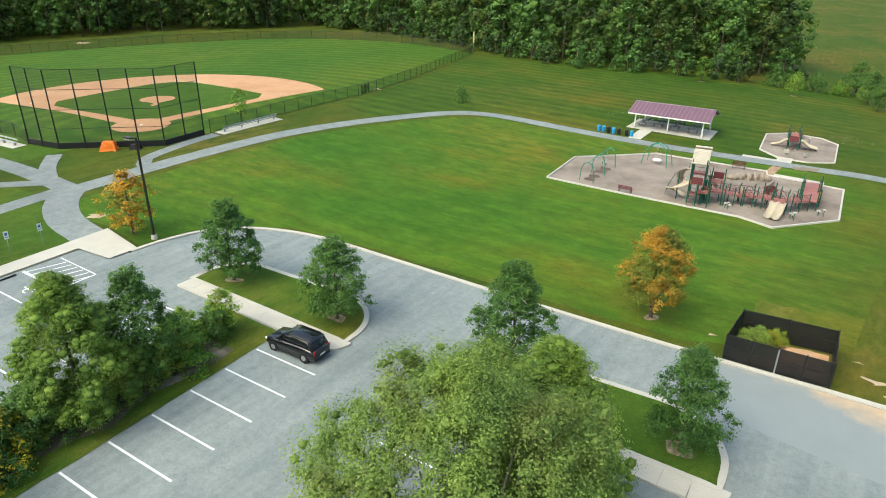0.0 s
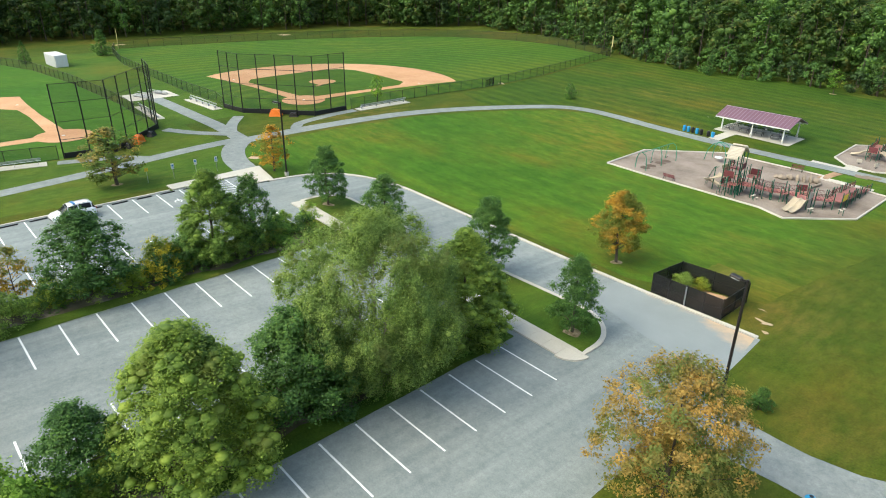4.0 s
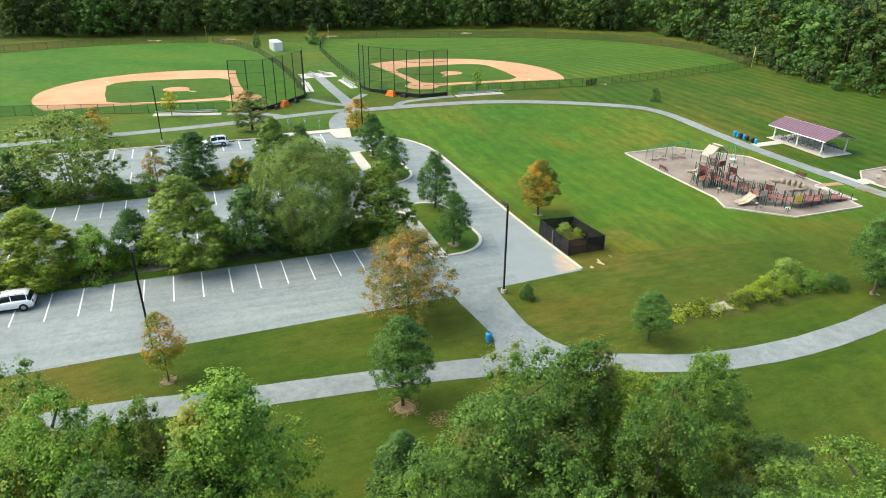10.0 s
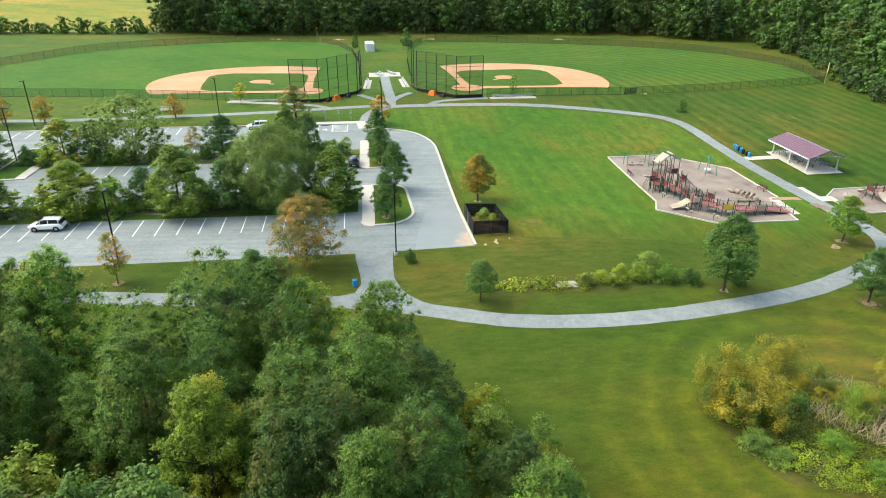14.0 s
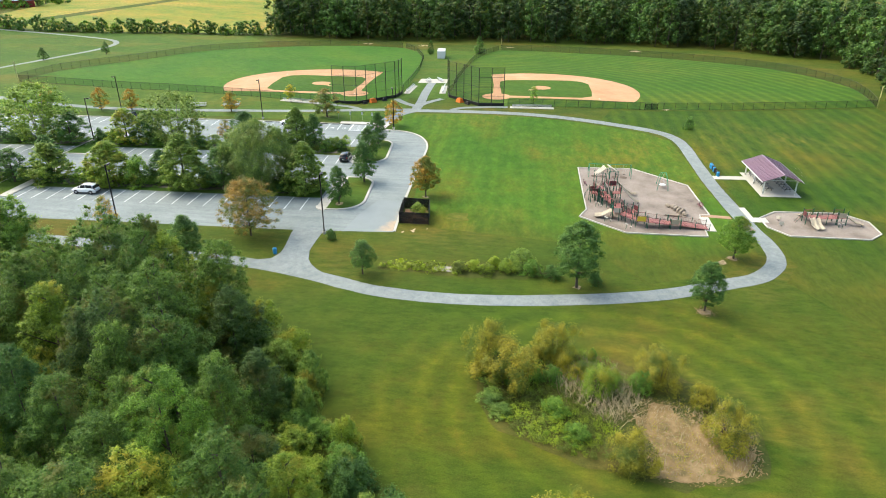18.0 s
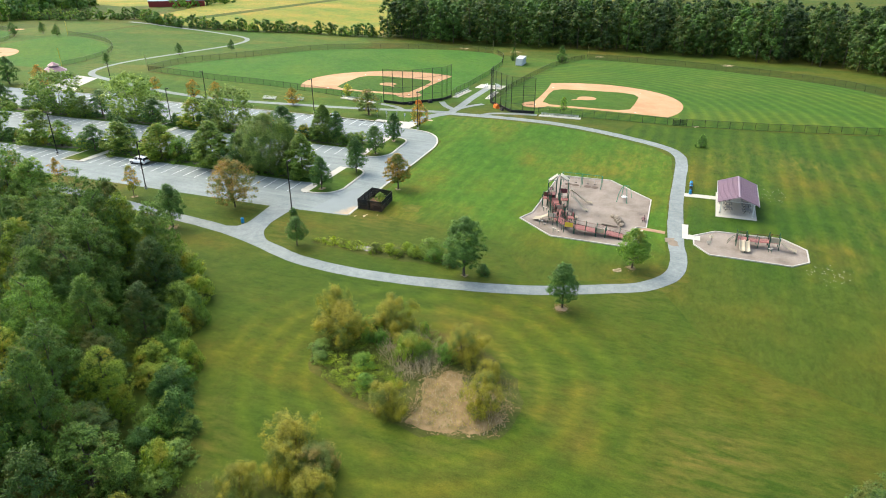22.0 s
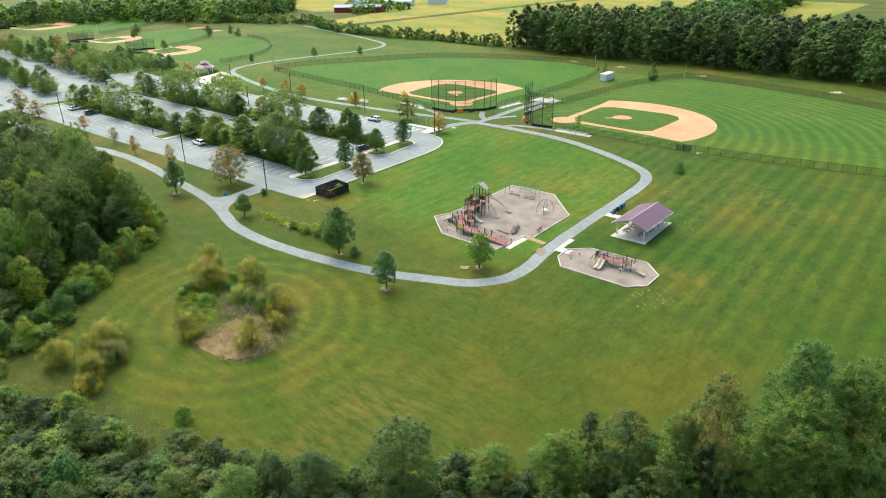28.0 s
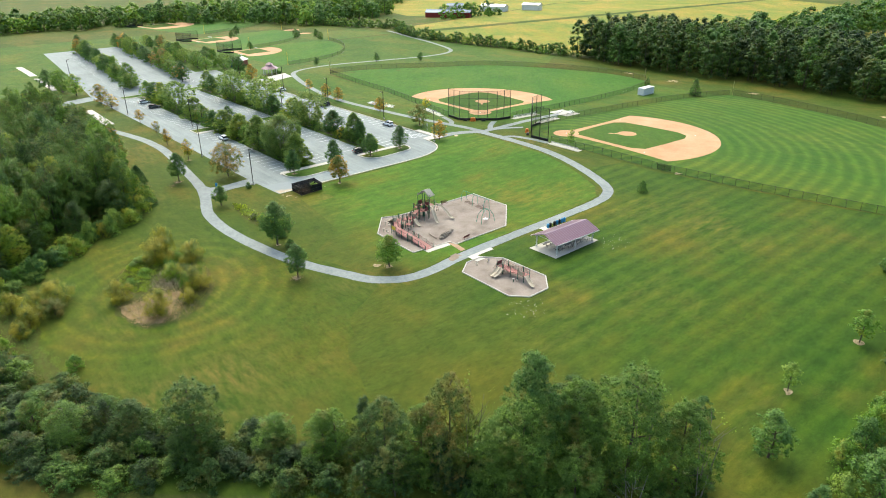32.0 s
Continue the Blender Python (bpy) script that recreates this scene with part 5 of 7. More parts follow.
fence("outfield_fence", RIM_L, 2.4, NET, "black chain-link fence round the smooth green outfield", 4.0)


def backstop(pts, label, high=10.45):
    """Tall posts, three rails and netting behind home plate, with a dark padded kickboard."""
    b = thing("backstop", Matrix(), label, "backstop")
    posts = [(x, y, land(x, y)) for x, y in pts]
    for p in posts:
        bm = fresh()
        rod(bm, (0, 0, -0.3), (0, 0, high), 0.1, 0.085, 8)
        part("post", bm, BLACK_METAL, b).location = p
    for (x0, y0, z0), (x1, y1, z1) in zip(posts, posts[1:]):
        part("netting", mesh_of("netting", [(x0, y0, z0 + 0.1), (x1, y1, z1 + 0.1), (x1, y1, z1 + high), (x0, y0, z0 + high)], [(0, 1, 2, 3)]), BACKNET, b)
        for h in (high * 0.26, high * 0.5, high * 0.75, high - 0.05):
            part("rail", rod(fresh(), (x0, y0, z0 + h), (x1, y1, z1 + h), 0.035, None, 6), BLACK_METAL, b)
        mid = ((x0 + x1) / 2, (y0 + y1) / 2, (z0 + z1) / 2 + 0.45)
        part("kickboard", box(fresh(), (math.dist((x0, y0), (x1, y1)) - 0.2, 0.12, 0.8), mid, (0, 0, math.degrees(math.atan2(y1 - y0, x1 - x0))), 0.02), BLACK_METAL, b)
    return b


BS = [(-95.3, 43.6), (-92.5, 44.0), (-89.6, 44.6), (-87.2, 46.9), (-84.8, 49.3), (-82.4, 51.6), (-80.0, 53.9), (-80.2, 57.4), (-80.5, 60.8)]
backstop(BS, "tall black netted backstop behind home plate")
backstop([(x + 1.4, 73.5 - y) for x, y in BS], "tall black netted backstop of the neighbouring field")

ALU = plain("bare_aluminium", (0.496, 0.504, 0.512), 0.35, 0.7, 0.08, 3.0, 20.0)


def team_bench(a, b, pad_side):
    """A long backless players' bench on its strip of concrete."""
    (x0, y0), (x1, y1) = a, b
    mx, my, n = (x0 + x1) / 2, (y0 + y1) / 2, math.dist(a, b)
    ang = math.degrees(math.atan2(y1 - y0, x1 - x0))
    ob = thing("team_bench", on_land(mx, my, ang, 0.1), "long aluminium players' bench with a backrest on a concrete pad", "bench", "players' benches")
    part("seat", box(fresh(), (n, 0.28, 0.05), (0, 0, 0.45), bevel=0.01), ALU, ob)
    part("backrest", box(fresh(), (n, 0.05, 0.22), (0, 0.28 * pad_side, 0.78), bevel=0.01), ALU, ob)
    k = max(2, int(n / 2.2))
    for i in range(k):
        x = -n / 2 + 0.4 + (n - 0.8) * i / (k - 1)
        part("leg", box(fresh(), (0.06, 0.3, 0.47), (x, 0.02 * pad_side, 0.2)), GALV, ob)
        part("strut", box(fresh(), (0.05, 0.05, 0.5), (x, 0.25 * pad_side, 0.62), (12 * -pad_side, 0, 0)), GALV, ob)
    c = math.cos(radians(ang)), math.sin(radians(ang))
    ribbon("bench_pad", [(x0 - c[0] * 0.6, y0 - c[1] * 0.6), (x1 + c[0] * 0.6, y1 + c[1] * 0.6)], 1.9, 0.09, CONCRETE, paths, 2.0, False, 0.09)


team_bench((-106.5, 41.4), (-95.4, 42.0), 1)
team_bench((-79.4, 63.2), (-79.6, 74.0), -1)
team_bench((-106.0, 31.8), (-94.6, 31.2), -1)
team_bench((-77.8, 9.6), (-79.8, -2.2), 1)


def bleacher(x, y, turn):
    ob = thing("bleacher", on_land(x, y, turn, 0.06), "small aluminium bleacher with bench rows", "bleacher", "bleachers behind the fields")
    for i in range(3):
        part("seat", box(fresh(), (4.6, 0.26, 0.05), (0, i * 0.62, 0.42 + 0.2 * i), bevel=0.01), ALU, ob)
        if i:
            part("footboard", box(fresh(), (4.6, 0.28, 0.04), (0, i * 0.62 - 0.36, 0.2 * i)), ALU, ob)
    for x0 in (-1.9, 0, 1.9):
        bm = box(fresh(), (0.06, 1.5, 0.06), (x0, 0.6, 0.05))
        for i in range(3):
            box(bm, (0.05, 0.05, 0.4 + 0.2 * i), (x0, i * 0.62, 0.2 + 0.1 * i))
        part("frame", bm, GALV, ob)


patch("bleacher_pad", [(-119.5, 32), (-119.5, 41.4), (-112, 41.4), (-112, 32)], 0.07, CONCRETE, paths, 3.0)
bleacher(-114.5, 34.6, 20)
bleacher(-117.0, 39.4, -160)
bleacher(-70.4, -14, 95)
bleacher(-68.2, -22.6, 95)

# ---- things left by the backstops ----
ORANGE = plain("orange_vinyl", (0.68, 0.16, 0.016), 0.5, 0, 0.1)
BLUE = plain("blue_plastic", (0.016, 0.128, 0.32), 0.45, 0, 0.15)


def tarp_heap(x, y, turn, size, mat, label):
    bm = fresh()
    bmesh.ops.create_cube(bm, size=1)
    bmesh.ops.subdivide_edges(bm, edges=bm.edges[:], cuts=3, use_grid_fill=True)
    for v in bm.verts:
        p = v.co
        s = 1 - 0.35 * max(0, p.z + 0.5)
        v.co = Vector((p.x * s, p.y * s, p.z + 0.5)) + Vector((noise.noise(p * 3), noise.noise(p * 3 + Vector((5, 0, 0))), noise.noise(p * 3 + Vector((0, 5, 0))))) * 0.13
    bmesh.ops.scale(bm, vec=size, verts=bm.verts)
    tagged(part("tarp_cover", bm, mat), label, "cover").matrix_basis = on_land(x, y, turn)


tarp_heap(-84.0, 48.2, 45, (2.2, 1.2, 1.2), ORANGE, "bright orange cover heaped behind the backstop")
tarp_heap(-81.8, 50.6, 45, (1.6, 0.9, 0.7), BROWN_METAL, "dark bag beside an orange cover")
tarp_heap(-81.4, 23.6, -45, (2.2, 1.2, 1.2), ORANGE, "bright orange cover beside the netted backstop")
tarp_heap(-79.6, 21.6, -45, (1.6, 0.9, 0.7), BROWN_METAL, "dark bag beside the netted backstop")
tarp_heap(-84.0, 26.4, -45, (1.6, 1.0, 0.8), BLACK_METAL, "black bag beside the netted backstop")

# ---- foul poles, shed ----
POLE_YELLOW = plain("faded_yellow_enamel", (0.4, 0.36, 0.16), 0.6, 0, 0.12)
for x, y in ((-97.6, 167.0), (-202.3, 56.2), (-89.2, -91.0), (-203.2, 11.0)):
    ob = thing("foul_pole", on_land(x, y), "faded yellow foul pole with a narrow wing of mesh", "foul pole", "foul poles")
    part("pole", rod(fresh(), (0, 0, -0.3), (0, 0, 6.0), 0.06, None, 8), POLE_YELLOW, ob)
    part("wing", box(fresh(), (0.3, 0.03, 3.0), (0.2, 0, 4.4)), POLE_YELLOW, ob)

ob = thing("storage_container", on_land(-173.0, 32.6, 4), "white ridged storage container on the grass", "container")
bm = box(fresh(), (8.2, 3.0, 2.9), (0, 0, 1.5), bevel=0.05)
part("body", bm, WHITE, ob)
for i in range(20):
    for s in (-1, 1):
        part("rib", box(fresh(), (0.14, 0.06, 2.5), (-3.9 + i * 0.41, s * 1.52, 1.5)), WHITE, ob)
part("roof", box(fresh(), (8.3, 3.1, 0.08), (0, 0, 2.98), bevel=0.02), WHITE, ob)
for s in (-0.73, 0.73):
    part("door", box(fresh(), (0.06, 1.4, 2.6), (4.13, s, 1.5), bevel=0.02), WHITE, ob)
part("skid", box(fresh(), (8.0, 2.6, 0.12), (0, 0, 0.02)), BLACK_METAL, ob)

# ---- lamps ----
LAMP_GLASS = plain("frosted_lens", (0.56, 0.56, 0.544), 0.3, 0, 0.05)


def lot_lamp(x, y, turn, high=10.0):
    ob = thing("street_lamp", on_land(x, y, turn), "tall dark square lamp post on a round concrete foot", "street lamp", "car park lamps")
    part("foot", rod(fresh(), (0, 0, -0.2), (0, 0, 0.5), 0.3, 0.28, 14), CONCRETE, ob)
    part("post", box(fresh(), (0.17, 0.17, high - 0.5), (0, 0, high / 2 + 0.25), bevel=0.015), BROWN_METAL, ob)
    part("base_plate", box(fresh(), (0.36, 0.36, 0.05), (0, 0, 0.52)), BROWN_METAL, ob)
    part("arm", box(fresh(), (0.5, 0.09, 0.09), (0.25, 0, high - 0.12)), BROWN_METAL, ob)
    bm = fresh()
    box(bm, (0.8, 0.44, 0.18), (0.8, 0, high - 0.08), (0, -6, 0), 0.05)
    head = part("lamp_head", bm, BROWN_METAL, ob)
    part("lens", box(fresh(), (0.6, 0.34, 0.04), (0.8, 0, high - 0.19), (0, -6, 0)), LAMP_GLASS, head)


for x, y, turn in ((7.8, 34.7, 180), (9.0, 0.2, 180), (-1.1, -36.0, 180), (10.7, -72.6, 180), (-55.0, 34.5, 200), (-59.2, -0.6, 0), (-57.4, -38.0, 0), (-55.6, -74.0, 0), (-33.8, -31.0, 90), (11.4, -166.0, 180)):
    lot_lamp(x, y, turn)

# ---- signs at the disabled bays ----
def sign(x, y, turn, mat, size, label, bars):
    ob = thing("sign", on_land(x, y, turn), label, "sign", "signs at the bays")
    part("post", box(fresh(), (0.06, 0.04, 2.1), (0, 0, 1.0)), GALV, ob)
    face = part("panel", box(fresh(), (size[0], 0.02, size[1]), (0, 0.035, 1.75), bevel=0.005), mat, ob)
    if bars:
        part("symbol", box(fresh(), (size[0] * 0.55, 0.006, size[1] * 0.35), (0, 0.05, 1.85)), BLUE, face)
        part("text_bar", box(fresh(), (size[0] * 0.7, 0.006, 0.05), (0, 0.05, 1.55)), BLUE, face)


for x, y in ((-62.0, 21.8), (-62.2, 24.9), (-61.8, 27.6)):
    sign(x, y, -90, WHITE, (0.4, 0.75), "white and blue disabled-bay sign on a metal post", True)
sign(-62.4, 18.6, -90, YELLOW, (0.45, 0.45), "small yellow sign on a metal post", False)

# painted bays for the disabled
bays = tagged(new("bay_marking"), "white painted bay marking on asphalt", "road marking", kind="structure")
for y0, y1 in ((23.6, 28.3),):
    for k in range(6):
        a, b = (-57.0 + k * 0.85, y0 + 0.1), (-57.0 + k * 0.85 + 0.9, y1 - 1.6)
        ribbon("hatch_line", bent([a, b]), 0.12, 0.032, PAINT, bays, 2.0, False)
    for y in (y0, y1 - 1.4):
        ribbon("bay_line", bent([(-57.3, y), (-51.9, y)]), 0.12, 0.034, PAINT, bays, 2.0, False)
    ribbon("bay_line", bent([(-51.9, y0), (-51.9, y1 - 1.4)]), 0.12, 0.033, PAINT, bays, 2.0, False)
for y in (22.0, 19.0):
    ribbon("wheelchair_mark", bent(arc(-53.6, y, 0.42, 0, 300, 10)), 0.12, 0.033, PAINT, bays, 0.3, False)
    ribbon("wheelchair_mark", bent([(-53.7, y + 0.1), (-54.5, y + 0.15)]), 0.14, 0.036, PAINT, bays, 0.5, False)
for i in range(34):
    y = 21.9 - i * STALL
    if y > -100:
        wx, wy = bend(-57.05, y)
        part("wheel_stop", box(fresh(), (0.16, 1.8, 0.13), (wx, wy, land(wx, wy) + 0.09), (0, 0, 2.6), 0.03), BLACK_METAL if i < 9 else CONCRETE, car_park)

# ---- gate in the outfield fence ----
ob = thing("fence_gate", on_land(-83.4, 101.4, 107), "black double gate of chain link in the outfield fence", "gate")
for x in (-1.9, 0.0, 1.9):
    part("gate_post", rod(fresh(), (x, 0, -0.2), (x, 0, 1.75), 0.07, None, 8), BLACK_METAL, ob)
for x in (-0.95, 0.95):
    leaf_frame = part("gate_frame", tube(fresh(), [(x - 0.85, 0.02, 0.1), (x - 0.85, 0.02, 1.5), (x + 0.85, 0.02, 1.5), (x + 0.85, 0.02, 0.1), (x - 0.85, 0.02, 0.1)], 0.035, 6), BLACK_METAL, ob)
    part("gate_mesh", box(fresh(), (1.66, 0.012, 1.36), (x, 0.02, 0.8)), NET, leaf_frame)

# ---- playgrounds ----
GREEN_METAL = plain("dark_green_powder_coat", (0.0096, 0.08, 0.048), 0.4, 0, 0.2, 4.0, 30.0)
TEAL_METAL = plain("teal_green_powder_coat", (0.016, 0.176, 0.104), 0.4, 0, 0.2, 4.0, 30.0)
MAROON = plain("maroon_coated_deck", (0.115, 0.03, 0.034), 0.55, 0, 0.2, 2.0, 20.0)
FADED = plain("faded_red_deck", (0.29, 0.115, 0.098), 0.6, 0, 0.2, 2.0, 20.0)
ROCK = plain("tan_moulded_rock", (0.255, 0.208, 0.16), 0.8, 0, 0.25, 1.6, 9.0)
CREAM = plain("cream_plastic", (0.385, 0.325, 0.235), 0.45, 0, 0.15, 2.0, 20.0)
PALE = plain("weathered_cream_panel", (0.44, 0.40, 0.335), 0.6, 0, 0.2, 1.5, 15.0)
ROOF_LOG = plain("bleached_log_boards", (0.42, 0.38, 0.31), 0.6, 0, 0.25, 1.5, 15.0)
DARK_MULCH = earth_material("damp_wood_chips", ((0.08, 0.056, 0.04), (0.112, 0.08, 0.06), (0.144, 0.104, 0.08)), 0.6, 8.0)
TIMBER = plain("pale_timber_border", (0.46, 0.43, 0.38), 0.8, 0, 0.15, 2.0, 20.0)


def play_area(outline, label):
    area = tagged(patch("play_surface", outline, 0.05, MULCH, None, 4.0), label, "playground", kind="structure")
    for a, b in zip(outline, outline[1:] + outline[:1]):
        ribbon("border_timber", [a, b], 0.2, 0.2, TIMBER, area, 2.0, False, 0.2)
    return area


play_area([(-33.6, 78.05), (-34.4, 89.5), (-25.2, 98.8), (-9.8, 99.2), (-9.5, 97.4), (-0.2, 96.6), (0.1, 83.5), (-5.9, 76.3), (-9.6, 77.8)], "brown wood-chip playground edged with pale timber")
play_area([(-5.6, 107.6), (-9.4, 107.5), (-12.6, 111.0), (-13.3, 122.2), (-10.0, 125.8), (-5.2, 125.7), (-2.6, 122.9), (-2.2, 110.2)], "small brown wood-chip playground edged with pale timber")


def bowl(bm, pts, width, depth, n=6):
    """A slide's trough along a line: raised lips and a rounded bed."""
    pts = [Vector(p) for p in pts]
    rows = []
    for i, p in enumerate(pts):
        d = pts[min(i + 1, len(pts) - 1)] - pts[max(i - 1, 0)]
        side = Vector((d.y, -d.x, 0)).normalized()
        row = []
        for k in range(n + 1):
            s = -1 + 2 * k / n
            row.append(bm.verts.new(p + side * s * width / 2 + Vector((0, 0, depth * s * s))))
        for k in range(n + 1):
            s = 1 - 2 * k / n
            row.append(bm.verts.new(p + side * s * (width / 2 + 0.05) + Vector((0, 0, depth * s * s - 0.06))))
        rows.append(row)
    for a, b in zip(rows, rows[1:]):
        for k in range(len(a)):
            j = (k + 1) % len(a)
            bm.faces.new((a[k], a[j], b[j], b[k]))
    bm.faces.new(rows[0])
    bm.faces.new(rows[-1][::-1])
    bmesh.ops.recalc_face_normals(bm, faces=bm.faces)
    return bm


def chute(x, y, turn, high, run, label, spiral=False, lanes=1, sway=0.0):
    ob = thing("slide", on_land(x, y, turn, 0.05), label, "slide", "playground slides")
    for l in range(lanes):
        off = (l - (lanes - 1) / 2) * 0.84
        if spiral:
            pts = []
            for k in range(15):
                t = k / 14
                a = radians(-20 + 330 * t)
                pts.append((1.0 - 0.95 * math.cos(a), 0.95 * math.sin(a), 0.3 + (high - 0.3) * (1 - t)))
        else:
            pts = [(0, off, high), (0.35, off, high - 0.02), (run * 0.3, off, high * 0.76), (run * 0.6, off, high * 0.38), (run * 0.82, off, 0.34), (run, off, 0.26), (run + 0.25, off, 0.24)]
            pts = [(a, b + sway * math.sin(4.2 * a / run), c) for a, b, c in pts]
        part("chute", bowl(fresh(), pts, 0.8, 0.22), CREAM, ob)
    if not spiral:
        bm = fresh()
        tube(bm, [(0.0, -0.32 * lanes, high + 0.15), (0.0, -0.3 * lanes, high + 0.85), (0.0, 0.3 * lanes, high + 0.85), (0.0, 0.32 * lanes, high + 0.15)], 0.03, 6)
        part("hood_rail", bm, GREEN_METAL, ob)
        part("foot", rod(fresh(), (run, 0, -0.1), (run, 0, 0.22), 0.05, None, 8), GREEN_METAL, ob)
    else:
        part("centre_post", rod(fresh(), (1.0, 0, -0.1), (1.0, 0, high + 0.9), 0.07, None, 8), GREEN_METAL, ob)


BAR = []


def rail_bar():
    """The upright bar that all railings of the playground share."""
    if not BAR:
        me = bpy.data.meshes.new("bar")
        bm = box(fresh(), (0.02, 0.02, 0.83), (0, 0, 0))
        bm.to_mesh(me)
        bm.free()
        me.materials.append(MAROON)
        BAR.append(me)
    return BAR[0]


def deck(x, y, turn, size, high, label, posts_up=1.1, roof="", rails="xXyY", panel=None, gap=""):
    """A play platform: coated floor, corner posts, railings of upright bars, and a roof where it has one."""
    ob = thing("play_platform", on_land(x, y, turn, 0.05), label, "playground platform", "playground platforms")
    sx, sy = size
    part("floor", box(fresh(), (sx, sy, 0.07), (0, 0, high), bevel=0.01), FADED, ob)
    top = high + posts_up * (1.0 if roof else 0.74)
    for a in (-1, 1):
        for b in (-1, 1):
            p = part("post", rod(fresh(), (a * sx / 2, b * sy / 2, -0.2), (a * sx / 2, b * sy / 2, top), 0.065, None, 8), GREEN_METAL, ob)
            part("post_cap", rod(fresh(), (a * sx / 2, b * sy / 2, top), (a * sx / 2, b * sy / 2, top + 0.05), 0.075, 0.03, 8), GREEN_METAL, p)
    for side in rails:
        ax = side in "xX"
        s = 1 if side in "XY" else -1
        n = sy if ax else sx
        beams = [box(fresh(), (0.04, n, 0.04) if ax else (n, 0.04, 0.04), (s * sx / 2, 0, high + h) if ax else (0, s * sy / 2, high + h)) for h in (0.12, 0.95)]
        railing = part("railing", beams[1], MAROON, ob)
        part("bottom_rail", beams[0], MAROON, railing)
        k = max(3, int(n / 0.14))
        for i in range(1, k):
            q = -n / 2 + n * i / k
            bar = part("bar", rail_bar(), None, railing)
            bar.matrix_basis = pose(*((s * sx / 2, q, high + 0.53) if ax else (q, s * sy / 2, high + 0.53)))
    if panel:
        side, mat = panel
        ax = side in "xX"
        s = 1 if side in "XY" else -1
        part("activity_panel", box(fresh(), (0.05, sy * 0.8, 0.85) if ax else (sx * 0.8, 0.05, 0.85), (s * (sx / 2 + 0.05), 0, high + 0.5) if ax else (0, s * (sy / 2 + 0.05), high + 0.5), bevel=0.03), mat, ob)
    if roof:
        frame_bm = fresh()
        for a in (-1, 1):
            rod(frame_bm, (a * sx / 2, -sy / 2, top), (a * sx / 2, sy / 2, top), 0.04, None, 6)
        part("roof_frame", frame_bm, GREEN_METAL, ob)
        r = part("roof", box(fresh(), (sx + 0.2, 0.06, 0.06), (0, 0, top + 0.12)), PALE, ob)
        tilt = 42 if roof == "tilted" else -36
        for i in range(9):
            q = -sy / 2 - 0.1 + (sy + 0.2) * i / 8
            part("roof_board", rod(fresh(), (-sx / 2 - 0.15, q * 0.85, top + 0.2 + q * math.sin(radians(tilt))), (sx / 2 + 0.15, q * 0.85 + 0.05, top + 0.2 + q * math.sin(radians(tilt))), 0.13, None, 7), ROOF_LOG, r)
    return ob


def bridge(a, b, wide, label, arched=0.0, mat=None):
    """A coated walkway between two spots (x, y, height), with railings of upright bars."""
    ob = thing("play_ramp", Matrix(), label, "playground ramp", "playground ramps")
    wide *= 1.3
    (x0, y0, h0), (x1, y1, h1) = a, b
    z0, z1 = land(x0, y0) + 0.05 + h0, land(x1, y1) + 0.05 + h1
    n = 8
    d = Vector((x1 - x0, y1 - y0, 0)).normalized()
    side = Vector((-d.y, d.x, 0)) * wide / 2
    bm, rails = fresh(), [fresh(), fresh()]
    pts = [Vector((x0 + (x1 - x0) * k / n, y0 + (y1 - y0) * k / n, z0 + (z1 - z0) * k / n + arched * math.sin(math.pi * k / n))) for k in range(n + 1)]
    rows = [[bm.verts.new(p + side), bm.verts.new(p - side), bm.verts.new(p - side - Vector((0, 0, 0.07))), bm.verts.new(p + side - Vector((0, 0, 0.07)))] for p in pts]
    for r, q in zip(rows, rows[1:]):
        for k in range(4):
            bm.faces.new((r[k], r[(k + 1) % 4], q[(k + 1) % 4], q[k]))
    part("walkway", bm, mat or FADED, ob)
    for s, rb in zip((1, -1), rails):
        low = fresh()
        for pipe, h in ((low, 0.1), (rb, 0.85)):
            tube(pipe, [p + side * s + Vector((0, 0, h)) for p in pts], 0.022, 5)
        m = int((pts[-1] - pts[0]).length / 0.18)
        spots = []
        for k in range(m + 1):
            t = k / m * n
            i = min(int(t), n - 1)
            p = pts[i].lerp(pts[i + 1], t - i) + side * s
            spots.append(p + Vector((0, 0, 0.48)))
        railing = part("railing", rb, MAROON, ob)
        part("bottom_rail", low, MAROON, railing)
        for q in spots:
            part("bar", rail_bar(), None, railing).matrix_basis = pose(*q) @ Matrix.Diagonal((1, 1, 0.9, 1))
    for k in (0, n // 2, n):
        for s in (1, -1):
            p = pts[k] + side * s * 1.08
            part("post", rod(fresh(), (p.x, p.y, land(p.x, p.y) - 0.1), (p.x, p.y, p.z + 1.05), 0.055, None, 8), GREEN_METAL, ob)


def climber(x, y, turn, high, label):
    """A curved ladder of rungs."""
    ob = thing("climber", on_land(x, y, turn, 0.05), label, "climber", "climbers of the playground")
    for s in (-0.35, 0.35):
        part("rail", tube(fresh(), [(0, s, high + 0.3), (0.5, s, high + 0.2), (1.0, s, high * 0.62), (1.3, s, high * 0.3), (1.4, s, -0.1)], 0.03, 6), GREEN_METAL, ob)
    for k in range(6):
        t = (k + 0.5) / 6
        part("rung", rod(fresh(), (0.45 + 0.95 * t ** 0.6, -0.35, high * (1 - t)), (0.45 + 0.95 * t ** 0.6, 0.35, high * (1 - t)), 0.025, None, 6), MAROON, ob)


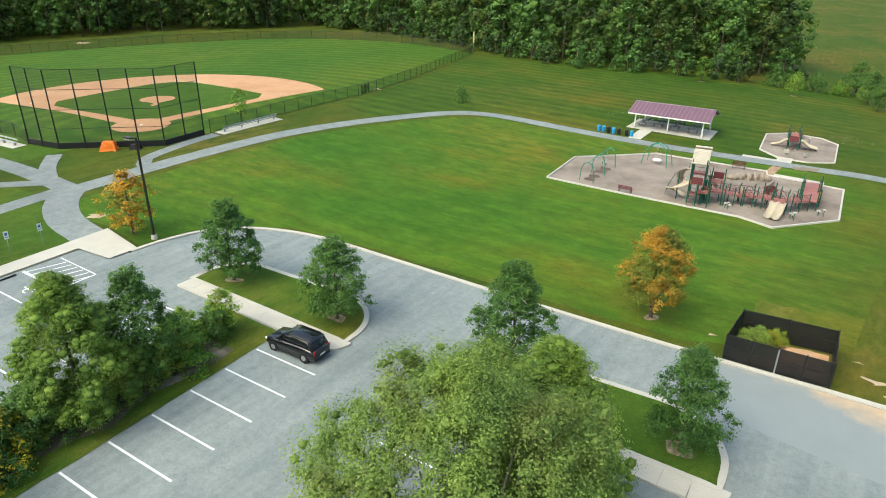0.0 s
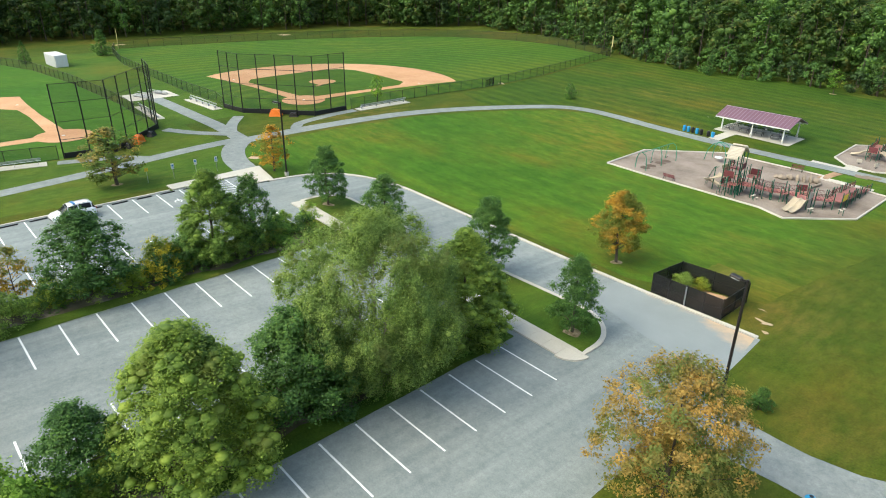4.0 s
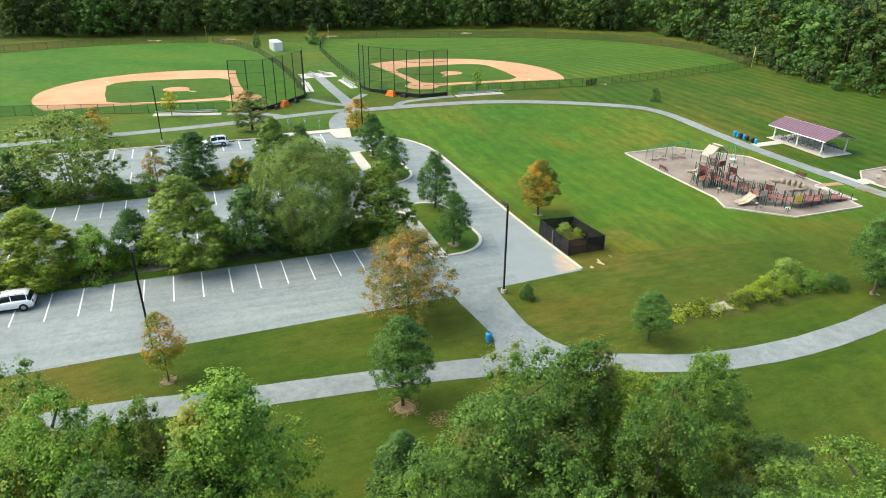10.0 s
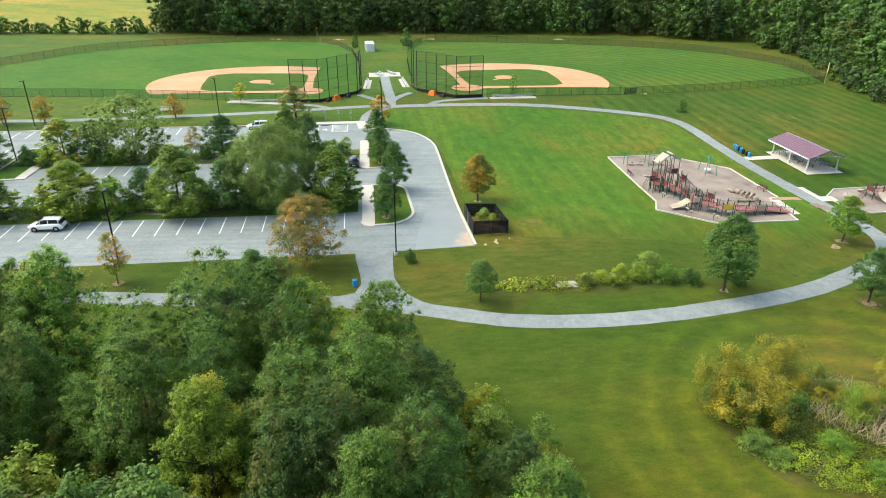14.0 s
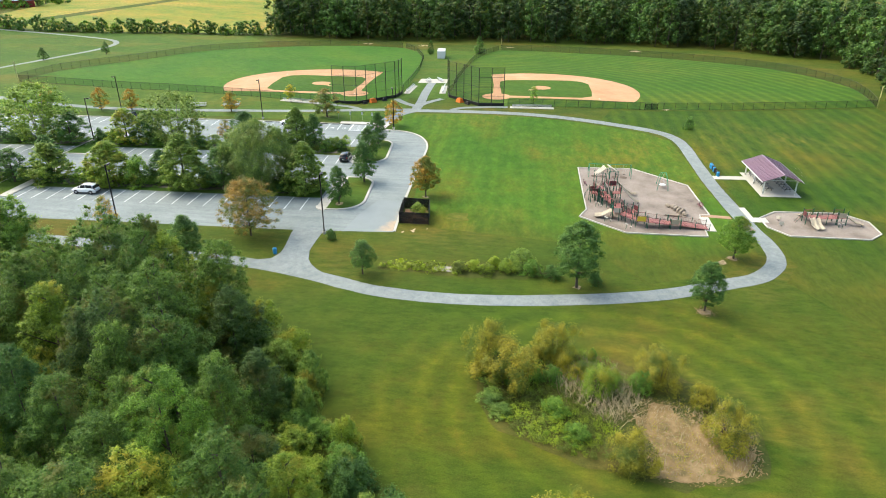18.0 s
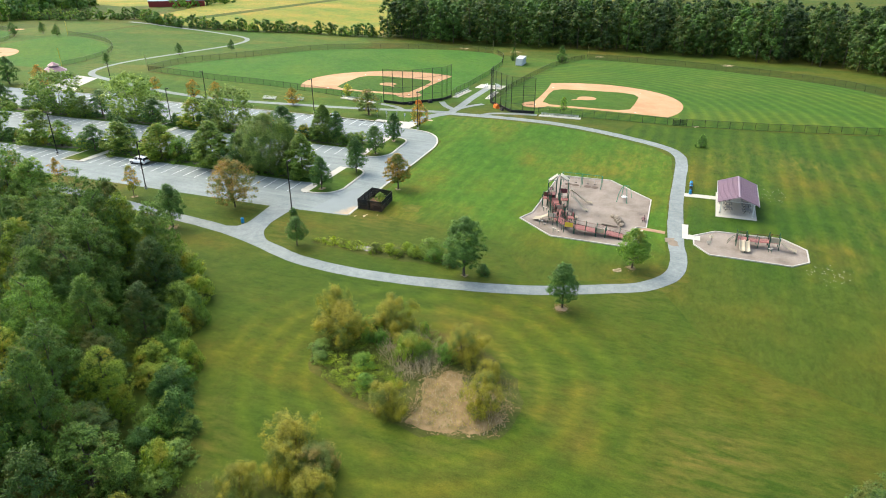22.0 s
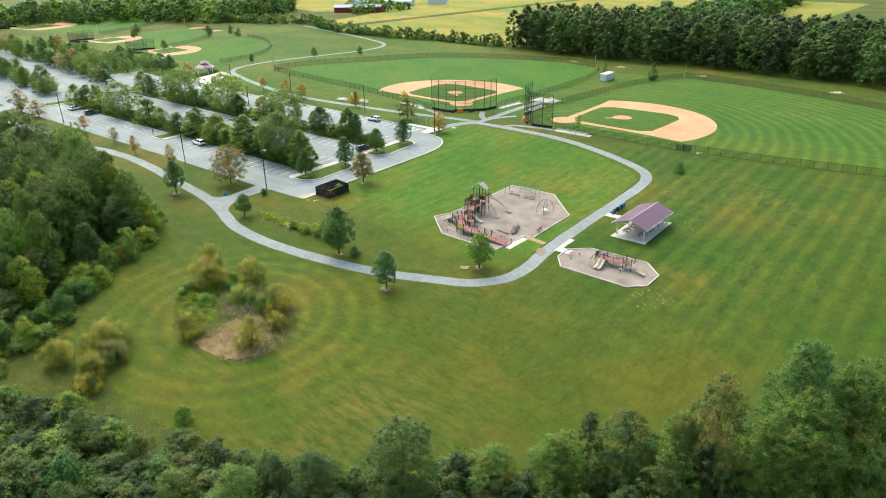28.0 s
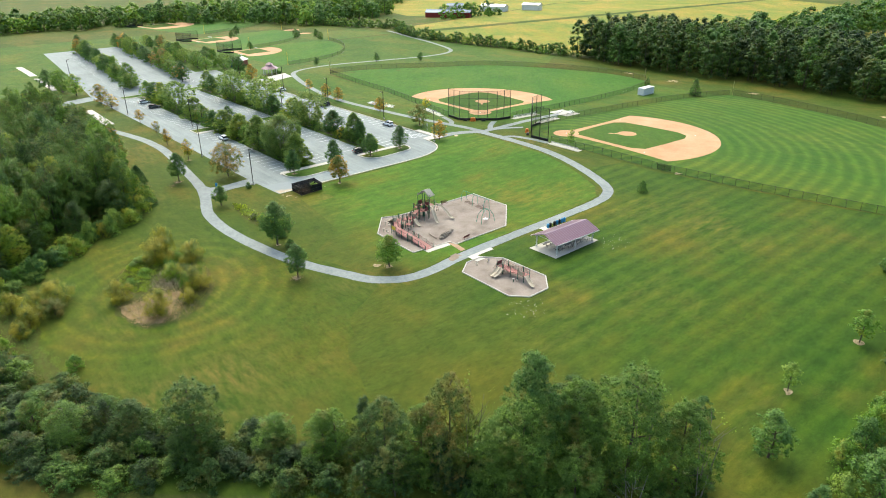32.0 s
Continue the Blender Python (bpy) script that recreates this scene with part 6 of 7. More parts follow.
def pods(x, y, turn, label):
    ob = thing("stepping_pods", on_land(x, y, turn, 0.05), label, "climber", "climbers of the playground")
    for k in range(3):
        part("stem", rod(fresh(), (k * 0.5, 0.18 * (-1) ** k, -0.1), (k * 0.5, 0.18 * (-1) ** k, 0.3 + 0.3 * k), 0.04, None, 6), GREEN_METAL, ob)
        part("pod", rod(fresh(), (k * 0.5, 0.18 * (-1) ** k, 0.3 + 0.3 * k), (k * 0.5, 0.18 * (-1) ** k, 0.37 + 0.3 * k), 0.2, 0.18, 10), PALE, ob)


# the tall double tower
deck(-15.2, 80.3, 8, (1.6, 1.6), 2.4, "tall green-posted play tower with a cream log roof", 3.0, "tilted", "xY", ("y", MAROON))
deck(-15.5, 82.6, 8, (1.6, 1.6), 3.0, "tall green-posted play tower with a cream log roof", 2.7, "leaning", "xy", ("X", MAROON))
deck(-13.2, 81.4, 8, (1.7, 1.7), 1.5, "low maroon landing beside the play tower", 2.0, "", "y")
chute(-16.3, 80.0, 180, 2.4, 2.6, "cream spiral slide on the tall play tower", True)
chute(-16.7, 83.4, 120, 3.0, 4.6, "long curved cream slide on the tall play tower", sway=0.7)
chute(-14.9, 84.4, 75, 2.4, 3.2, "cream slide behind the play tower")
climber(-15.2, 79.2, -90, 2.4, "curved maroon and green ladder on the tower")
climber(-17.6, 81.6, 190, 2.6, "tall arched climbing pole on the tower")
deck(-13.4, 83.2, 8, (1.5, 1.5), 2.2, "green-posted landing with maroon panels beside the tower", 1.9, "", "X", ("Y", MAROON))
deck(-14.2, 79.4, 8, (1.3, 1.3), 1.7, "green-posted landing with maroon panels beside the tower", 1.4, "", "Xy", ("x", MAROON))
deck(-15.3, 80.3, 8, (1.45, 1.45), 1.0, "lower storey of the play tower with maroon panels", 0.9, "", "", ("x", MAROON))
bridge((-14.4, 81.0, 1.9), (-13.8, 81.2, 1.5), 1.0, "short maroon stair on the play tower")
# chain of low platforms and ramps
bridge((-12.4, 81.6, 1.5), (-10.4, 82.8, 1.1), 1.2, "short maroon bridge with barred railings")
deck(-9.7, 83.2, 20, (1.6, 1.6), 1.1, "low green-posted platform with maroon railings", 1.7, "", "yY", ("x", CREAM))
bridge((-8.9, 83.2, 1.1), (-6.9, 83.0, 1.2), 1.3, "arched maroon bridge with barred railings", 0.25, FADED)
deck(-6.2, 82.6, 0, (1.6, 1.6), 1.3, "green-posted platform above the double slide", 1.8, "", "Y", ("X", PALE))
chute(-6.2, 81.8, -95, 1.3, 2.6, "double cream slide with rounded lips", lanes=2)
pods(-4.6, 81.4, -80, "pale stepping pods on short green stems")
bridge((-5.6, 83.4, 1.3), (-4.0, 85.4, 1.1), 1.3, "maroon ramp with barred railings", 0.0, FADED)
deck(-3.4, 86.2, 0, (1.8, 1.8), 1.1, "green-posted platform with a yellow play panel", 1.7, "", "xX", ("X", YELLOW))
bridge((-3.4, 87.2, 1.1), (-3.7, 91.0, 0.7), 1.5, "long maroon ramp with barred railings")
deck(-3.7, 91.8, 0, (1.7, 1.7), 0.7, "low platform with cream rails beside the ramp", 1.5, "", "x", ("X", CREAM))
bridge((-3.7, 92.7, 0.7), (-3.9, 97.4, 0.1), 1.5, "long maroon ramp down to the concrete walk")
deck(-7.4, 85.4, 30, (1.4, 1.4), 1.0, "small green-posted platform with maroon panels", 1.8, "", "xy", ("Y", MAROON))
chute(-9.8, 84.1, 85, 1.1, 2.2, "short cream slide on a low platform")
pods(-11.4, 80.6, -90, "pale stepping pods on short green stems")
pods(-2.2, 84.4, -60, "pale stepping pods on short green stems")


def swing_set():
    ob = thing("swing_set", on_land(-28.8, 79.8, 0, 0.05), "green-framed swing set with arched legs and belt seats", "swing set")
    for y in (0, 4.2, 8.4):
        part("leg_arch", tube(fresh(), [(-0.95, y, -0.1), (-0.85, y, 1.5), (-0.6, y, 2.3), (0, y, 2.6), (0.6, y, 2.3), (0.85, y, 1.5), (0.95, y, -0.1)], 0.055, 8), TEAL_METAL, ob)
    part("top_beam", rod(fresh(), (0, -0.1, 2.6), (0, 8.5, 2.6), 0.06, None, 8), TEAL_METAL, ob)
    for y in (1.3, 2.9, 5.5, 7.1):
        s = part("swing_seat", tube(fresh(), [(0, y - 0.25, 0.62), (0, y - 0.12, 0.53), (0, y + 0.12, 0.53), (0, y + 0.25, 0.62)], 0.05, 6), BLACK_METAL, ob)
        for q in (-0.25, 0.25):
            part("chain", rod(fresh(), (0, y + q, 0.62), (0, y + q, 2.56), 0.012, None, 4), GALV, s)
        patch("scuffed_hollow", uneven(arc(-28.8, 79.8 + y, 0.8, 0, 330, 10), 0.15, 1.5, 0.5), 0.062, DARK_MULCH, paths, 2.0)


swing_set()
ob = thing("disc_swing", on_land(-23.6, 93.6, -8, 0.05), "arched teal frame with a round hanging swing", "swing")
for s in (-0.8, 0.8):
    part("frame_arch", tube(fresh(), [(-1.9, s * 1.3, -0.1), (-1.6, s, 1.8), (-0.9, s * 0.6, 2.8), (0, s * 0.35, 3.1), (0.9, s * 0.6, 2.8), (1.6, s, 1.8), (1.9, s * 1.3, -0.1)], 0.06, 8), TEAL_METAL, ob)
part("cross_bar", rod(fresh(), (0, -0.4, 3.1), (0, 0.4, 3.1), 0.05, None, 8), TEAL_METAL, ob)
disc = part("disc_seat", rod(fresh(), (0, 0, 0.6), (0, 0, 0.72), 0.62, 0.58, 16), WHITE, ob)
for k in range(3):
    a = 2 * math.pi * k / 3
    part("chain", rod(fresh(), (0.5 * math.cos(a), 0.5 * math.sin(a), 0.7), (0, 0, 3.05), 0.012, None, 4), GALV, disc)


def park_bench(x, y, turn, mat, label):
    ob = thing("park_bench", on_land(x, y, turn, 0.06), label, "bench", "benches of the playground")
    for k in range(3):
        part("seat_slat", box(fresh(), (1.8, 0.12, 0.04), (0, -0.15 + 0.15 * k, 0.45), bevel=0.008), mat, ob)
        part("back_slat", box(fresh(), (1.8, 0.035, 0.11), (0, 0.27 + 0.04 * k, 0.6 + 0.15 * k), (12, 0, 0), 0.008), mat, ob)
    for s in (-0.75, 0.75):
        part("leg", box(fresh(), (0.06, 0.5, 0.06), (s, 0.05, 0.41)), BLACK_METAL, ob)
        part("leg", box(fresh(), (0.06, 0.06, 0.9), (s, 0.27, 0.45), (10, 0, 0)), BLACK_METAL, ob)
        part("leg", box(fresh(), (0.06, 0.06, 0.45), (s, -0.18, 0.2)), BLACK_METAL, ob)


park_bench(-23.2, 78.7, 180, MAROON, "maroon slatted bench at the playground's edge")
park_bench(-13.4, 98.3, 8, MAROON, "maroon slatted bench near the concrete walk")
# low climbing rocks: a pierced arch, boulders and a log to balance on
ob = thing("climbing_rocks", on_land(-9.9, 94.6, 206, 0.05), "low tan climbing rocks with a pierced arch and a log", "climber")
for k in range(3):
    part("arch", tube(fresh(), [(k * 0.85, -0.5, -0.1), (k * 0.85, -0.46, 0.5), (k * 0.85, 0, 0.92 - 0.1 * k), (k * 0.85, 0.46, 0.5), (k * 0.85, 0.5, -0.1)], 0.24, 8), ROCK, ob)
for x, y, r in ((-0.75, 0.1, 0.52), (2.7, -0.2, 0.6), (3.7, 0.25, 0.5), (4.4, -0.1, 0.36)):
    bm = fresh()
    bmesh.ops.create_icosphere(bm, subdivisions=2, radius=r, matrix=pose(x, y, r * 0.55, 0, 0, x * 40) @ Matrix.Diagonal((1.2, 0.9, 0.8, 1)))
    for v in bm.verts:
        v.co *= 1 + 0.05 * math.sin(7 * v.co.x + 5 * v.co.y + 9 * v.co.z)
    part("boulder", bm, ROCK, ob)
part("log", rod(fresh(), (-1.26, 1.06, 0.2), (0.37, 3.49, 0.2), 0.2, 0.17, 10), ROCK, ob)

# the small playground
deck(-8.4, 115.2, 0, (1.6, 1.6), 1.2, "green-posted platform with maroon panels", 1.7, "", "x", ("y", MAROON))
deck(-9.0, 120.4, 0, (1.6, 1.6), 1.2, "green-posted platform with a cream panel", 1.8, "", "x", ("X", CREAM))
bridge((-8.5, 116.0, 1.2), (-8.9, 119.6, 1.2), 1.2, "maroon bridge between two small platforms", -0.12)
chute(-7.6, 115.6, 5, 1.2, 2.3, "double cream slide on the small playground", lanes=2)
chute(-8.7, 121.2, 75, 1.2, 2.6, "cream slide at the end of the small playground")
chute(-9.2, 115.2, 190, 1.2, 2.2, "short cream slide on the small playground")
climber(-8.4, 114.4, -90, 1.2, "low curved ladder on the small playground")
pods(-7.6, 119.8, 0, "pale stepping pods on short green stems")
for x, y, turn in ((-8.8, 110.4, 30), (-6.2, 110.0, 70)):
    ob = thing("spring_rider", on_land(x, y, turn, 0.05), "small cream spring rider on a coil", "spring rider", "spring riders")
    coil = [(0.1 * math.cos(k * 0.9), 0.1 * math.sin(k * 0.9), 0.02 * k) for k in range(22)]
    part("spring", tube(fresh(), coil, 0.025, 5), BLACK_METAL, ob)
    part("seat", box(fresh(), (0.8, 0.26, 0.14), (0, 0, 0.5), bevel=0.05), CREAM, ob)
    part("side_board", box(fresh(), (0.7, 0.04, 0.5), (0, 0.15, 0.55), bevel=0.015), PALE, ob)
    part("side_board", box(fresh(), (0.7, 0.04, 0.5), (0, -0.15, 0.55), bevel=0.015), PALE, ob)
    part("handle", rod(fresh(), (0.25, -0.25, 0.85), (0.25, 0.25, 0.85), 0.02, None, 6), GREEN_METAL, ob)

# ---- picnic shelter ----
ROOF = plain("maroon_standing_seam", (0.175, 0.095, 0.125), 0.4, 0.2, 0.12, 0.8, 12.0)
SEAM = plain("pale_roof_seam", (0.3, 0.22, 0.26), 0.45, 0.2, 0.1, 2.0, 12.0)
SLAB = [(-20.2, 111.1), (-20.4, 118.4), (-34.0, 118.4), (-34.0, 111.1)]
tagged(patch("shelter_slab", SLAB, 0.1, CONCRETE, None, 4.0), "pale concrete slab of the picnic shelter", "slab", kind="structure")
sz = max(land(*p) for p in SLAB) + 0.1
sh = thing("picnic_shelter", pose(-27.2, 114.75, sz, 0, 0, -0.5), "open picnic shelter with maroon standing-seam gable roof", "shelter")
SX, SY, EAVE, RIDGE = 6.5, 3.5, 2.5, 3.7
for x in (-5.6, 0, 5.6):
    for s in (-1, 1):
        post = part("post", box(fresh(), (0.2, 0.2, 2.7), (x, s * 2.9, 1.1), bevel=0.02), WHITE, sh)
        part("post_foot", box(fresh(), (0.36, 0.36, 0.3), (x, s * 2.9, 0.12), bevel=0.02), CONCRETE, post)
    tr = part("truss", rod(fresh(), (x, -3.2, EAVE), (x, 3.2, EAVE), 0.07, None, 6), WHITE, sh)
    for s in (-1, 1):
        part("rafter", rod(fresh(), (x, s * 3.3, EAVE + 0.05), (x, 0, RIDGE - 0.08), 0.07, None, 6), WHITE, tr)
for s in (-1, 1):
    part("beam", box(fresh(), (12.4, 0.16, 0.24), (0, s * 2.9, EAVE - 0.05), bevel=0.01), WHITE, sh)
    n = 20
    slope = math.degrees(math.atan2(RIDGE - EAVE + 0.2, SY + 0.2))
    length = math.hypot(RIDGE - EAVE + 0.2, SY + 0.2)
    roof = part("roof", box(fresh(), (2 * SX + 0.4, length, 0.07), (0, s * (SY + 0.2) / 2, (RIDGE + EAVE) / 2 + 0.03), (-s * slope, 0, 0)), ROOF, sh)
    for i in range(n + 1):
        part("seam", box(fresh(), (0.05, length, 0.07), (-SX - 0.2 + (2 * SX + 0.4) * i / n, s * (SY + 0.2) / 2, (RIDGE + EAVE) / 2 + 0.09), (-s * slope, 0, 0)), SEAM, roof)
    part("fascia", box(fresh(), (2 * SX + 0.4, 0.05, 0.2), (0, s * (SY + 0.22), EAVE - 0.1)), WHITE, sh)
part("ridge_cap", box(fresh(), (2 * SX + 0.5, 0.3, 0.06), (0, 0, RIDGE + 0.18), bevel=0.015), SEAM, sh)
GREYWOOD = plain("grey_recycled_board", (0.24, 0.24, 0.24), 0.7, 0, 0.15, 2.0, 20.0)


def picnic_table(x, y, turn):
    ob = thing("picnic_table", pose(x, y, sz, 0, 0, turn), "grey picnic table with attached benches under the shelter", "table", "picnic tables under the shelter")
    for k in range(4):
        part("top_board", box(fresh(), (1.9, 0.17, 0.04), (0, -0.27 + 0.18 * k, 0.75), bevel=0.008), GREYWOOD, ob)
    for s in (-1, 1):
        part("bench_board", box(fresh(), (1.9, 0.26, 0.04), (0, s * 0.72, 0.45), bevel=0.008), GREYWOOD, ob)
        part("cross_bar", box(fresh(), (0.06, 1.6, 0.06), (s * 0.65, 0, 0.4)), BLACK_METAL, ob)
        for q in (-1, 1):
            part("leg", box(fresh(), (0.06, 0.06, 0.84), (s * 0.65, q * 0.38, 0.36), (q * 25, 0, 0)), BLACK_METAL, ob)


for x in (-32.0, -29.2, -26.4, -23.4):
    for y in (113.2, 116.6):
        picnic_table(x, y, 90 if x < -31 else 4)

# ---- bins ----
def bin_of(x, y, mat, label, group):
    ob = thing("litter_bin", on_land(x, y, 0, 0.02), label, "litter bin", group)
    bm = rod(fresh(), (0, 0, 0), (0, 0, 0.85), 0.27, 0.31, 14)
    part("drum", bm, mat, ob)
    for h in (0.28, 0.56):
        part("band", rod(fresh(), (0, 0, h), (0, 0, h + 0.04), 0.315, 0.315, 14), mat, ob)
    lid = part("lid", rod(fresh(), (0, 0, 0.85), (0, 0, 1.02), 0.33, 0.16, 14), mat, ob)
    part("lid_opening", rod(fresh(), (0, 0, 1.02), (0, 0, 1.03), 0.12, 0.12, 10), BLACK_METAL, lid)


BRIGHT_BLUE = plain("bright_blue_plastic", (0.024, 0.224, 0.44), 0.45, 0, 0.12)
for i, mat in enumerate((BRIGHT_BLUE, BRIGHT_BLUE, BLACK_METAL, BRIGHT_BLUE, BLACK_METAL, BLACK_METAL, BRIGHT_BLUE)):
    bin_of(-37.0 + i * 0.85 + (0.5 if i > 4 else 0), 106.1, mat, "blue litter bin beside the path" if mat is BRIGHT_BLUE else "black litter bin beside the path", "bins beside the shelter walk")
bin_of(16.0, 29.4, BRIGHT_BLUE, "bright blue litter bin at the path's corner", "bins on the lawn")

# ---- screened enclosure beside the drive ----
en = thing("garden_enclosure", Matrix(), "black screened fence enclosure round a weedy soil heap", "enclosure")
EC = [(-4.9, 45.6), (-1.5, 45.7), (1.9, 45.9), (1.8, 50.9), (-4.6, 50.2)]
for i, (a, b) in enumerate(zip(EC, EC[1:] + EC[:1])):
    za, zb = land(*a), land(*b)
    n = 2
    for k in range(n):
        p = [a[j] + (b[j] - a[j]) * k / n for j in (0, 1)]
        q = [a[j] + (b[j] - a[j]) * (k + 1) / n for j in (0, 1)]
        m = [(p[j] + q[j]) / 2 for j in (0, 1)]
        part("screen_panel", box(fresh(), (math.dist(p, q) - 0.08, 0.03, 1.95), (*m, land(*m) + 1.05), (0, 0, math.degrees(math.atan2(q[1] - p[1], q[0] - p[0])))), SCREEN, en)
        part("post", rod(fresh(), (*p, land(*p) - 0.2), (*p, land(*p) + 2.15), 0.05, None, 8), BLACK_METAL, en)
        for h in (0.1, 1.1, 2.05):
            part("rail", rod(fresh(), (*p, land(*p) + h), (*q, land(*q) + h), 0.03, None, 6), BLACK_METAL, en)
part("gate_post", box(fresh(), (0.1, 0.1, 2.0), (-1.5, 45.6, land(-1.5, 45.6) + 1.0)), GALV, en)
tagged(patch("soil_bed", uneven([(-4.6, 45.9), (1.7, 46.2), (1.6, 50.6), (-4.4, 49.9)], 0.1), 0.03, CLAY, None, 1.5), "bare reddish soil inside the enclosure", "soil", kind="structure")
bm = fresh()
bmesh.ops.create_icosphere(bm, subdivisions=3, radius=1.0)
for v in bm.verts:
    v.co = Vector((v.co.x * 1.6, v.co.y * 1.3, max(-0.05, v.co.z * 0.75))) * (1 + 0.2 * noise.noise(v.co * 1.7))
tagged(part("soil_heap", bm, CLAY), "low heap of reddish soil with weeds", "soil heap").matrix_basis = on_land(0.0, 48.6, 20)
tree("shrub", "grey", -3.2, 48.2, 1.8, 2.9, "straggling green weeds inside the enclosure", "shrub")
tree("shrub", "fresh", -2.0, 49.4, 1.5, 2.2, "straggling green weeds inside the enclosure", "shrub")

# ---- cars ----
TYRE = plain("tyre_rubber", (0.012, 0.012, 0.0128), 0.8, 0, 0.2)
RIM = plain("alloy_rim", (0.4, 0.4, 0.416), 0.3, 0.8, 0.1)
GLASS = plain("tinted_car_glass", (0.0096, 0.0112, 0.0128), 0.08, 0, 0.05)
REDLENS = plain("red_lens", (0.32, 0.008, 0.008), 0.25, 0, 0.05)
CLEARLENS = plain("clear_lens", (0.6, 0.608, 0.624), 0.15, 0, 0.05)


def car_paint(name, colour):
    m, nt, b = start_material(name, 0.25, 0.1)
    b.inputs["Base Color"].default_value = (*colour, 1)
    b.inputs["Coat Weight"].default_value = 0.8
    b.inputs["Coat Roughness"].default_value = 0.06
    return m


def loft(rings):
    bm = fresh()
    vs = [[bm.verts.new(p) for p in r] for r in rings]
    for a, b in zip(vs, vs[1:]):
        for k in range(len(a)):
            bm.faces.new((a[k], a[(k + 1) % len(a)], b[(k + 1) % len(b)], b[k]))
    bm.faces.new(vs[0][::-1])
    bm.faces.new(vs[-1])
    bmesh.ops.recalc_face_normals(bm, faces=bm.faces)
    for f in bm.faces:
        f.smooth = True
    return bm


def car(x, y, turn, paint, label, suv=True, group="parked cars", bar=False):
    """A parked car, nose along +x: rounded body, glasshouse, wheels, lamps, mirrors."""
    ob = thing("car", on_land(x, y, turn + 1.5, 0.02), label, "car", group)
    h = 1.08 if suv else 0.9
    L, W = 4.7, 1.88
    top = 1.72 if suv else 1.46
    rings = []
    for px, zb, zt, w in ((-2.35, 0.45, 0.75 * h, 0.72), (-2.28, 0.32, 0.98 * h, 0.86), (-1.9, 0.26, 1.06 * h, 0.93), (-0.8, 0.24, 1.06 * h, 0.94), (0.7, 0.24, 1.02 * h, 0.94), (1.3, 0.25, 0.99 * h, 0.92), (2.0, 0.28, 0.88 * h, 0.88), (2.28, 0.36, 0.74 * h, 0.78), (2.36, 0.45, 0.62 * h, 0.66)):
        rings.append([(px, -w * 0.9, zb), (px, -w, zb + 0.2), (px, -w, zt - 0.18), (px, -w * 0.86, zt), (px, w * 0.86, zt), (px, w, zt - 0.18), (px, w, zb + 0.2), (px, w * 0.9, zb)])
    part("body", loft(rings), paint, ob)
    rear = -2.2 if suv else -1.75
    cab = []
    for px, z, w in ((rear, 1.0 * h, 0.8), (rear + 0.28, top - 0.12, 0.72), (rear + 0.6, top - 0.02, 0.7), (-0.2, top, 0.69), (0.35, top - 0.06, 0.68), (1.25, 0.98 * h, 0.78)):
        cab.append([(px, -0.84, 0.95 * h), (px, -w, z), (px, w, z), (px, 0.84, 0.95 * h)])
    part("glasshouse", loft(cab), GLASS, ob)
    roof = []
    for px, z, w in ((rear + 0.2, top - 0.1, 0.74), (rear + 0.6, top + 0.015, 0.73), (-0.2, top + 0.03, 0.72), (0.42, top - 0.04, 0.69)):
        roof.append([(px, -w, z - 0.05), (px, -w * 0.94, z + 0.01), (px, w * 0.94, z + 0.01), (px, w, z - 0.05)])
    part("roof", loft(roof), paint, ob)
    for px in (rear + 0.3, -0.55, 0.55):
        for s in (-1, 1):
            part("pillar", box(fresh(), (0.09, 0.03, 0.6), (px + 0.05, s * 0.775, 1.0 * h + 0.27), (s * 11, -12 if px > 0.5 else 4, 0)), paint, ob)
    for px in (-1.42, 1.42):
        for s in (-1, 1):
            wheel = part("wheel", rod(fresh(), (px, s * 0.7, 0.38), (px, s * 0.955, 0.38), 0.4, None, 18), TYRE, ob)
            part("rim", rod(fresh(), (px, s * 0.9, 0.38), (px, s * 0.965, 0.38), 0.23, 0.2, 12), RIM, wheel)
    for s in (-1, 1):
        part("headlight", box(fresh(), (0.2, 0.36, 0.14), (2.2, s * 0.62, 0.68 * h), (0, 0, -s * 18), 0.03), CLEARLENS, ob)
        part("tail_light", box(fresh(), (0.1, 0.26, 0.3), (-2.27, s * 0.7, 0.86 * h), (0, 0, s * 14), 0.03), REDLENS, ob)
        part("mirror", box(fresh(), (0.12, 0.2, 0.13), (0.75, s * 1.0, 1.05 * h), bevel=0.03), paint, ob)
        part("sill", box(fresh(), (2.3, 0.05, 0.16), (0, s * 0.925, 0.3), bevel=0.02), BLACK_METAL, ob)
        part("roof_rail", box(fresh(), (1.9, 0.04, 0.04), (-0.75, s * 0.66, top + 0.05), bevel=0.01), BLACK_METAL, ob)
    part("number_plate", box(fresh(), (0.02, 0.5, 0.12), (-2.36, 0, 0.62)), WHITE, ob)
    part("bumper", box(fresh(), (0.12, 1.5, 0.2), (-2.33, 0, 0.42), bevel=0.04), BLACK_METAL, ob)
    if bar:
        part("roof_bar", box(fresh(), (0.28, 1.1, 0.1), (-0.2, 0, top + 0.09), bevel=0.03), BLUE, ob)
        for s in (-1, 1):
            part("side_stripe", box(fresh(), (2.6, 0.012, 0.16), (-0.2, s * 0.945, 0.72)), BLUE, ob)


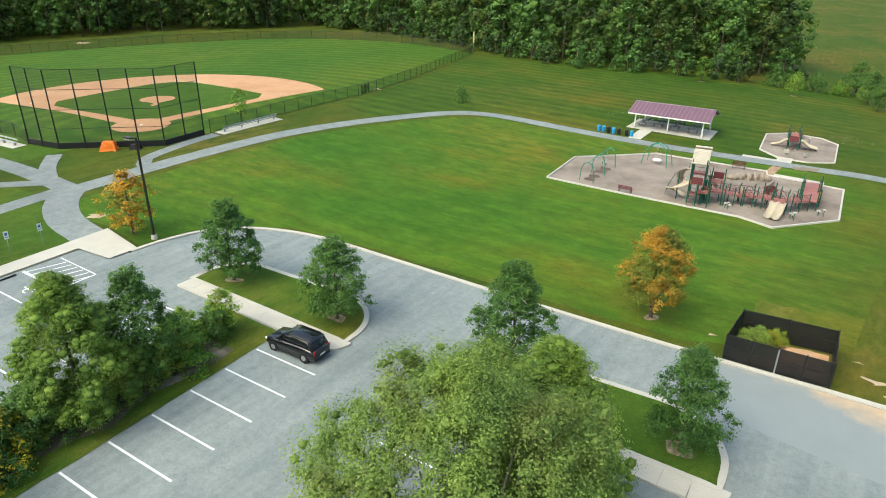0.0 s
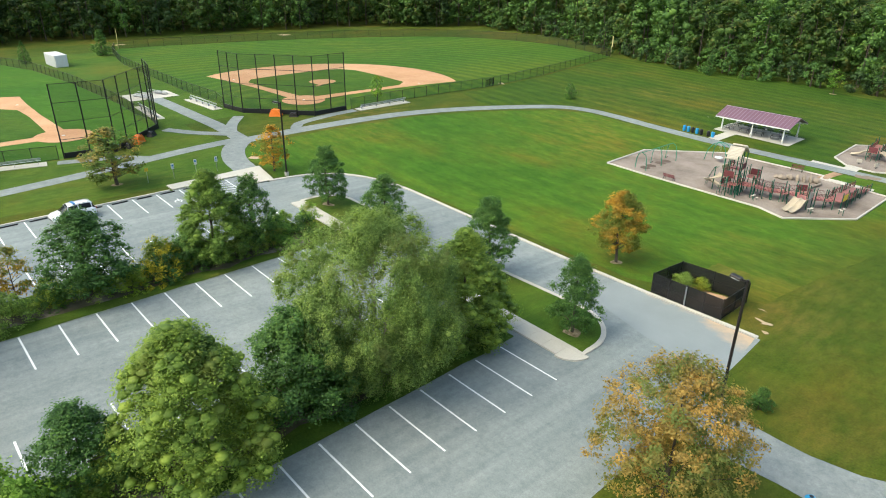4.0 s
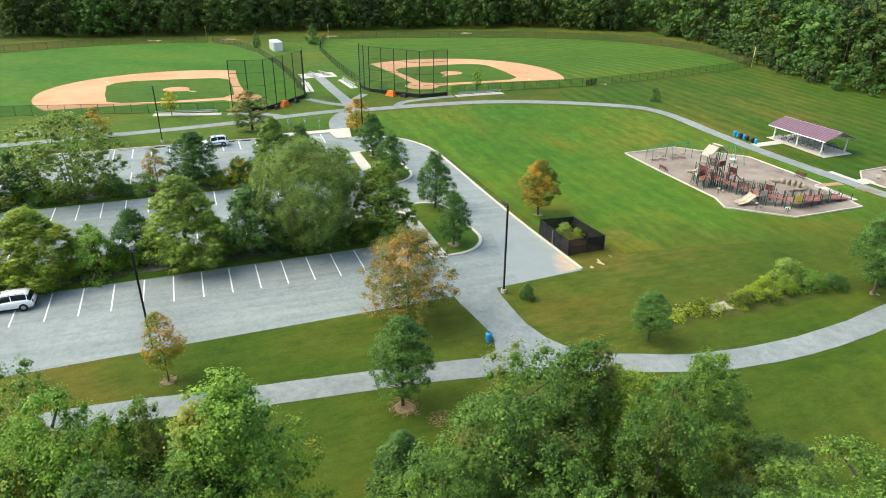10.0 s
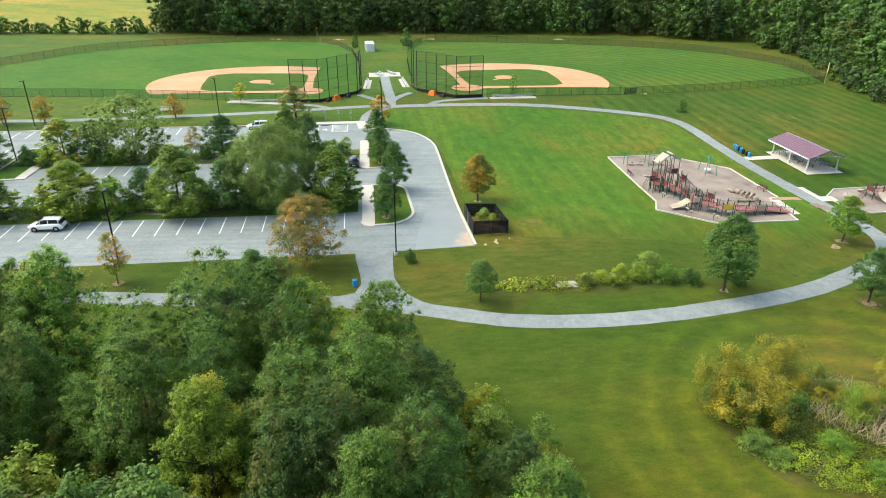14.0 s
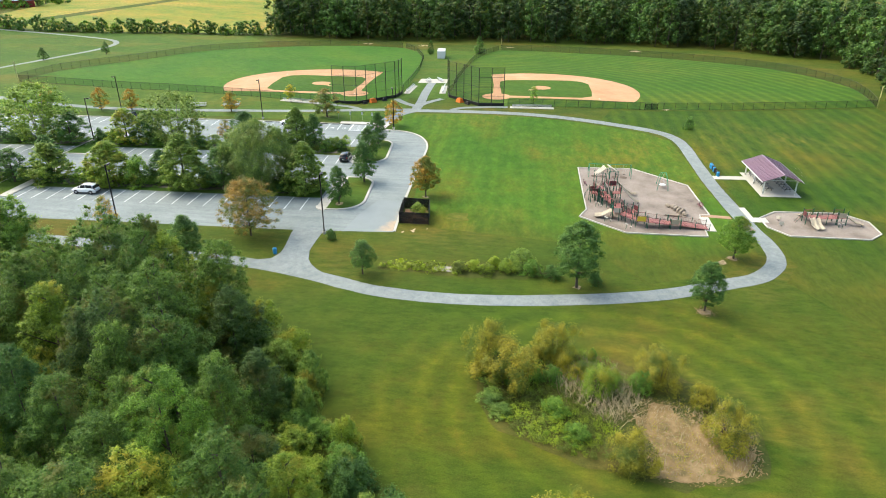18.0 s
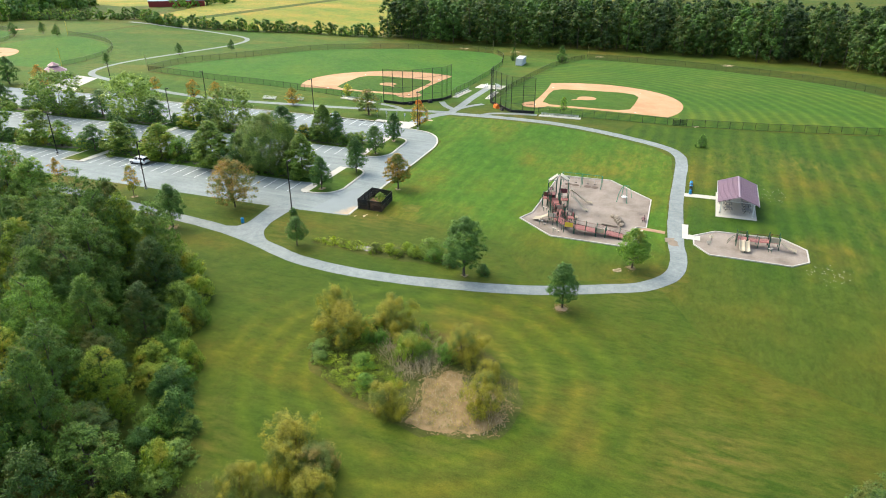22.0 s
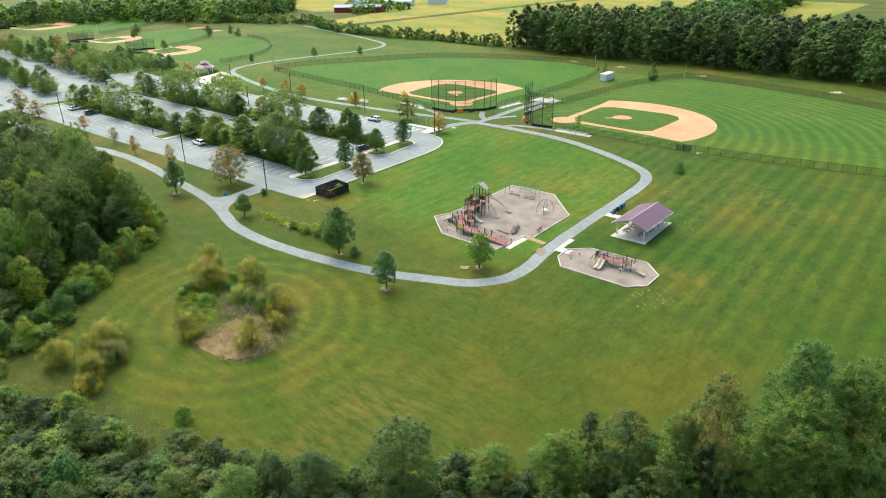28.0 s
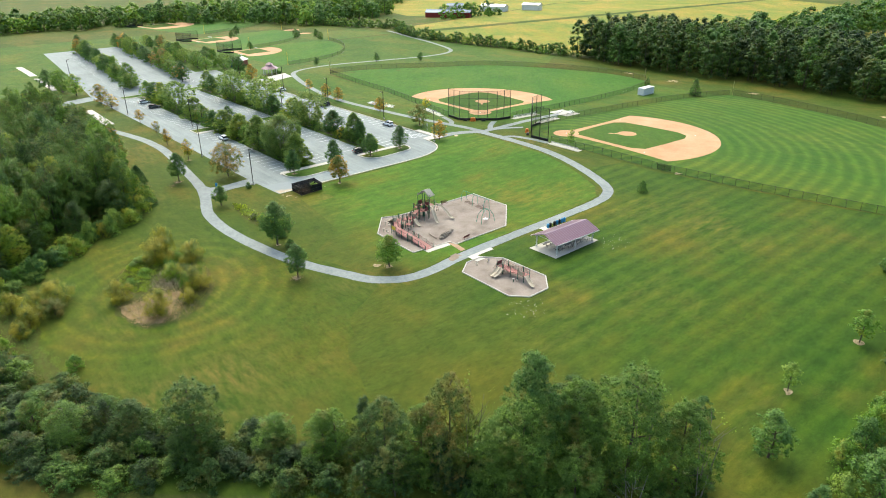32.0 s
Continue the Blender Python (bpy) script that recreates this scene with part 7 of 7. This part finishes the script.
CAR_BLACK, CAR_WHITE, CAR_GREY = car_paint("black_car_paint", (0.0064, 0.0072, 0.0088)), car_paint("white_car_paint", (0.8, 0.8, 0.8)), car_paint("dark_grey_car_paint", (0.048, 0.052, 0.056))
car(-30.3, 28.6, 180, CAR_BLACK, "glossy black hatchback parked beside the island walk")
car(-3.3, -13.2, -92, CAR_WHITE, "white family SUV parked across two stalls")
car(-55.0, 8.0, -88, CAR_WHITE, "white patrol SUV with blue stripes and roof bar", True, "parked cars", True)
car(-0.6, -77.2, 180, CAR_GREY, "dark grey SUV parked in a far row")
car(-0.2, -89.2, 180, CAR_WHITE, "white saloon parked in a far row", False)
car(-53.0, -33.4, 0, CAR_BLACK, "black SUV parked in the north row")
car(-53.4, -72.6, 0, CAR_WHITE, "white saloon parked in the north row", False)
car(-38.0, -82.0, 0, CAR_GREY, "dark grey saloon parked in a far row", False)

# ---- the wet hollow with weeds ----
POND = [(44.6, 61.4), (39, 61), (35.2, 68), (35.8, 75), (38.6, 84), (42, 88.6), (47, 91), (53, 89.4), (55.2, 80), (53.8, 73), (50, 64.5)]
tagged(patch("wet_hollow", uneven(POND, 0.9, 0.4, 1.2), 0.03, ROUGH, None, 3.0), "unmown weedy hollow in the lawn", "hollow", kind="structure")
tagged(patch("straw_patch", uneven([(54.0, 79.3), (47.2, 78.4), (43.6, 80.4), (46, 84.2), (47.6, 88.4), (52.2, 88.5), (54.0, 82.7)], 1.4, 0.45, 0.7), 0.05, STRAW, None, 2.0), "patch of dry flattened straw", "straw", kind="structure")
for tone, x, y, h, w, label in (
        ("olive", 42.2, 64.8, 5.2, 7.2, "broad olive-brown willow bush in the hollow"), ("olive", 40.4, 62.6, 6.0, 4.6, "olive-yellow willow bush in the hollow"), ("olive", 37.2, 70.6, 4.6, 5.4, "olive-yellow willow bush in the hollow"),
        ("fresh", 43.0, 74.8, 3.6, 4.0, "rounded yellow-green bush in the hollow"), ("olive", 40.6, 81.4, 4.4, 5.4, "broad olive-yellow bush beside the reeds"), ("mid", 41.8, 79.4, 2.6, 3.0, "green bush beside the reeds"),
        ("olive", 43.4, 85.4, 2.8, 3.2, "small olive-brown bush beside the straw"), ("olive", 49.0, 86.4, 4.8, 4.9, "rounded olive-yellow bush on the straw"), ("olive", 53.2, 76.8, 4.0, 4.9, "olive-yellow bush beside the straw"),
        ("grey", 45.8, 63.4, 1.6, 3.4, "pale grey-green bush at the hollow's rim"), ("grey", 47.6, 64.6, 1.3, 2.8, "pale grey-green bush at the hollow's rim"), ("mid", 50.0, 72.0, 1.6, 3.2, "green bush among the weeds"), ("mid", 46.6, 70.0, 1.8, 3.4, "green bush among the weeds")):
    tree("willow" if tone in ("olive", "fresh", "rust") else "shrub", tone, x, y, h, w, label, "shrub", "bushes of the hollow")


def weeds(name, outline, gap, high, tone, label, seed, blade=0.3, per=26):
    """A mat of leafy weeds, too many to count."""
    rng = np.random.default_rng(seed)
    spots = scatter(outline, gap, seed)
    cen = np.array([(x, y, land(x, y) + high * rng.uniform(0.3, 1.0)) for x, y in spots])
    me = quads_mesh(name, leaf_cloud(rng, cen, rng.uniform(0.6, 1.2, len(cen)) * gap * 0.8, per, blade))
    tagged(part(name, me, LEAF[tone]), label, "weeds", kind="stuff")


def reeds(name, outline, gap, high, mat, label, seed, per=8):
    """Upright dry stalks."""
    rng = np.random.default_rng(seed)
    v = []
    for x, y in scatter(outline, gap, seed, 0.5):
        z = land(x, y)
        for k in range(per):
            a, b = x + rng.normal() * gap * 0.4, y + rng.normal() * gap * 0.4
            lean = rng.normal(size=2) * 0.5 * high
            h = high * rng.uniform(0.5, 1.1)
            t = rng.uniform(0, math.pi)
            dx, dy = 0.035 * math.cos(t), 0.035 * math.sin(t)
            v += [(a - dx, b - dy, z), (a + dx, b + dy, z), (a + lean[0] + dx * 0.3, b + lean[1] + dy * 0.3, z + h), (a + lean[0] - dx * 0.3, b + lean[1] - dy * 0.3, z + h)]
    tagged(part(name, quads_mesh(name, np.array(v)), mat), label, "reeds", kind="stuff")


weeds("leafy_weeds", [(46, 63), (50, 65.6), (53, 73.2), (48.3, 76.6), (42.5, 72), (42.6, 67)], 0.7, 0.6, "bright", "bright green leafy weeds in the hollow", 21, 0.13, 80)
weeds("rank_weeds", [(44, 61.6), (39, 61.6), (35.8, 68), (36.2, 75), (40, 80), (43, 77), (42, 70), (43, 66)], 0.9, 0.7, "mid", "tangled green weeds of the hollow", 22, 0.14, 60)
weeds("hollow_rim_weeds", [(38.6, 80), (39.4, 85), (43, 88.6), (47, 90), (45.4, 85), (43, 80)], 0.9, 0.4, "olive", "thin yellowing weeds on the straw", 25, 0.1, 30)
reeds("dry_reeds", [(48, 76), (43.4, 70.6), (39.4, 70.2), (37.8, 74.8), (40.6, 78.6), (44.0, 79.4)], 0.7, 1.3, REED, "pale dry reeds in the hollow", 23)
weeds("straw_weeds", [(53.8, 79.4), (47, 78.6), (44.4, 81), (47.6, 88.4), (52.4, 88.4)], 1.0, 0.22, "olive", "sparse yellowing weeds on the straw", 26, 0.09, 40)
reeds("dry_stalks", [(54, 79), (47, 78), (43.3, 79.7), (42.2, 86.9), (46.8, 90), (52.4, 88.6)], 0.8, 0.45, REED, "short dry stalks on the straw", 24, 5)


def litter(name, outline, gap, per, blade, mat, label, category, seed):
    """Loose bits lying flat on the ground, too many to count."""
    rng = np.random.default_rng(seed)
    v = []
    for x, y in scatter(outline, gap, seed, 0.5):
        for k in range(per):
            a, b = x + rng.normal() * gap * 0.45, y + rng.normal() * gap * 0.45
            t, w = rng.uniform(0, 2 * math.pi), blade * rng.uniform(0.5, 1.4)
            dx, dy, tip = w * math.cos(t), w * math.sin(t), rng.uniform(0.02, 0.1)
            z = land(a, b) + 0.06
            v += [(a, b, z), (a + dx * 0.5 - dy * 0.12, b + dy * 0.5 + dx * 0.12, z + tip * 0.5), (a + dx, b + dy, z + tip), (a + dx * 0.5 + dy * 0.12, b + dy * 0.5 - dx * 0.12, z + tip * 0.5)]
    tagged(part(name, quads_mesh(name, np.array(v)), mat), label, category, kind="stuff")


bush_rng = random.Random(77)
for x, y in scatter([(43, 61.5), (38.5, 63), (36.6, 68.5), (37.4, 76.4), (40, 79), (42, 76), (42, 70)], 2.6, 78, 0.4):
    tone = bush_rng.choice(["mid", "olive", "grey", "fresh", "mid", "olive"])
    tree("willow" if tone in ("olive", "fresh") else "shrub", tone, x, y, bush_rng.uniform(0.9, 2.2), bush_rng.uniform(1.6, 3.2), {"mid": "green", "olive": "olive-yellow", "grey": "pale green", "fresh": "yellow-green"}[tone] + " low bush among the weeds of the hollow", "shrub", "bushes of the hollow")
litter("straw_litter", [(54.2, 78.8), (47.0, 77.6), (43.0, 79.6), (44.6, 86.2), (47.2, 90.0), (52.6, 89.0), (54.6, 82.7)], 0.6, 6, 0.4, STRAW, "loose dry straw strewn over the hollow", "straw", 51)
litter("pale_clippings", [(-40, 118.5), (-33, 119.5), (-32, 124), (-39, 124.5)], 1.3, 2, 0.3, PALE, "scattered pale clippings on the lawn", "clippings", 52)
litter("pale_clippings", [(-6, 127.5), (-1, 124), (3, 128), (-3, 132)], 1.2, 2, 0.3, PALE, "scattered pale clippings on the lawn", "clippings", 53)
for k, (x, y, r) in enumerate(((22.7, 19.2, 1.4), (23.9, 90.4, 1.3), (25.0, 21.6, 1.2), (13.6, 1.5, 0.8), (7.6, 98.4, 0.9))):
    litter("mulch_litter", arc(x, y, r, 0, 330, 10), 0.35, 6, 0.22, STRAW, "loose straw and bark round a trunk", "mulch", 60 + k)

# ---- the ditch by the path ----
tagged(patch("ditch_bed", uneven([(16.4, 45.8), (18.6, 45.6), (19.4, 56), (18.8, 67), (16.4, 70.5), (13.8, 68), (15.2, 57)], 0.5, 0.5, 1.0), 0.03, ROUGH, None, 2.0), "weedy shallow drainage ditch", "ditch", kind="structure")
weeds("ditch_weeds", [(16.6, 46), (18.4, 45.8), (18.9, 55.6), (16.0, 55.6)], 0.75, 0.35, "bright", "bright green weeds along the ditch", 31)
tagged(patch("ditch_stones", uneven([(16.4, 53.8), (18.0, 53.8), (18.2, 56.4), (16.6, 56.4)], 0.3, 0.8, 0.6), 0.06, GRAVEL, None, 2.0), "pale stones in the ditch", "stones", kind="structure")
for tone, x, y, h, w in (("bright", 17.6, 57.4, 1.5, 3.0), ("bright", 16.8, 59.6, 1.5, 2.8), ("bright", 17.8, 61.4, 1.6, 2.8), ("bright", 15.8, 62.4, 1.7, 2.6), ("fresh", 16.8, 64.2, 1.9, 3.2), ("grey", 15.0, 66.4, 2.8, 4.2), ("mid", 17.0, 67.8, 2.2, 3.6), ("dark", 17.6, 70.6, 1.8, 3.2), ("dark", 18.2, 76.6, 1.6, 2.6)):
    tree("shrub", tone, x, y, h, w, "low rounded shrub along the ditch", "shrub", "shrubs along the ditch")

# wild corner between the wood and the hedgerow
WILD = [(72, 60), (66, 68), (68, 84), (66, 96), (74, 92), (80, 84), (92, 76), (96, 66), (84, 62)]
tagged(patch("rough_ground", uneven(WILD, 1.2, 0.3, 2.0), 0.02, ROUGH, None, 4.0), "rough unmown ground at the wood's edge", "rough ground", kind="structure")
weeds("wild_weeds", WILD, 1.5, 0.8, "mid", "green weeds on the rough ground", 41, 0.1, 80)
for tone, x, y, h, w in (("olive", 67.8, 75.6, 4.2, 4.6), ("olive", 62.8, 70.2, 4.4, 6.2), ("olive", 70.0, 68.6, 4.2, 4.6), ("russet", 64.0, 73.8, 3.4, 4.6), ("olive", 66.4, 71.2, 4.2, 4.4), ("olive", 69.4, 78.0, 2.8, 3.6), ("mid", 73.6, 82.6, 4.4, 5.0), ("grey", 76.6, 87.8, 3.8, 6.0), ("grey", 72.0, 90.6, 3.2, 4.8), ("dark", 79.0, 94.0, 5.0, 6.0), ("mid", 64.6, 93.4, 2.2, 3.0)):
    tree("willow" if tone in ("olive", "rust", "russet") else "shrub", tone, x, y, h, w, "bush on the rough ground at the wood's edge", "shrub", "bushes of the rough ground")

# the band of unmown grass beyond the hedgerow
tagged(patch("back_meadow", uneven([(78, 110), (68, 123), (54, 136), (40, 149), (26, 164), (16, 178), (60, 230), (150, 180), (130, 100), (100, 92)], 1.0, 0.3, 3.0), 0.015, ROUGH, None, 6.0), "dull rough meadow behind the hedgerow", "meadow", kind="structure")

# ---- bare rings and worn spots ----
for x, y, r in ((22.7, 19.2, 1.0), (23.9, 90.4, 1.0), (19.9, 74.0, 0.8), (7.3, 98.5, 0.9), (-4.9, 33.8, 0.9), (-30.9, 33.5, 0.8), (-42.2, 33.2, 0.7), (13.6, 1.5, 0.8), (-11.0, 48.6, 0.7), (-63.8, 15.2, 0.7), (8.9, 96.4, 0.9), (-35.0, 170.5, 1.0), (-14.5, 168.8, 0.9)):
    tagged(patch("mulch_ring", uneven(arc(x, y, r * 0.8, 0, 345, 16), 0.5, 0.9, 0.3), 0.16 if x in (-4.9, -30.9, -42.2) else 0.03, TREE_MULCH, None, 2.0), "ring of pale mulch and bare soil round a trunk", "mulch", kind="structure")
for i, (x, y, r) in enumerate(((4.4, 48.6, 0.7), (3.6, 50.8, 0.55), (5.4, 47.0, 0.4), (-6.0, 48.6, 0.5), (-14.4, 104.0, 0.9), (-84.0, 105.5, 1.2), (-62.6, 30.0, 0.7), (-64.5, 34.6, 0.9), (-214, 20, 3.0), (-216, -8, 2.6), (-214, 60, 2.6), (-206, 116, 3.0))):
    tagged(patch("bare_soil", uneven(arc(x, y, r * 0.6, 0, 340, 14), r * 1.3, 1.6, 0.25), 0.03, SAND, None, 2.0), "small worn patch of bare soil", "soil", kind="structure")
YELLOWED = grass_material("yellowed_grass", (0.068, 0.096, 0.013), (0.1, 0.12, 0.018), (0.2, 0.15, 0.045), 0.9)
tagged(patch("yellowed_ring", uneven(arc(-2.4, 55.5, 2.0, 0, 350, 24), 1.5, 1.1, 0.4), 0.02, YELLOWED, None, 2.0), "ring of yellowed grass on the lawn", "grass", kind="structure")

# ---- far side of the car park ----
for y0, y1 in ((-61, -91), (-145, -184), (-193, -232)):
    ribbon("concrete_strip", [(20.6 - 0.022 * (y0 + 75), y0), (20.6 - 0.022 * (y1 + 75), y1)], 3.2, 0.06, CONCRETE, paths, 4.0, False, 0.06)
far_rng = random.Random(9)
STEM_TREES = [(x + far_rng.uniform(-1.2, 1.2), y + far_rng.uniform(-2, 2)) for x, y0, y1, gap in ((-10.5, -128, -284, 7.6), (-35.5, -128, -284, 8.2), (-52, -152, -280, 11), (-62, -124, -180, 13)) for y in np.arange(y0, y1, -gap)]
STEM_TREES += [(8, -104), (12, -128), (16, -140), (20, -152)]
for x, y in STEM_TREES:
    kind = far_rng.choice(["maple", "cypress", "birch", "oval", "maple"])
    tone = {"maple": "dark", "cypress": "mid", "birch": "grey", "oval": far_rng.choice(["autumn", "rust", "mid", "mid"])}[kind]
    tree(kind, tone, *bend(x, y), far_rng.uniform(7, 11), far_rng.uniform(7, 10), {"dark": "dark green", "mid": "green", "grey": "grey-green", "autumn": "orange", "rust": "rust-brown"}[tone] + " tree in the far car park", group="trees of the far car park")

BRICK = plain("red_brick_wall", (0.24, 0.08, 0.056), 0.85, 0, 0.15, 2.0, 12.0)
ob = thing("park_pavilion", on_land(-68, -113.5, 20), "small open pavilion with a tiered maroon roof", "pavilion")
for k in range(6):
    a = 2 * math.pi * k / 6
    part("post", box(fresh(), (0.25, 0.25, 2.8), (3.2 * math.cos(a), 3.2 * math.sin(a), 1.4)), WHITE, ob)
part("roof", rod(fresh(), (0, 0, 2.8), (0, 0, 4.4), 4.6, 1.6, 6), ROOF, ob)
part("upper_roof", rod(fresh(), (0, 0, 4.7), (0, 0, 5.8), 2.2, 0.1, 6), ROOF, ob)
part("cupola", rod(fresh(), (0, 0, 4.2), (0, 0, 4.8), 1.5, 1.5, 6), WHITE, ob)
patch("pavilion_plaza", [(-55, -90), (-53, -104), (-62, -107), (-74, -110), (-72, -98), (-60, -94)], 0.05, CONCRETE, paths, 4.0)
ob = thing("restroom_building", on_land(-67.6, -151, 38), "small brick building with pale roof and blue doors", "building")
part("wall", box(fresh(), (9, 6, 3.0), (0, 0, 1.5), bevel=0.03), BRICK, ob)
for s in (-1, 1):
    part("roof", box(fresh(), (10, 3.7, 0.15), (0, s * 1.7, 3.6), (-s * 20, 0, 0)), WHITE, ob)
    part("gable", loft([[(s * 4.4, -3, 3.0), (s * 4.4, 3, 3.0), (s * 4.4, 0.0, 4.1)], [(s * 4.5, -3, 3.0), (s * 4.5, 3, 3.0), (s * 4.5, 0.0, 4.1)]]), WHITE, ob)
    part("door", box(fresh(), (0.1, 1.1, 2.1), (4.53, s * 1.4, 1.06)), BLUE, ob)
for y in (-104, -107, -110):
    tree("shrub", "dark", -72, y - 7, 1.4, 2.4, "clipped dark shrub beside the pavilion", "shrub")


def small_field(hx, hy, turn, size, label):
    """A distant diamond: clay arc, grass square and backstop."""
    f = tagged(new("far_ball_field"), label, "ball field", kind="structure")

    def at(a, b):
        ca, sa = math.cos(radians(turn)), math.sin(radians(turn))
        return (hx + a * ca - b * sa, hy + a * sa + b * ca)
    ring = [at(size * (0.42 + 0.95 * math.cos(radians(w))), size * (0.42 + 0.95 * math.sin(radians(w)))) for w in range(-30, 121, 8)]
    patch("outfield", [at(-8, -8), at(size * 3.3, -4)] + [at(size * 3.45 * math.cos(radians(w)), size * 3.45 * math.sin(radians(w))) for w in range(4, 90, 8)] + [at(-4, size * 3.3)], 0.02, OUTFIELD_L, f, 8.0)
    patch("infield_dirt", [at(-1.5, -1.5)] + ring, 0.06, CLAY, f, 5.0)
    patch("infield_grass", [at(1.5, 1.5), at(size * 0.86, 1.5), at(size * 0.86, size * 0.86), at(1.5, size * 0.86)], 0.09, INFIELD, f, 5.0)
    line = [at(size * 3.55 * math.cos(radians(w)), size * 3.55 * math.sin(radians(w))) for w in range(0, 91, 6)]
    fence("far_outfield_fence", line, 2.0, NET, "black chain-link fence round a distant ball field", 5.0)
    backstop([at(-3, 7), at(-7, 3), at(-7, -7), at(3, -7), at(7, -3)], "black netted backstop of a distant field", high=5.5)
    for a, b in ((-3, 16), (16, -3)):
        q = at(a, b)
        ob = thing("team_bench", on_land(*q, turn), "distant aluminium bench beside the field", "bench", "players' benches")
        part("seat", box(fresh(), (5, 0.3, 0.06), (0, 0, 0.46)), ALU, ob)
        for s in (-2, 0, 2):
            part("leg", box(fresh(), (0.06, 0.3, 0.46), (s, 0, 0.22)), GALV, ob)
    for a, b in ((size * 3.55, 0), (0, size * 3.55)):
        q = at(a, b)
        ob = thing("foul_pole", on_land(*q), "pale yellow foul pole of a distant field", "foul pole", "foul poles")
        part("pole", rod(fresh(), (0, 0, -0.3), (0, 0, 7.0), 0.1, None, 8), YELLOW, ob)


small_field(-85.5, -201, 92, 19, "distant ball field with orange clay infield")
small_field(-87, -278, 98, 21, "distant ball field with orange clay infield")
small_field(-89, -412, 100, 30, "far distant ball field with orange clay infield")
for x, y, r in ((-165, -280, 6), (-162, -252, 4)):
    tagged(patch("bare_soil", uneven(arc(x, y, r, 0, 340, 14), 1.5, 0.3, 1.0), 0.04, CLAY, None, 3.0), "worn clay patch on the far slope", "soil", kind="structure")
for x, y, h in ((-148, -205, 6), (-154, -222, 6), (-142, -228, 7), (-110, -262, 6), (-122, -282, 7), (-96, -200, 5)):
    tree("maple", "dark", x, y, h, h * 0.8, "dark round tree between the far fields", group="trees of the far fields")

# ---- farm land beyond ----
tagged(patch("hay_field", [(-245, -72), (-236, -92), (-232, -116), (-222, -140), (-215, -168), (-212, -196), (-228, -228), (-330, -260), (-520, -330), (-760, -330), (-760, 40), (-330, 40), (-312, -72)], 0.03, HAY, None, 12.0), "yellow-green hay field beyond the hedge", "field", kind="structure")
tagged(patch("far_meadow", [(-330, -262), (-300, -316), (-330, -420), (-420, -560), (-900, -700), (-900, -332), (-520, -334)], 0.03, HAY, None, 16.0), "pale distant meadow round the farm", "field", kind="structure")
BLUEROOF = plain("blue_grey_roof", (0.128, 0.176, 0.24), 0.5, 0.2, 0.1, 0.5, 6.0)
BARNRED = plain("barn_red", (0.24, 0.032, 0.024), 0.7, 0, 0.15, 0.8, 8.0)


def long_barn(x, y, turn, size, wall, roofing, label):
    ob = thing("barn", on_land(x, y, turn), label, "barn", "farm buildings")
    sx, sy, sz_ = size
    part("wall", box(fresh(), (sx, sy, sz_), (0, 0, sz_ / 2), bevel=0.03), wall, ob)
    for s in (-1, 1):
        part("roof", box(fresh(), (sx + 1, sy / 2 / math.cos(radians(22)) + 0.6, 0.2), (0, s * sy / 4, sz_ + sy / 4 * math.tan(radians(22)) + 0.05), (-s * 22, 0, 0)), roofing, ob)
        part("gable", loft([[(s * sx / 2, -sy / 2, sz_), (s * sx / 2, sy / 2, sz_), (s * sx / 2, 0, sz_ + sy / 2 * 0.4)], [(s * (sx / 2 - 0.1), -sy / 2, sz_), (s * (sx / 2 - 0.1), sy / 2, sz_), (s * (sx / 2 - 0.1), 0, sz_ + sy / 2 * 0.4)]]), wall, ob)
    for k in range(6):
        part("window", box(fresh(), (1.4, 0.1, 1.2), (-sx / 2 + sx * (k + 0.5) / 6, sy / 2 + 0.02, sz_ * 0.6)), WHITE, ob)


long_barn(-318, -277, 128, (40, 11, 4.2), BARNRED, BLUEROOF, "long red barn with a blue-grey roof")
long_barn(-395, -300, 110, (26, 10, 4.5), WHITE, GALV, "white farm shed beyond the red barn")
long_barn(-430, -282, 110, (18, 9, 5), WHITE, GALV, "white farm building beyond the hay field")
long_barn(-372, -332, 128, (16, 9, 5), WHITE, BLUEROOF, "white farmhouse beside the barn")
far_woods("farm_trees", [(-336 - 9 * k, -310 - 6 * math.sin(k * 1.7)) for k in range(8)] + [(-300 - 7 * k, -262 + 5 * math.sin(k * 2.1)) for k in range(10)], 5, 10, 9, ["dark", "mid"], "trees round the farm buildings", 16, 20, 1.2, 11)
far_woods("horizon_wood", scatter([(-760, -60), (-760, -20), (-520, 0), (-340, 20), (-322, -50), (-420, -40)], 16, 12) + scatter([(-900, -690), (-420, -560), (-330, -440), (-360, -430), (-460, -520), (-900, -620)], 18, 13), 12, 18, 18, ["wood", "dark"], "distant woods on the horizon", 14, 22, 2.2, 14)
